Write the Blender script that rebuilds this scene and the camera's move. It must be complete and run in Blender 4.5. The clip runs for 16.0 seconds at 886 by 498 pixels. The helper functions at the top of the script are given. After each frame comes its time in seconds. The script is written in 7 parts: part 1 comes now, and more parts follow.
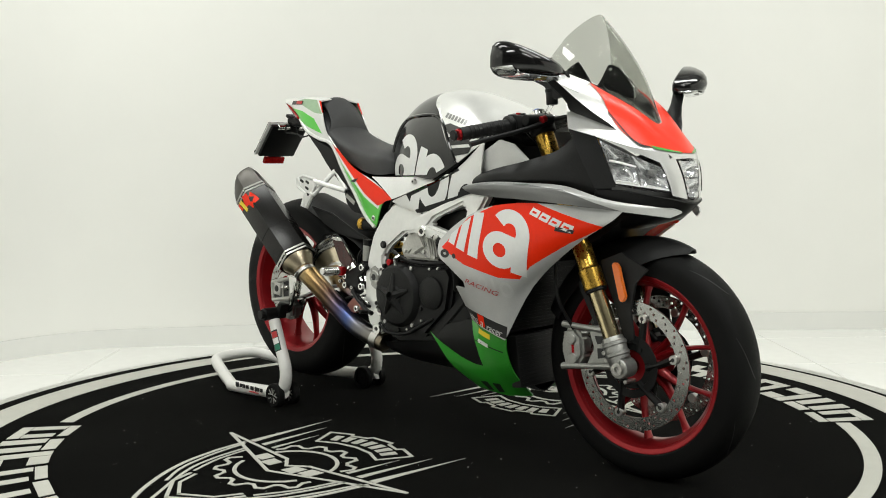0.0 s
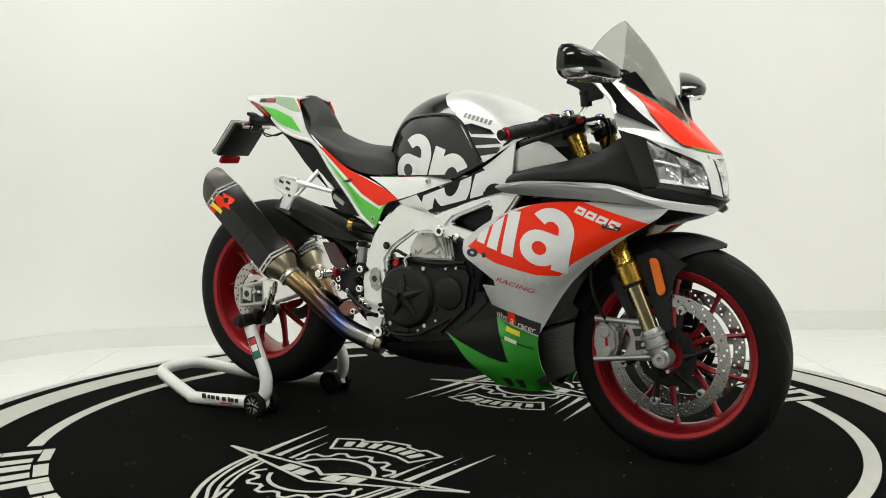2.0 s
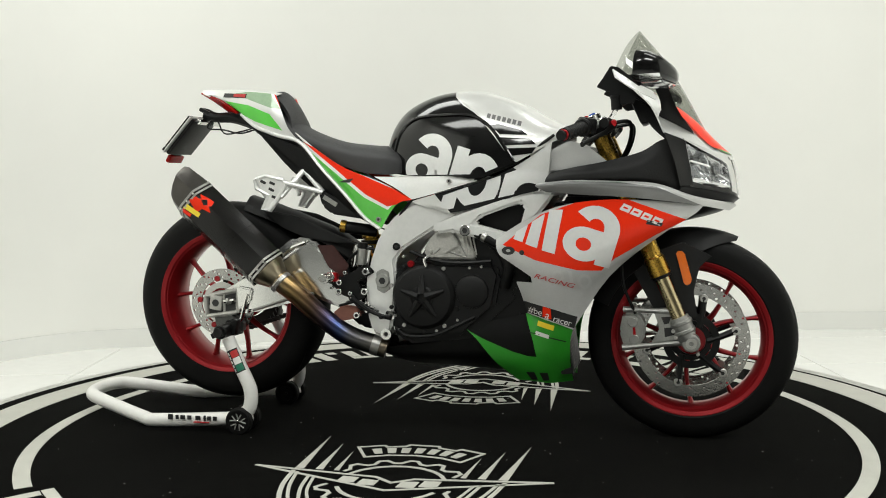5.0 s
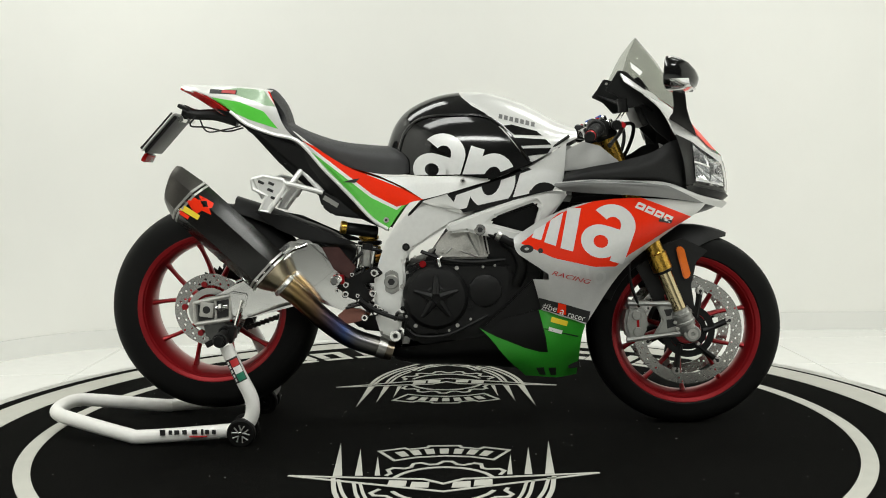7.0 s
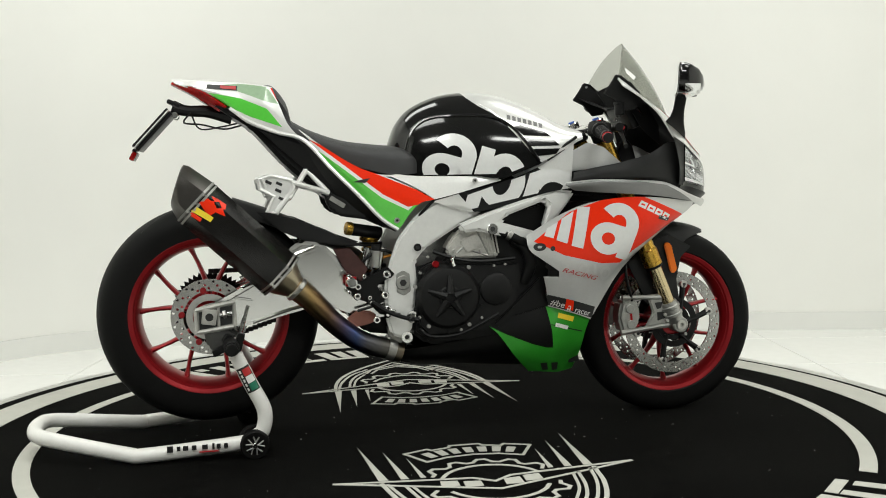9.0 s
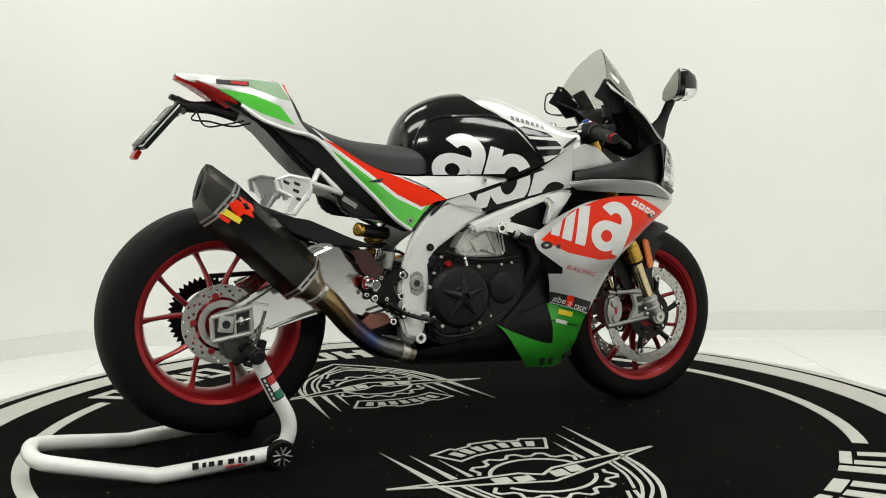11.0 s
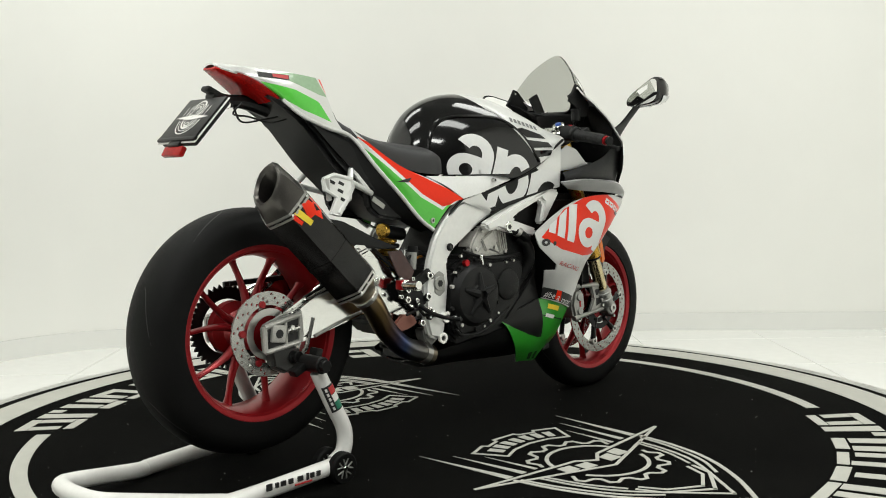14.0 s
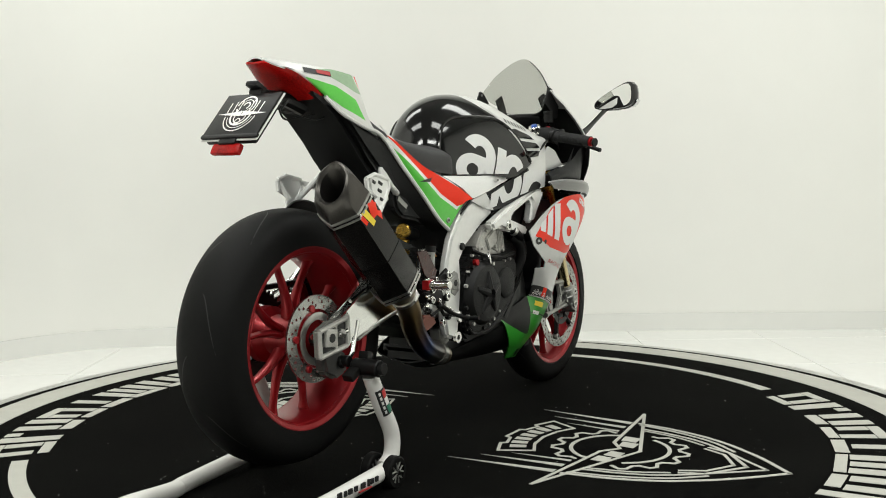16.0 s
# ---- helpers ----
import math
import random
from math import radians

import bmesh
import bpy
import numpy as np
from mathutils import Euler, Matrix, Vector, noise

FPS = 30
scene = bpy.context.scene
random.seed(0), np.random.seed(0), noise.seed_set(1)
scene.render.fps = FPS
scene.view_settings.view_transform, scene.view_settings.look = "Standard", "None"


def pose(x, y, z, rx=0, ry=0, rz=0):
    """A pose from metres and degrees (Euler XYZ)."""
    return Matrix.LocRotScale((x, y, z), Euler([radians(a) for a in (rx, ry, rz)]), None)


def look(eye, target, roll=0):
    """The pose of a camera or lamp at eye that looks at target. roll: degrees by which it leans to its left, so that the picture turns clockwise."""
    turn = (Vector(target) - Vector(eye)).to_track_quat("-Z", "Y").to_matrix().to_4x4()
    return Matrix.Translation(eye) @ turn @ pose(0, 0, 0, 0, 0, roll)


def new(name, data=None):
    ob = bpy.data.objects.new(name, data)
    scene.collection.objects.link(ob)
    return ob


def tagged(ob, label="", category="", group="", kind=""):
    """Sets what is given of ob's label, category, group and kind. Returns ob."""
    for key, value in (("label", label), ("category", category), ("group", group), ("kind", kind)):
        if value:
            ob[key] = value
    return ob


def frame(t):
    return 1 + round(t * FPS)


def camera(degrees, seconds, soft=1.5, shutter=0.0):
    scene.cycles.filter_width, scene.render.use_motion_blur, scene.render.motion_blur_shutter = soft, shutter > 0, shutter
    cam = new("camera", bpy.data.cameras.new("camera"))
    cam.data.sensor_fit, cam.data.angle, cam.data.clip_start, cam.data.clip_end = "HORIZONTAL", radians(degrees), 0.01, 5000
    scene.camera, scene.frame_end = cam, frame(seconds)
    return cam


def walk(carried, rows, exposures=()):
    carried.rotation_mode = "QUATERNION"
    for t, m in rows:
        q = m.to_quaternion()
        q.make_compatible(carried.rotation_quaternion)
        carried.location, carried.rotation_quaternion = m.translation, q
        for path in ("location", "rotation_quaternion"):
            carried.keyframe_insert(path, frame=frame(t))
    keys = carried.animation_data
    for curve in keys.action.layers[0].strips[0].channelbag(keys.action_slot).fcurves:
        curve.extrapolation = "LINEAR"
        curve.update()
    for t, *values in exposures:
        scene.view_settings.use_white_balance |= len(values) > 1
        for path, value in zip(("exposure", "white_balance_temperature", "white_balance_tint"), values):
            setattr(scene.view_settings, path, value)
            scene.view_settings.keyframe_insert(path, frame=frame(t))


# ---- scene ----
cam = camera(49.43, 16.0, soft=1.0)
EYE_POSE = pose(0, -2.897, 0.7643, 90 - 4.423, 0, -0.31) @ pose(0, 0, 0, 0, 0, -0.767)
walk(cam, [(0.0, EYE_POSE), (16.0, EYE_POSE)])

# turn of the display plate, degrees about the vertical axis
TURN = [(t, 6.65 + (t - 8.0) * 6.5) for t in (0.0, 4.0, 8.0, 12.0, 16.0)]

# ---------------------------------------------------------------- world and lights
world = bpy.data.worlds.new("world")
scene.world = world
world.use_nodes = True
world.node_tree.nodes["Background"].inputs[0].default_value = (0.9, 0.95, 1.0, 1)
world.node_tree.nodes["Background"].inputs[1].default_value = 0.15
scene.view_settings.exposure = 0.0


def area_lamp(name, eye, target, sx, sy, watts, colour):
    data = bpy.data.lights.new(name, "AREA")
    data.shape, data.size, data.size_y, data.energy, data.color = "RECTANGLE", sx, sy, watts, colour
    ob = new(name, data)
    ob.matrix_world = look(eye, target)
    return ob


WARM = (0.965, 0.985, 0.935)
for lx, ly, watts in ((-1.25, 0.55, 22), (1.45, 0.55, 25), (-1.25, -1.2, 26), (1.45, -1.2, 28), (-1.3, -3.2, 56), (1.45, -3.2, 56)):
    area_lamp("ceiling_panel_lamp", (lx, ly, 2.93), (lx, ly + 0.001, 0), 1.5, 0.5, watts, WARM)


# ---------------------------------------------------------------- materials
def material(name, colour, rough=0.5, metal=0.0, vary=0.12, scale=20.0, bump=0.0, bump_scale=200.0, coat=0.0, **extra):
    m = bpy.data.materials.new(name)
    m.use_nodes = True
    nt = m.node_tree
    p = nt.nodes["Principled BSDF"]
    p.inputs["Roughness"].default_value, p.inputs["Metallic"].default_value = rough, metal
    p.inputs["Coat Weight"].default_value = coat
    p.inputs["Coat Roughness"].default_value = 0.04
    for key, value in extra.items():
        p.inputs[key.replace("_", " ")].default_value = value
    tc = nt.nodes.new("ShaderNodeTexCoord")
    n1, n2 = nt.nodes.new("ShaderNodeTexNoise"), nt.nodes.new("ShaderNodeTexNoise")
    for n, s, d in ((n1, scale * 0.4, 3), (n2, scale * 5, 2)):
        n.inputs["Scale"].default_value, n.inputs["Detail"].default_value = s, d
        nt.links.new(tc.outputs["Object"], n.inputs["Vector"])
    add = nt.nodes.new("ShaderNodeMath")
    add.operation = "ADD"
    nt.links.new(n1.outputs["Fac"], add.inputs[0])
    nt.links.new(n2.outputs["Fac"], add.inputs[1])
    ramp = nt.nodes.new("ShaderNodeMapRange")
    ramp.inputs["From Min"].default_value, ramp.inputs["From Max"].default_value = 0.6, 1.4
    ramp.inputs["To Min"].default_value, ramp.inputs["To Max"].default_value = 1 - vary, 1 + vary
    nt.links.new(add.outputs[0], ramp.inputs["Value"])
    mix = nt.nodes.new("ShaderNodeVectorMath")
    mix.operation = "SCALE"
    mix.inputs[0].default_value = colour
    nt.links.new(ramp.outputs[0], mix.inputs["Scale"])
    nt.links.new(mix.outputs[0], p.inputs["Base Color"])
    r2 = nt.nodes.new("ShaderNodeMapRange")
    r2.inputs["From Min"].default_value, r2.inputs["From Max"].default_value = 0.3, 0.7
    r2.inputs["To Min"].default_value, r2.inputs["To Max"].default_value = rough * 0.93, min(1, rough * 1.07)
    nt.links.new(n2.outputs["Fac"], r2.inputs["Value"])
    nt.links.new(r2.outputs[0], p.inputs["Roughness"])
    if bump:
        nb, b = nt.nodes.new("ShaderNodeTexNoise"), nt.nodes.new("ShaderNodeBump")
        nb.inputs["Scale"].default_value, nb.inputs["Detail"].default_value = bump_scale, 6
        b.inputs["Strength"].default_value, b.inputs["Distance"].default_value = bump, 0.002
        nt.links.new(tc.outputs["Object"], nb.inputs["Vector"])
        nt.links.new(nb.outputs["Fac"], b.inputs["Height"])
        nt.links.new(b.outputs["Normal"], p.inputs["Normal"])
    return m


WALL = material("wall_paint", (0.84, 0.835, 0.80), 0.75, vary=0.012, scale=1.2, bump=0.05, bump_scale=60)
BASEB = material("baseboard_tile", (0.80, 0.80, 0.77), 0.25, vary=0.015, scale=3)
TILE = material("floor_tile", (0.84, 0.84, 0.81), 0.16, vary=0.015, scale=4, coat=0.2)
GROUT = material("grout", (0.60, 0.60, 0.57), 0.8, vary=0.05, scale=10)
# dim greys for surfaces out of view, so that they throw little light back
DIM = material("dim_unseen_wall", (0.26, 0.26, 0.255), 0.8, vary=0.05, scale=3)
CEIL = material("dim_unseen_ceiling", (0.30, 0.30, 0.30), 0.9, vary=0.015, scale=3)
RIMPAINT = material("plate_edge_paint", (0.42, 0.42, 0.39), 0.6, vary=0.45, scale=14, bump=0.4, bump_scale=40)
CARPET = material("black_carpet", (0.0040, 0.0040, 0.0036), 0.95, vary=0.6, scale=5, bump=0.7, bump_scale=500, Specular_IOR_Level=0.02)
PRINT = material("white_print", (0.46, 0.455, 0.41), 0.8, vary=0.07, scale=40, bump=0.3, bump_scale=500)
RUBBER = material("tyre_rubber", (0.0042, 0.0042, 0.0040), 0.6, vary=0.3, scale=18, bump=0.25, bump_scale=350, Specular_IOR_Level=0.13)
REDRIM = material("red_rim", (0.30, 0.008, 0.012), 0.34, metal=0.5, vary=0.1, scale=30, coat=0.12)
STEEL = material("brushed_steel", (0.52, 0.51, 0.49), 0.32, metal=1.0, vary=0.12, scale=60)
DISC = material("brake_disc", (0.38, 0.375, 0.36), 0.24, metal=0.95, vary=0.14, scale=60)
BLACK = material("satin_black", (0.005, 0.005, 0.005), 0.38, vary=0.25, scale=40, bump=0.1, Specular_IOR_Level=0.22)
MATTE = material("matte_black", (0.011, 0.011, 0.011), 0.5, vary=0.25, scale=40, bump=0.2, Specular_IOR_Level=0.25)
ENGINE = material("cast_black", (0.0055, 0.0055, 0.0055), 0.45, vary=0.25, scale=60, bump=0.35, bump_scale=600, Specular_IOR_Level=0.25)
GLOSS = material("gloss_black", (0.004, 0.004, 0.004), 0.10, vary=0.1, coat=0.3, Specular_IOR_Level=0.35)
SILVER = material("silver_paint", (0.54, 0.54, 0.53), 0.32, metal=0.3, vary=0.06, scale=60, coat=0.4)
GREYP = material("grey_paint", (0.17, 0.17, 0.168), 0.34, metal=0.4, vary=0.08, scale=60, coat=0.4)
WHITE = material("white_paint", (0.80, 0.80, 0.78), 0.25, vary=0.04, scale=30, coat=0.5)
LIGHT = material("light_silver", (0.70, 0.70, 0.68), 0.3, metal=0.4, vary=0.05, scale=60, coat=0.4)
RED = material("red_paint", (0.80, 0.027, 0.004), 0.3, vary=0.04, scale=30, coat=0.05, Specular_IOR_Level=0.2)
GREEN = material("green_paint", (0.03, 0.30, 0.024), 0.3, vary=0.07, scale=30, coat=0.4)
LIME = material("lime_paint", (0.09, 0.56, 0.05), 0.3, vary=0.07, scale=30, coat=0.4)
GOLD = material("gold_anodised", (0.55, 0.33, 0.06), 0.28, metal=1.0, vary=0.1, scale=40)
STANCH = material("coated_tube", (0.60, 0.50, 0.30), 0.18, metal=1.0, vary=0.06, scale=40)
ALU = material("aluminium", (0.80, 0.80, 0.78), 0.34, metal=0.45, vary=0.05, scale=12)
HEADCAST = material("bare_cast_head", (0.50, 0.49, 0.46), 0.42, metal=0.5, vary=0.2, scale=45, bump=0.35, bump_scale=500)
CAST = material("cast_aluminium", (0.36, 0.36, 0.34), 0.36, metal=0.75, vary=0.16, scale=45, bump=0.3, bump_scale=500)
POLISH = material("polished_aluminium", (0.76, 0.76, 0.74), 0.15, metal=1.0, vary=0.04, scale=12)
CARBON = material("carbon_fibre", (0.006, 0.0055, 0.005), 0.22, vary=0.5, scale=160, Specular_IOR_Level=0.32)
VINYL = material("seat_vinyl", (0.024, 0.024, 0.025), 0.55, vary=0.2, scale=60, bump=0.35, bump_scale=900)
REDA = material("red_anodised", (0.38, 0.010, 0.014), 0.3, metal=0.8, vary=0.1)
BROWN = material("copper_plate", (0.30, 0.13, 0.10), 0.4, metal=0.6, vary=0.15, scale=50)
ORANGE = material("orange_reflector", (0.75, 0.16, 0.01), 0.12, vary=0.1, scale=90, coat=0.6)
REDLENS = material("red_lens", (0.30, 0.005, 0.004), 0.22, vary=0.7, scale=60, bump=0.25, bump_scale=300, Specular_IOR_Level=0.16)
YELLOW = material("yellow_print", (0.80, 0.60, 0.03), 0.4, vary=0.05)
CHROME = material("lamp_reflector", (0.74, 0.75, 0.76), 0.12, metal=0.9, vary=0.06, scale=40)
POWDER = material("white_powder_coat", (0.76, 0.75, 0.72), 0.3, vary=0.04, scale=20, coat=0.3)
INK = material("black_print", (0.012, 0.012, 0.012), 0.5, vary=0.1)
MIRROR = material("mirror_glass", (0.85, 0.85, 0.84), 0.02, metal=1.0, vary=0.01)
CHAIN = material("dark_chain", (0.03, 0.03, 0.03), 0.4, metal=0.6)
GHOST = material("ghost_print", (0.57, 0.57, 0.56), 0.32, metal=0.3, vary=0.05, coat=0.4)
BLUEP = material("blue_anodised", (0.05, 0.12, 0.45), 0.3, metal=0.7)
CLEAR = material("clear_lens", (0.95, 0.95, 0.95), 0.03, vary=0.01, Transmission_Weight=1.0, IOR=1.25)
SMOKE = material("smoked_screen", (0.60, 0.61, 0.58), 0.02, vary=0.01, Transmission_Weight=1.0, IOR=1.08)


def heat_tint():
    """Titanium whose oxide colours change along the pipe."""
    m = material("titanium", (0.36, 0.32, 0.27), 0.3, metal=1.0, vary=0.12, scale=40)
    nt = m.node_tree
    p = nt.nodes["Principled BSDF"]
    tc, sep, ramp = nt.nodes.new("ShaderNodeTexCoord"), nt.nodes.new("ShaderNodeSeparateXYZ"), nt.nodes.new("ShaderNodeValToRGB")
    mr = nt.nodes.new("ShaderNodeMapRange")
    mr.inputs["From Min"].default_value, mr.inputs["From Max"].default_value = -0.46, -0.13
    nt.links.new(tc.outputs["Object"], sep.inputs[0])
    nt.links.new(sep.outputs[0], mr.inputs["Value"])
    nt.links.new(mr.outputs[0], ramp.inputs[0])
    stops = ((0.0, (0.36, 0.30, 0.21)), (0.16, (0.34, 0.23, 0.10)), (0.32, (0.16, 0.10, 0.06)), (0.45, (0.08, 0.065, 0.11)),
             (0.56, (0.06, 0.09, 0.22)), (0.66, (0.14, 0.14, 0.16)), (0.85, (0.19, 0.18, 0.165)), (1.0, (0.26, 0.21, 0.15)))
    while len(ramp.color_ramp.elements) < len(stops):
        ramp.color_ramp.elements.new(0.5)
    for el, (at, c) in zip(ramp.color_ramp.elements, stops):
        el.position, el.color = at, (*c, 1)
    nt.links.new(ramp.outputs[0], p.inputs["Base Color"])
    return m


TITAN = heat_tint()

# ---------------------------------------------------------------- mesh helpers


def part(name, bm, mat, parent, label="", kind=""):
    """Links bm as one mesh object under parent, smooth but for its hard edges."""
    bmesh.ops.recalc_face_normals(bm, faces=bm.faces)
    return leaf(name, bm, mat, parent, label, kind)


def leaf(name, bm, mat, parent, label="", kind=""):
    for f in bm.faces:
        f.smooth = True
    for e in bm.edges:
        if len(e.link_faces) != 2 or e.calc_face_angle(0) > 0.6:
            e.smooth = False
    me = bpy.data.meshes.new(name)
    bm.to_mesh(me)
    bm.free()
    me.materials.append(mat)
    ob = new(name, me)
    ob.parent = parent
    return tagged(ob, label, kind=kind)


def thicken(ob, t=0.004, offset=-1):
    mod = ob.modifiers.new("thickness", "SOLIDIFY")
    mod.thickness, mod.offset = t, offset
    return ob


def spline(pts, n):
    """n+1 points along a Catmull-Rom curve through pts."""
    p = [Vector(q) for q in pts]
    if len(p) == 2:
        return [p[0].lerp(p[1], i / n) for i in range(n + 1)]
    p = [2 * p[0] - p[1]] + p + [2 * p[-1] - p[-2]]
    out = []
    for i in range(n + 1):
        s = i / n * (len(p) - 3)
        k = min(int(s), len(p) - 4)
        t = s - k
        a, b, c, d = p[k:k + 4]
        out.append(0.5 * (2 * b + (c - a) * t + (2 * a - 5 * b + 4 * c - d) * t * t + (3 * b - a - 3 * c + d) * t ** 3))
    return out


def surface(rows, nu, nv, bm=None):
    """A smooth sheet through a net of points; rows share one length."""
    bm = bm or bmesh.new()
    across = [spline(r, nu) for r in rows]
    cols = [spline([r[i] for r in across], nv) for i in range(nu + 1)]
    vs = [[bm.verts.new(c) for c in col] for col in cols]
    for i in range(nu):
        for j in range(nv):
            bm.faces.new((vs[i][j], vs[i + 1][j], vs[i + 1][j + 1], vs[i][j + 1]))
    return bm


def tube(pts, r, seg=12, steps=0, bm=None, flat=1.0):
    """A round bar along pts; r is one radius or one for each point. flat squeezes it across."""
    bm = bm or bmesh.new()
    rs = list(r) if isinstance(r, (list, tuple)) else [r] * len(pts)
    n = steps or len(pts) - 1
    line = spline(pts, n) if steps else [Vector(q) for q in pts]
    rad = [v.x for v in spline([(q, 0, 0) for q in rs], n)] if steps else rs
    rings, side = [], None
    for i, c in enumerate(line):
        d = (line[min(i + 1, n)] - line[max(i - 1, 0)]).normalized()
        if side is None:
            side = d.cross(Vector((0, 0, 1)) if abs(d.z) < 0.9 else Vector((1, 0, 0))).normalized()
        side = (side - d * side.dot(d)).normalized()
        up = d.cross(side)
        rings.append([bm.verts.new(c + rad[i] * (math.cos(k * math.tau / seg) * side * flat + math.sin(k * math.tau / seg) * up)) for k in range(seg)])
    for a, b in zip(rings, rings[1:]):
        for k in range(seg):
            bm.faces.new((a[k], a[(k + 1) % seg], b[(k + 1) % seg], b[k]))
    bm.faces.new(rings[0][::-1])
    bm.faces.new(rings[-1])
    return bm


def cyl(a, b, r, r2=None, seg=20, lip=0.12, bm=None):
    """A cylinder from a to b with chamfered ends."""
    a, b = Vector(a), Vector(b)
    r2 = r if r2 is None else r2
    c = min(lip * min(r, r2), (b - a).length * 0.2)
    d = (b - a).normalized() * c
    return tube([a, a + d, b - d, b], [r - c, r, r2, r2 - c], seg, bm=bm)


def lathe(profile, centre, seg=64, closed=False, bm=None):
    """Turns (radius, y) pairs about the crosswise axis through centre."""
    bm = bm or bmesh.new()
    cx, cy, cz = centre
    rings = [[bm.verts.new((cx + r * math.cos(k * math.tau / seg), cy + y, cz + r * math.sin(k * math.tau / seg))) for k in range(seg)] for r, y in profile]
    pairs = list(zip(rings, rings[1:])) + ([(rings[-1], rings[0])] if closed else [])
    for a, b in pairs:
        for k in range(seg):
            bm.faces.new((a[k], a[(k + 1) % seg], b[(k + 1) % seg], b[k]))
    return bm


def box(c, s, bevel=0.003, turn=(0, 0, 0), bm=None):
    b = bmesh.new()
    bmesh.ops.create_cube(b, size=1)
    bmesh.ops.scale(b, vec=s, verts=b.verts)
    if bevel:
        bmesh.ops.bevel(b, geom=list(b.edges), offset=min(bevel, min(s) * 0.4), segments=2, affect="EDGES", profile=0.6)
    b.transform(pose(*c, *turn))
    return merge(b, bm)


def merge(b, bm=None):
    if bm is None:
        return b
    tmp = bpy.data.meshes.new("tmp")
    b.to_mesh(tmp)
    b.free()
    bm.from_mesh(tmp)
    bpy.data.meshes.remove(tmp)
    return bm


def prism(outline, y0, y1, bevel=0.004, bm=None):
    """A plate cut to a side outline of (x, z) corners, from y0 to y1, with eased edges."""
    b = bmesh.new()
    lo = [b.verts.new((p[0], y0, p[-1])) for p in outline]
    hi = [b.verts.new((p[0], y1, p[-1])) for p in outline]
    n = len(lo)
    b.faces.new(lo)
    b.faces.new(hi[::-1])
    for i in range(n):
        b.faces.new((lo[i], lo[(i + 1) % n], hi[(i + 1) % n], hi[i]))
    bmesh.ops.recalc_face_normals(b, faces=b.faces)
    if bevel:
        bmesh.ops.bevel(b, geom=list(b.edges), offset=bevel, segments=2, affect="EDGES", clamp_overlap=True)
    return merge(b, bm)


def mirrored(bm):
    """A copy of bm on the other side of the middle plane."""
    b = bm.copy()
    b.transform(Matrix.Diagonal((1, -1, 1, 1)))
    bmesh.ops.reverse_faces(b, faces=b.faces)
    return b


def inside(x, z, poly):
    hit = False
    for (x1, z1), (x2, z2) in zip(poly, poly[1:] + poly[:1]):
        if (z1 > z) != (z2 > z) and x < (x2 - x1) * (z - z1) / (z2 - z1) + x1:
            hit = not hit
    return hit


def painted(bm, regions):
    """Cuts bm along the side outlines of the regions; returns a list of (mesh, name, material), the rest last."""
    out = []
    for name, poly, mat in regions:
        poly = [(p[0], p[-1]) for p in poly]
        for (x1, z1), (x2, z2) in zip(poly, poly[1:] + poly[:1]):
            lox, hix, loz, hiz = min(x1, x2) - 0.02, max(x1, x2) + 0.02, min(z1, z2) - 0.02, max(z1, z2) + 0.02
            fs = [f for f in bm.faces if any(lox < v.co.x < hix and loz < v.co.z < hiz for v in f.verts)]
            geom = fs + list({e for f in fs for e in f.edges}) + list({v for f in fs for v in f.verts})
            bmesh.ops.bisect_plane(bm, geom=geom, dist=1e-5, plane_co=(x1, 0, z1), plane_no=(z2 - z1, 0, x1 - x2))
        b = bm.copy()
        gone = [[], []]
        for src, k in ((b, 1), (bm, 0)):
            for f in src.faces:
                c = f.calc_center_median()
                if inside(c.x, c.z, poly) != bool(k):
                    gone[k].append(f)
        bmesh.ops.delete(b, geom=gone[1], context="FACES")
        bmesh.ops.delete(bm, geom=gone[0], context="FACES")
        if mat is None:
            b.free()
            continue
        out.append((b, name, mat))
    return out


from mathutils.bvhtree import BVHTree


def laid_on(flat, tree, side=-1, lift=0.0012, step=0.02):
    """Bends a flat (x, z) mesh onto the side of a body, cut fine enough to follow it."""
    xs = [v.co.x for v in flat.verts]
    zs = [v.co.z for v in flat.verts]
    for lo, hi, axis in ((min(xs), max(xs), 0), (min(zs), max(zs), 2)):
        k = lo + step
        while k < hi:
            co, no = [0, 0, 0], [0, 0, 0]
            co[axis], no[axis] = k, 1
            bmesh.ops.bisect_plane(flat, geom=list(flat.verts) + list(flat.edges) + list(flat.faces), dist=1e-6, plane_co=co, plane_no=no)
            k += step
    bmesh.ops.triangulate(flat, faces=flat.faces)
    lost = []
    for v in flat.verts:
        place, normal, _, _ = tree.ray_cast(Vector((v.co.x, side * 2, v.co.z)), Vector((0, -side, 0)))
        if place is None:
            lost.append(v)
        else:
            v.co = place + Vector((0, side * lift, 0))
    bmesh.ops.delete(flat, geom=lost, context="VERTS")
    return flat


def flat_poly(poly, bm=None):
    bm = bm or bmesh.new()
    vs = [bm.verts.new((p[0], 0, p[-1])) for p in poly]
    bm.faces.new(vs)
    bmesh.ops.triangulate(bm, faces=[f for f in bm.faces if len(f.verts) > 4])
    return bm


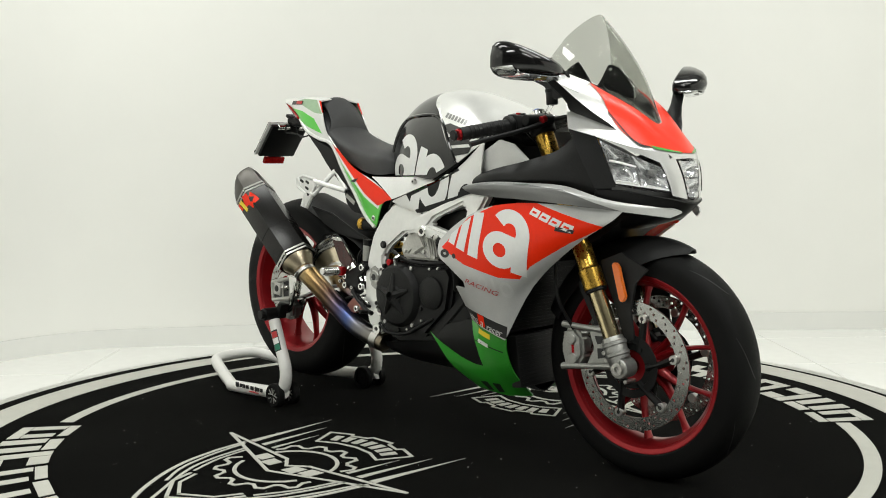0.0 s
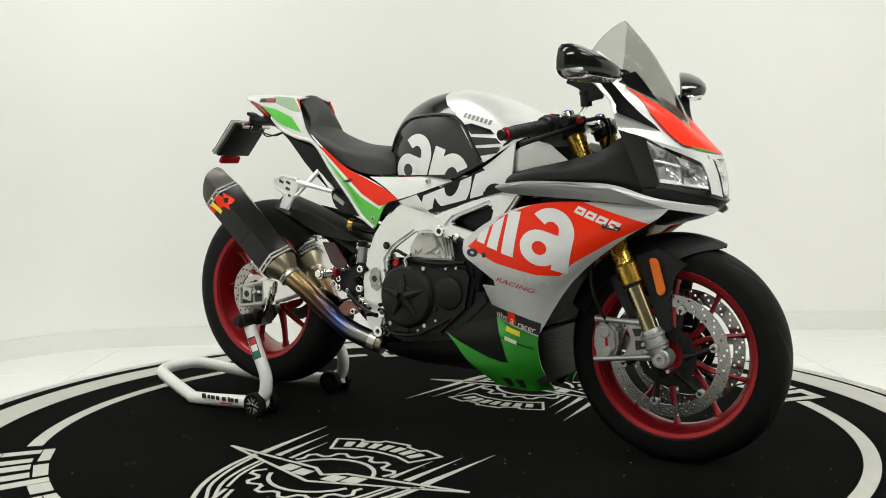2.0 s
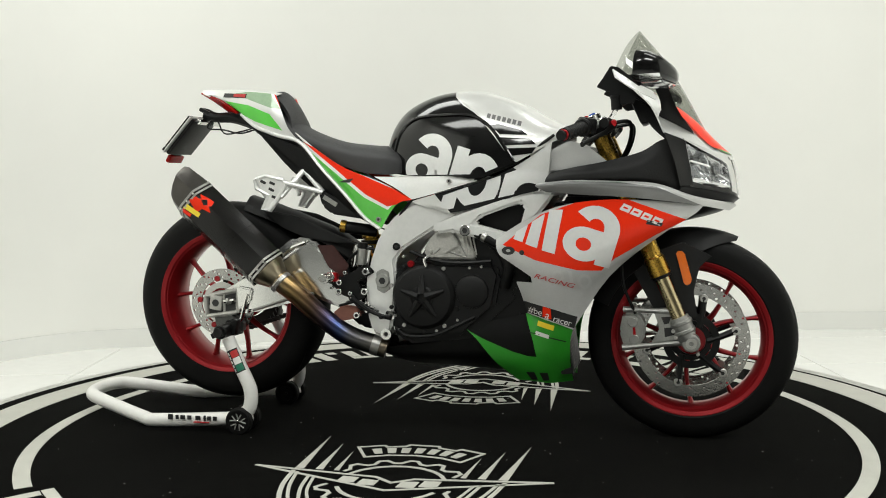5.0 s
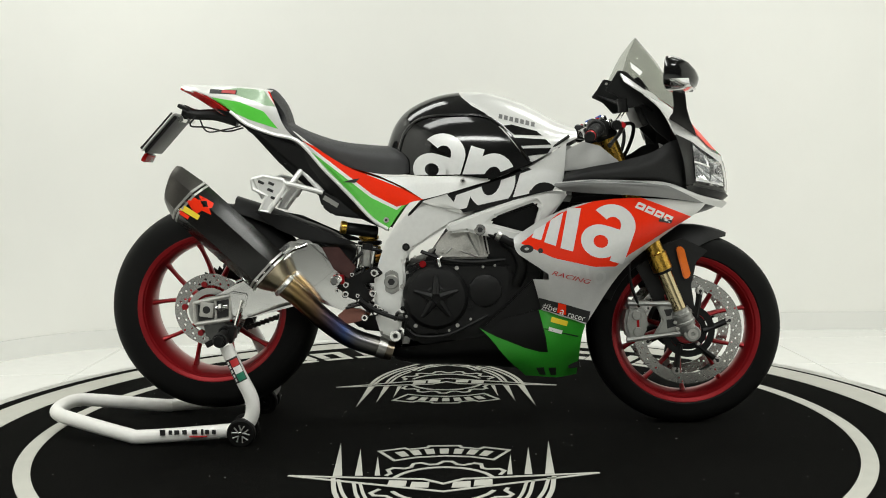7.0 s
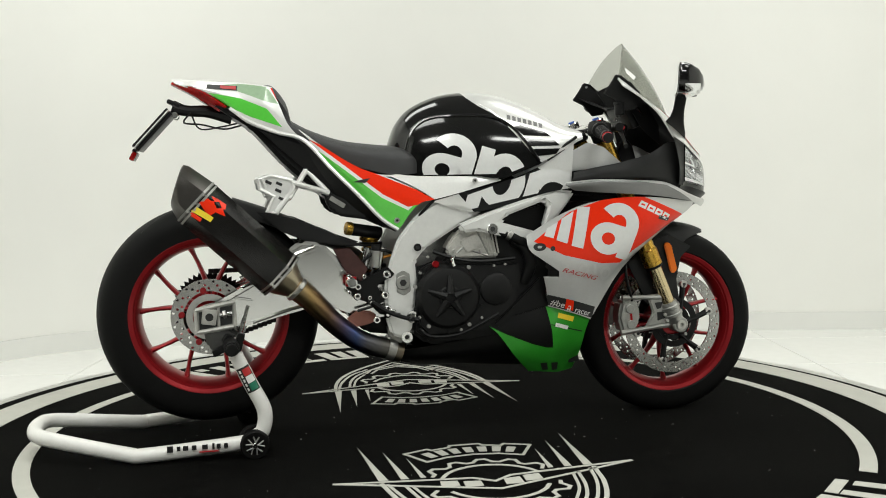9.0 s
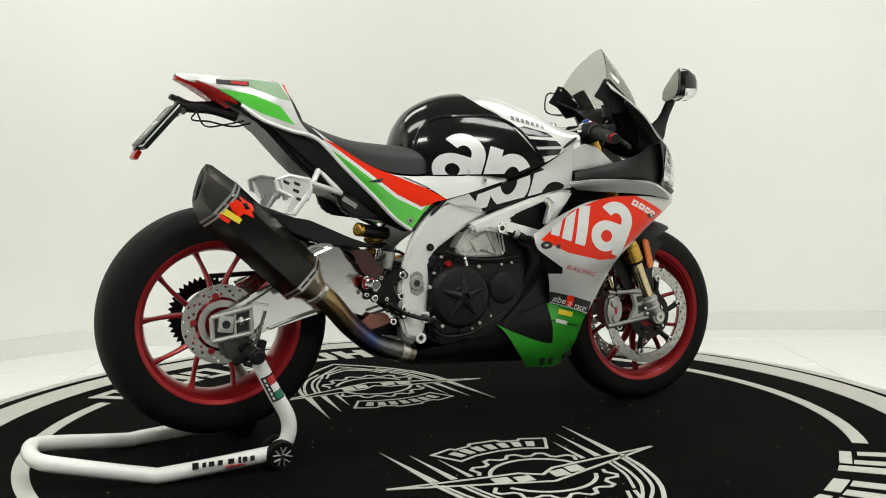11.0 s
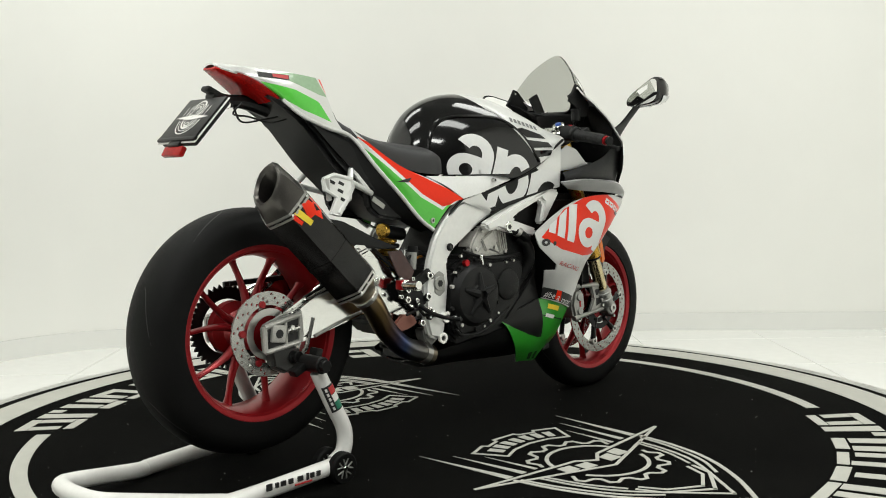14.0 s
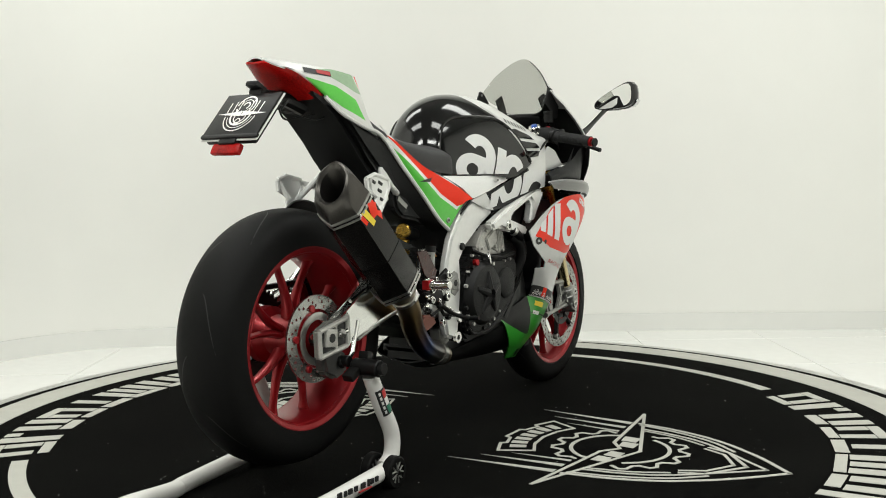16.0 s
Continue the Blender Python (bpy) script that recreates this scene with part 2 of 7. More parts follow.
def flat_ring(c, r1, r2, ex=1.0, a0=0, a1=360, lean=0.0, seg=28, bm=None):
    """A flat band round c in (x, z); lean shears it."""
    bm = bm or bmesh.new()
    rows = []
    for i in range(seg + 1):
        a = radians(a0 + (a1 - a0) * i / seg)
        rows.append([bm.verts.new((c[0] + r * ex * math.cos(a) + lean * r * math.sin(a), 0, c[-1] + r * math.sin(a))) for r in (r1, r2)])
    for p, q in zip(rows, rows[1:]):
        bm.faces.new((p[0], q[0], q[1], p[1]))
    return bm


def words(text, size, shear=0.0):
    """Built-in letters as a flat bmesh in (x, z), from the origin."""
    cu = bpy.data.curves.new("words", "FONT")
    cu.body, cu.size, cu.shear = text, size, shear
    tmp = new("words", cu)
    me = bpy.data.meshes.new_from_object(tmp.evaluated_get(bpy.context.evaluated_depsgraph_get()))
    bpy.data.objects.remove(tmp)
    bm = bmesh.new()
    bm.from_mesh(me)
    bpy.data.meshes.remove(me)
    bm.transform(Matrix(((1, 0, 0, 0), (0, 0, 0, 0), (0, 1, 0, 0), (0, 0, 0, 1))))
    return bm


def thing(name, label, category, group=""):
    return tagged(new(name), label, category, group)


# ---------------------------------------------------------------- the room
def plan_wall(name, line, z0, z1, mat, t, label=""):
    """A wall with thickness t along a plan line, outwards."""
    bm = bmesh.new()
    pts = [Vector((x, y, 0)) for x, y in line]
    cols = []
    for i, p in enumerate(pts):
        d = (pts[min(i + 1, len(pts) - 1)] - pts[max(i - 1, 0)]).normalized()
        o = Vector((-d.y, d.x, 0)) * t
        cols.append([bm.verts.new(q) for q in (p + Vector((0, 0, z0)), p + Vector((0, 0, z1)), p + o + Vector((0, 0, z1)), p + o + Vector((0, 0, z0)))])
    for a, b in zip(cols, cols[1:]):
        for k in range(4):
            bm.faces.new((a[k], a[(k + 1) % 4], b[(k + 1) % 4], b[k]))
    bm.faces.new(cols[0])
    bm.faces.new(cols[-1][::-1])
    ob = part(name, bm, mat, None, label)
    return tagged(ob, label, "wall", kind="structure")


FLOOR_Z = -0.02
back = [(p.x, p.y) for p in spline([(-2.30, -1.5, 0), (-2.16, 0.2, 0), (-2.03, 0.92, 0), (-1.92, 1.23, 0), (-1.75, 1.43, 0), (-1.54, 1.545, 0),
                                    (-1.10, 1.61, 0), (-0.20, 1.74, 0), (0.77, 1.83, 0), (1.47, 1.81, 0), (2.21, 1.77, 0), (2.95, 1.72, 0)], 66)]
plan_wall("wall_back", back, FLOOR_Z, 3.0, WALL, 0.12, "smooth white painted wall with a rounded corner")
plan_wall("wall_left", [(-2.30, -2.4), (-2.30, -1.5)], FLOOR_Z, 3.0, WALL, 0.12, "smooth white painted side wall")
plan_wall("wall_right", [(2.95, 1.72), (2.95, -2.4)], FLOOR_Z, 3.0, WALL, 0.12, "smooth white painted side wall")
# added walls out of view, kept dark so that gloss black reflects little
plan_wall("wall_front_unseen", [(2.95, -2.4), (4.5, -2.4), (4.5, -8.0), (-4.0, -8.0), (-4.0, -2.4), (-2.30, -2.4)], FLOOR_Z, 3.0, DIM, 0.12, "unseen grey walls added to close the hall, dark to keep reflections low")
# ceiling out of view, darkened so that it adds little fill and reflection
cb = box((0.3, -3.1, 3.05), (8.9, 10.2, 0.1), 0)
tagged(part("ceiling", cb, CEIL, None), "unseen ceiling, darkened to grey to hold back reflected light", "ceiling", kind="structure")

floor_ob = tagged(part("floor", box((0.3, -3.1, FLOOR_Z - 0.054), (8.9, 10.2, 0.1), 0), GROUT, None), "glossy white floor of large square tiles", "floor", kind="structure")


def baseboard():
    line = [(x, y) for x, y in back]
    shifted = []
    for i, (x, y) in enumerate(line):
        a, b = Vector((*line[max(i - 1, 0)], 0)), Vector((*line[min(i + 1, len(line) - 1)], 0))
        d = (b - a).normalized()
        shifted.append((x + d.y * 0.010, y - d.x * 0.010))
    ob = plan_wall("baseboard", shifted, FLOOR_Z, 0.066, BASEB, 0.008, "white glazed tile skirting along the wall")
    tagged(ob, category="baseboard")


baseboard()


def display_plate():
    """The low round plate, its carpet and the white print on it; all turn together."""
    plate = thing("turntable", "low round turntable with black logo carpet", "turntable")
    bm = bmesh.new()
    ring = [(1.40, -0.02), (1.592, -0.02), (1.596, -0.012), (1.59, 0.0), (1.40, 0.0)]
    seg = 128
    rows = [[bm.verts.new((r * math.cos(k * math.tau / seg), r * math.sin(k * math.tau / seg), z)) for k in range(seg)] for r, z in ring]
    for a, b in zip(rows, rows[1:]):
        for k in range(seg):
            bm.faces.new((a[k], a[(k + 1) % seg], b[(k + 1) % seg], b[k]))
    part("rim", bm, RIMPAINT, plate, "worn grey painted edge of the plate")
    bm = bmesh.new()
    rows = [[bm.verts.new((r * math.cos(k * math.tau / seg), r * math.sin(k * math.tau / seg), z)) for k in range(seg)] for r, z in ((1.535, -0.004), (1.535, 0.002), (1.532, 0.004), (0.8, 0.004), (0.02, 0.004))]
    for a, b in zip(rows, rows[1:]):
        for k in range(seg):
            bm.faces.new((a[k], a[(k + 1) % seg], b[(k + 1) % seg], b[k]))
    bm.faces.new(rows[-1])
    part("carpet", bm, CARPET, plate, "black short-pile round carpet")
    Z0, Z1 = 0.003, 0.0052

    OFF = Vector((0.015, 0.009, 0))   # the print lies a little off the axis

    def raised(bm2, off=OFF):
        geom = bmesh.ops.extrude_face_region(bm2, geom=list(bm2.faces))
        bmesh.ops.translate(bm2, vec=(0, 0, Z1 - Z0), verts=[v for v in geom["geom"] if isinstance(v, bmesh.types.BMVert)])
        bmesh.ops.translate(bm2, vec=off, verts=bm2.verts)
        return bm2

    def arc(r1, r2, a0, a1, seg2, bm2=None):
        bm2 = bm2 or bmesh.new()
        full = abs(a1 - a0) >= 360
        cols = [[bm2.verts.new((r * math.cos(radians(a)), r * math.sin(radians(a)), Z0)) for r in (r1, r2)] for a in (a0 + (a1 - a0) * i / seg2 for i in range(seg2 + (0 if full else 1)))]
        for a, b in zip(cols, cols[1:] + (cols[:1] if full else [])):
            bm2.faces.new((a[0], a[1], b[1], b[0]))
        return bm2

    part("ring_print", raised(arc(1.374, 1.493, 0, 360, 160)), PRINT, plate, "wide white ring on the carpet")
    for a0 in (-39.3, 139.2):
        part("arc_print", raised(arc(1.172, 1.215, a0, a0 + 83, 48)), PRINT, plate, "white arc on the carpet")
    # plain blocks along the rim, by kind: 0 arch, 1 pair under a bar, 2 comb, 3 hook, 4 twin bars, 5 hammer, 6 dot, 7 bar
    blocks = (1, 0, 3, 1, 5, 4, 0, 2, 5, 1, 0, 6, 7, 1)
    for a0 in (-136.0, 44.0):
        a = a0
        for i, ch in enumerate(blocks):
            w = {7: 3.4, 6: 2.4, 2: 9.2}.get(ch, 7.1)
            bm2 = bmesh.new()
            slant = 1.6
            def quad(u0, u1, v0, v1):
                vs = []
                for u, v in ((u0, v0), (u1, v0), (u1, v1), (u0, v1)):
                    ang = radians(a + w * 0.94 * u + slant * (1 - v) * 0.6)
                    rr = 1.300 - v * 0.172
                    vs.append(bm2.verts.new((rr * math.cos(ang), rr * math.sin(ang), Z0)))
                bm2.faces.new(vs)
            if ch == 1:
                quad(0.04, 0.30, 0.22, 0.80), quad(0.64, 0.9, 0.22, 0.74), quad(0.04, 0.9, 0.82, 1.0), quad(0.04, 0.9, 0.0, 0.20)
            elif ch == 2:
                quad(0.0, 0.24, 0, 0.80), quad(0.36, 0.58, 0, 0.80), quad(0.70, 0.95, 0, 0.80), quad(0.0, 0.95, 0.82, 1)
            elif ch == 0:
                quad(0.0, 0.32, 0, 0.74), quad(0.56, 0.88, 0, 0.74), quad(0.1, 0.9, 0.78, 1)
            elif ch == 3:
                quad(0.0, 0.3, 0, 1), quad(0.34, 0.9, 0, 0.30), quad(0.34, 0.9, 0.68, 1)
            elif ch == 4:
                quad(0.0, 0.30, 0, 1), quad(0.6, 0.9, 0, 1), quad(0.31, 0.59, 0.36, 0.60)
            elif ch == 5:
                quad(0.0, 0.94, 0.78, 1.0), quad(0.34, 0.62, 0, 0.72)
            elif ch == 6:
                quad(0.1, 0.8, 0, 0.26)
            else:
                quad(0.05, 0.8, 0, 1)
            part("rim_mark", raised(bm2), PRINT, plate)
            a += w
    # emblem, drawn once towards -y and once turned round
    def stroke(pts, w, bm2, close=False):
        pts = [Vector(p) for p in pts]
        n = len(pts)
        segs = n if close else n - 1
        for i in range(segs):
            p, q = pts[i], pts[(i + 1) % n]
            d = (q - p).normalized()
            s = Vector((-d.y, d.x)) * w / 2
            p2, q2 = p - d * w * 0.35, q + d * w * 0.35
            bm2.faces.new([bm2.verts.new((v.x, v.y, Z0 + 0.00015 * (i % 3))) for v in (p2 + s, p2 - s, q2 - s, q2 + s)])
    def curve(pts, w, bm2, n=14):
        pts = [(p.x, p.y) for p in spline([(x, y, 0) for x, y in pts], n)]
        stroke(pts, w, bm2)
    def wedge(poly, bm2):
        bm2.faces.new([bm2.verts.new((x, y, Z0)) for x, y in poly])
    for turn in (0, 180):
        parts = []
        cy = -0.582
        bm2 = bmesh.new()   # star
        stroke([(-0.39, -0.508), (-0.10, -0.540), (-0.05, -0.545), (0.0, -0.582), (0.05, -0.545), (0.10, -0.540), (0.39, -0.508), (0.0, -0.640)], 0.010, bm2, True)
        parts.append(("star_print", bm2))
        for a0, a1 in ((20, 160), (205, 335)):   # ring broken by the star
            bm2 = bmesh.new()
            curve([(0.133 * math.cos(radians(a0 + (a1 - a0) * k / 10)), cy + 0.133 * math.sin(radians(a0 + (a1 - a0) * k / 10))) for k in range(11)], 0.011, bm2, 24)
            parts.append(("half_ring_print", bm2))
        for a0, a1, k0 in ((26, 154, 5), (194, 346, 6)):   # gear teeth
            bm2 = bmesh.new()
            pts = []
            for k in range(k0 * 4 + 1):
                ang = radians(a0 + (a1 - a0) * k / (k0 * 4))
                r = 0.184 if k % 4 in (1, 2) else 0.160
                pts.append((r * math.cos(ang), cy + r * math.sin(ang)))
            stroke(pts, 0.010, bm2)
            parts.append(("gear_print", bm2))
        bm2 = bmesh.new()   # banner
        stroke([(-0.178, -0.299), (-0.110, -0.270), (-0.098, -0.284), (-0.048, -0.268), (-0.042, -0.252), (0.042, -0.252), (0.048, -0.268), (0.098, -0.284), (0.110, -0.270),
                (0.178, -0.299), (0.132, -0.386), (0.072, -0.358), (0.0, -0.348), (-0.072, -0.358), (-0.132, -0.386)], 0.009, bm2, True)
        parts.append(("banner_print", bm2))
        for k in range(7):  # plain bars in the banner
            ang = radians(90 + 24 - k * 8)
            c = Vector((0.0 + 0.278 * math.cos(ang), cy + 0.278 * math.sin(ang)))
            d = Vector((math.cos(ang), math.sin(ang)))
            s = Vector((-d.y, d.x))
            bm2 = bmesh.new()
            wedge([c + d * 0.024 + s * 0.013, c + d * 0.024 - s * 0.013, c - d * 0.022 - s * 0.011, c - d * 0.022 + s * 0.011], bm2)
            parts.append(("bar_print", bm2))
        for x0, sl in ((-0.112, -0.3), (-0.056, -0.3), (0.046, 0.3), (0.100, 0.3)):  # plain bars in the star
            bm2 = bmesh.new()
            y0 = -0.597 + 0.25 * (abs(x0) - 0.02) * 1.0
            wedge([(x0 - 0.022, y0 + 0.022), (x0 + 0.022, y0 + 0.022 + (0.005 if x0 > 0 else -0.005)), (x0 + 0.02, y0 - 0.022), (x0 - 0.026, y0 - 0.022)], bm2)
            parts.append(("bar_print", bm2))
        for sx in (-1, 1):  # rays above the star and shield lines below it
            for tip, b0, b1 in (((0.294, -0.209), 0.256, 0.280), ((0.232, -0.275), 0.204, 0.224), ((0.179, -0.342), 0.160, 0.174)):
                bm2 = bmesh.new()
                wedge([(sx * tip[0], tip[1]), (sx * b0, -0.512), (sx * b1, -0.512)], bm2)
                parts.append(("ray_print", bm2))
            bm2 = bmesh.new()
            curve([(sx * 0.276, -0.535), (sx * 0.255, -0.66), (sx * 0.205, -0.79), (sx * 0.11, -0.922), (0.0, -1.03)], 0.012, bm2)
            curve([(sx * 0.262, -0.545), (sx * 0.236, -0.66), (sx * 0.186, -0.78), (sx * 0.12, -0.86)], 0.009, bm2)
            curve([(sx * 0.222, -0.565), (sx * 0.200, -0.68), (sx * 0.150, -0.79), (0.0, -0.975)], 0.009, bm2)
            curve([(sx * 0.205, -0.575), (sx * 0.182, -0.68), (sx * 0.140, -0.77)], 0.008, bm2)
            stroke([(sx * 0.128, -0.79), (sx * 0.105, -0.85), (0.0, -0.925)], 0.010, bm2)
            stroke([(sx * 0.110, -0.785), (sx * 0.080, -0.845), (0.0, -0.892)], 0.009, bm2)
            parts.append(("shield_print", bm2))
        for nm, b in parts:
            raised(b, Vector())
            b.transform(pose(*OFF, 0, 0, turn) @ Matrix.Diagonal((1.006, 1.006, 1, 1)))
            part(nm, b, PRINT, plate)
    return plate


turntable = display_plate()


def lint():
    """Dust specks on the carpet."""
    rng = random.Random(7)
    bm = bmesh.new()
    for k in range(150):
        r, a, s = 1.15 * math.sqrt(rng.random()), rng.uniform(0, math.tau), rng.uniform(0.0008, 0.0022)
        x, y = r * math.cos(a), r * math.sin(a)
        bm.faces.new([bm.verts.new((x + s * dx * rng.uniform(0.4, 1.4), y + s * dy * rng.uniform(0.4, 1.4), 0.0046)) for dx, dy in ((-1, -0.6), (1, -0.8), (0.7, 1), (-0.8, 0.9))])
    part("lint", bm, GROUT, turntable, "pale dust specks on the carpet", "stuff")


lint()

# ---------------------------------------------------------------- the motorcycle: x forwards, y to its left, z up
bike = thing("motorcycle", "silver, red and green sports motorcycle raised on a stand", "motorcycle")

FRONT, REAR = (0.737, 0.0, 0.292), (-0.677, 0.0, 0.376)


def tyre(centre, r_out, r_in, half, parent, label):
    prof = []
    n = 18
    for i in range(n + 1):
        a = math.pi * i / n
        y = -half * math.cos(a)
        k = math.sin(a)
        prof.append((r_in + 0.004 + (r_out - r_in - 0.004) * k ** 0.62, y * (0.86 + 0.14 * k)))
    prof += [(r_in - 0.006, half * 0.72), (r_in - 0.006, -half * 0.72)]
    part("tyre", lathe(prof, centre, 96, closed=True), RUBBER, parent, label)


def grooves(centre, r_out, r_in, half, parent, count, length):
    """Shallow curved tread cuts, as thin dark inlays that follow the tyre's crown."""
    for k in range(count):
        for sgn in (-1, 1):
            bm = bmesh.new()
            rows = []
            for i in range(9):
                u = i / 8
                q = sgn * (0.12 + 0.62 * u)
                a = math.acos(max(-1, min(1, -q)))
                kk = math.sin(a)
                r = r_in + 0.004 + (r_out - r_in - 0.004) * kk ** 0.62 + 0.0006
                y = half * q * (0.80 + 0.20 * kk)
                ang = math.tau * (k + (0.5 if sgn > 0 else 0)) / count + length * u ** 1.5
                w = 0.007 * math.sin(math.pi * (0.08 + 0.84 * u)) / r
                rows.append([bm.verts.new((centre[0] + r * math.cos(ang + s * w), y, centre[2] + r * math.sin(ang + s * w))) for s in (-0.5, 0.5)])
            for p, q2 in zip(rows, rows[1:]):
                bm.faces.new((p[0], p[1], q2[1], q2[0]))
            part("tread_groove", bm, INK, parent)


def rim(centre, r_out, half, parent):
    lip = r_out
    prof = [(lip - 0.004, -half), (lip, -half + 0.002), (lip, -half + 0.006), (lip - 0.012, -half + 0.012), (lip - 0.016, -half + 0.03), (lip - 0.026, -0.012),
            (lip - 0.026, 0.012), (lip - 0.016, half - 0.03), (lip - 0.012, half - 0.012), (lip, half - 0.006), (lip, half - 0.002), (lip - 0.004, half),
            (lip - 0.014, half - 0.004), (lip - 0.022, half - 0.016), (lip - 0.032, 0.016), (lip - 0.032, -0.016), (lip - 0.022, -half + 0.016), (lip - 0.014, -half + 0.004)]
    part("rim", lathe(prof, centre, 96, closed=True), REDRIM, parent, "red painted wheel rim")
    for s in (-1, 1):
        for r, y in ((lip - 0.0025, half - 0.001), (lip - 0.0105, half - 0.0045), (lip - 0.0185, half - 0.0115)):
            bead_prof = [(r + 0.0016 * math.cos(math.tau * k / 6), s * y + 0.0016 * math.sin(math.tau * k / 6)) for k in range(6)]
            part("rim_bead", lathe(bead_prof, centre, 96, closed=True), REDRIM, parent)


def spokes(centre, r_hub, r_rim, parent, phase, off=0.0, w0=0.015, w1=0.009):
    for k in range(5):
        for sgn in (-1, 1):
            bm = bmesh.new()
            a = radians(phase + 72 * k)
            p = []
            for u, spread in ((0.0, 0.16), (0.30, 0.17), (0.60, 0.245), (0.85, 0.30), (1.0, 0.325)):
                r = r_hub + (r_rim - r_hub) * u
                ang = a + sgn * spread
                p.append((centre[0] + r * math.cos(ang), off, centre[2] + r * math.sin(ang)))
            tube(p, [w0 * 0.85, w0 * 0.64, w0 * 0.5, w1 * 0.8, w1 * 1.2], 10, 14, bm=bm, flat=1.9)
            part("spoke", bm, REDRIM, parent)


def holed_disc(centre, r1, r2, y, thick, holes, hr, parent, name, mat, label, wave=0.0):
    bm = bmesh.new()

    def ring(cx, cz, r, n, w=0.0):
        vs = [bm.verts.new((cx + r * (1 + w * math.cos(k * math.tau / n * 12)) * math.cos(k * math.tau / n), y, cz + r * (1 + w * math.cos(k * math.tau / n * 12)) * math.sin(k * math.tau / n))) for k in range(n)]
        return [bm.edges.new((vs[k], vs[(k + 1) % n])) for k in range(n)]

    es = ring(centre[0], centre[2], r1, 72) + ring(centre[0], centre[2], r2, 96, wave)
    for i in range(holes):
        a = math.tau * i / holes
        r = r1 + (r2 - r1) * (0.24, 0.52, 0.80)[i % 3]
        es += ring(centre[0] + r * math.cos(a), centre[2] + r * math.sin(a), hr, 8)
    bmesh.ops.triangle_fill(bm, use_beauty=True, use_dissolve=False, edges=es)
    return thicken(part(name, bm, mat, parent, label), thick, 0)


def front_wheel():
    w = thing("front_wheel", "", "")
    w.parent = bike
    tyre(FRONT, 0.2925, 0.222, 0.060, w, "black slick-sided sports tyre")
    grooves(FRONT, 0.2925, 0.222, 0.060, w, 9, 0.35)
    rim(FRONT, 0.224, 0.048, w)
    spokes(FRONT, 0.035, 0.195, w, 36, 0.0, 0.013, 0.0075)
    part("hub", lathe([(0.016, -0.062), (0.040, -0.062), (0.044, -0.05), (0.040, -0.02), (0.040, 0.02), (0.044, 0.05), (0.040, 0.062), (0.016, 0.062)], FRONT, 40, True), REDRIM, w)
    for s in (-1, 1):
        d = holed_disc(FRONT, 0.128, 0.160, s * 0.067, 0.005, 72, 0.0036, w, "brake_disc", DISC, "drilled steel brake disc")
        for k in range(6):
            a = radians(60 * k + 14)
            c, sn = math.cos(a), math.sin(a)
            arm = tube([(FRONT[0] + r * math.cos(a + t), s * 0.070, FRONT[2] + r * math.sin(a + t)) for r, t in ((0.045, -0.25), (0.085, -0.08), (0.122, 0.0))], [0.011, 0.009, 0.010], 8, 8)
            part("carrier_arm", arm, BLACK, d)
            b = cyl((FRONT[0] + 0.124 * c, s * 0.060, FRONT[2] + 0.124 * sn), (FRONT[0] + 0.124 * c, s * 0.079, FRONT[2] + 0.124 * sn), 0.0115, seg=16)
            part("bobbin", b, STEEL, d)
            part("bobbin_bore", cyl((FRONT[0] + 0.124 * c, s * 0.0785, FRONT[2] + 0.124 * sn), (FRONT[0] + 0.124 * c, s * 0.0797, FRONT[2] + 0.124 * sn), 0.005, seg=10), INK, d)
        part("carrier_ring", lathe([(0.040, s * 0.066), (0.056, s * 0.066), (0.056, s * 0.074), (0.040, s * 0.074)], FRONT, 40, True), BLACK, d)
        tr = lathe([(0.058, s * 0.0765), (0.078, s * 0.0765), (0.078, s * 0.078), (0.058, s * 0.078)], FRONT, 60, True)
        part("sensor_ring", tr, BLACK, d)
    return w


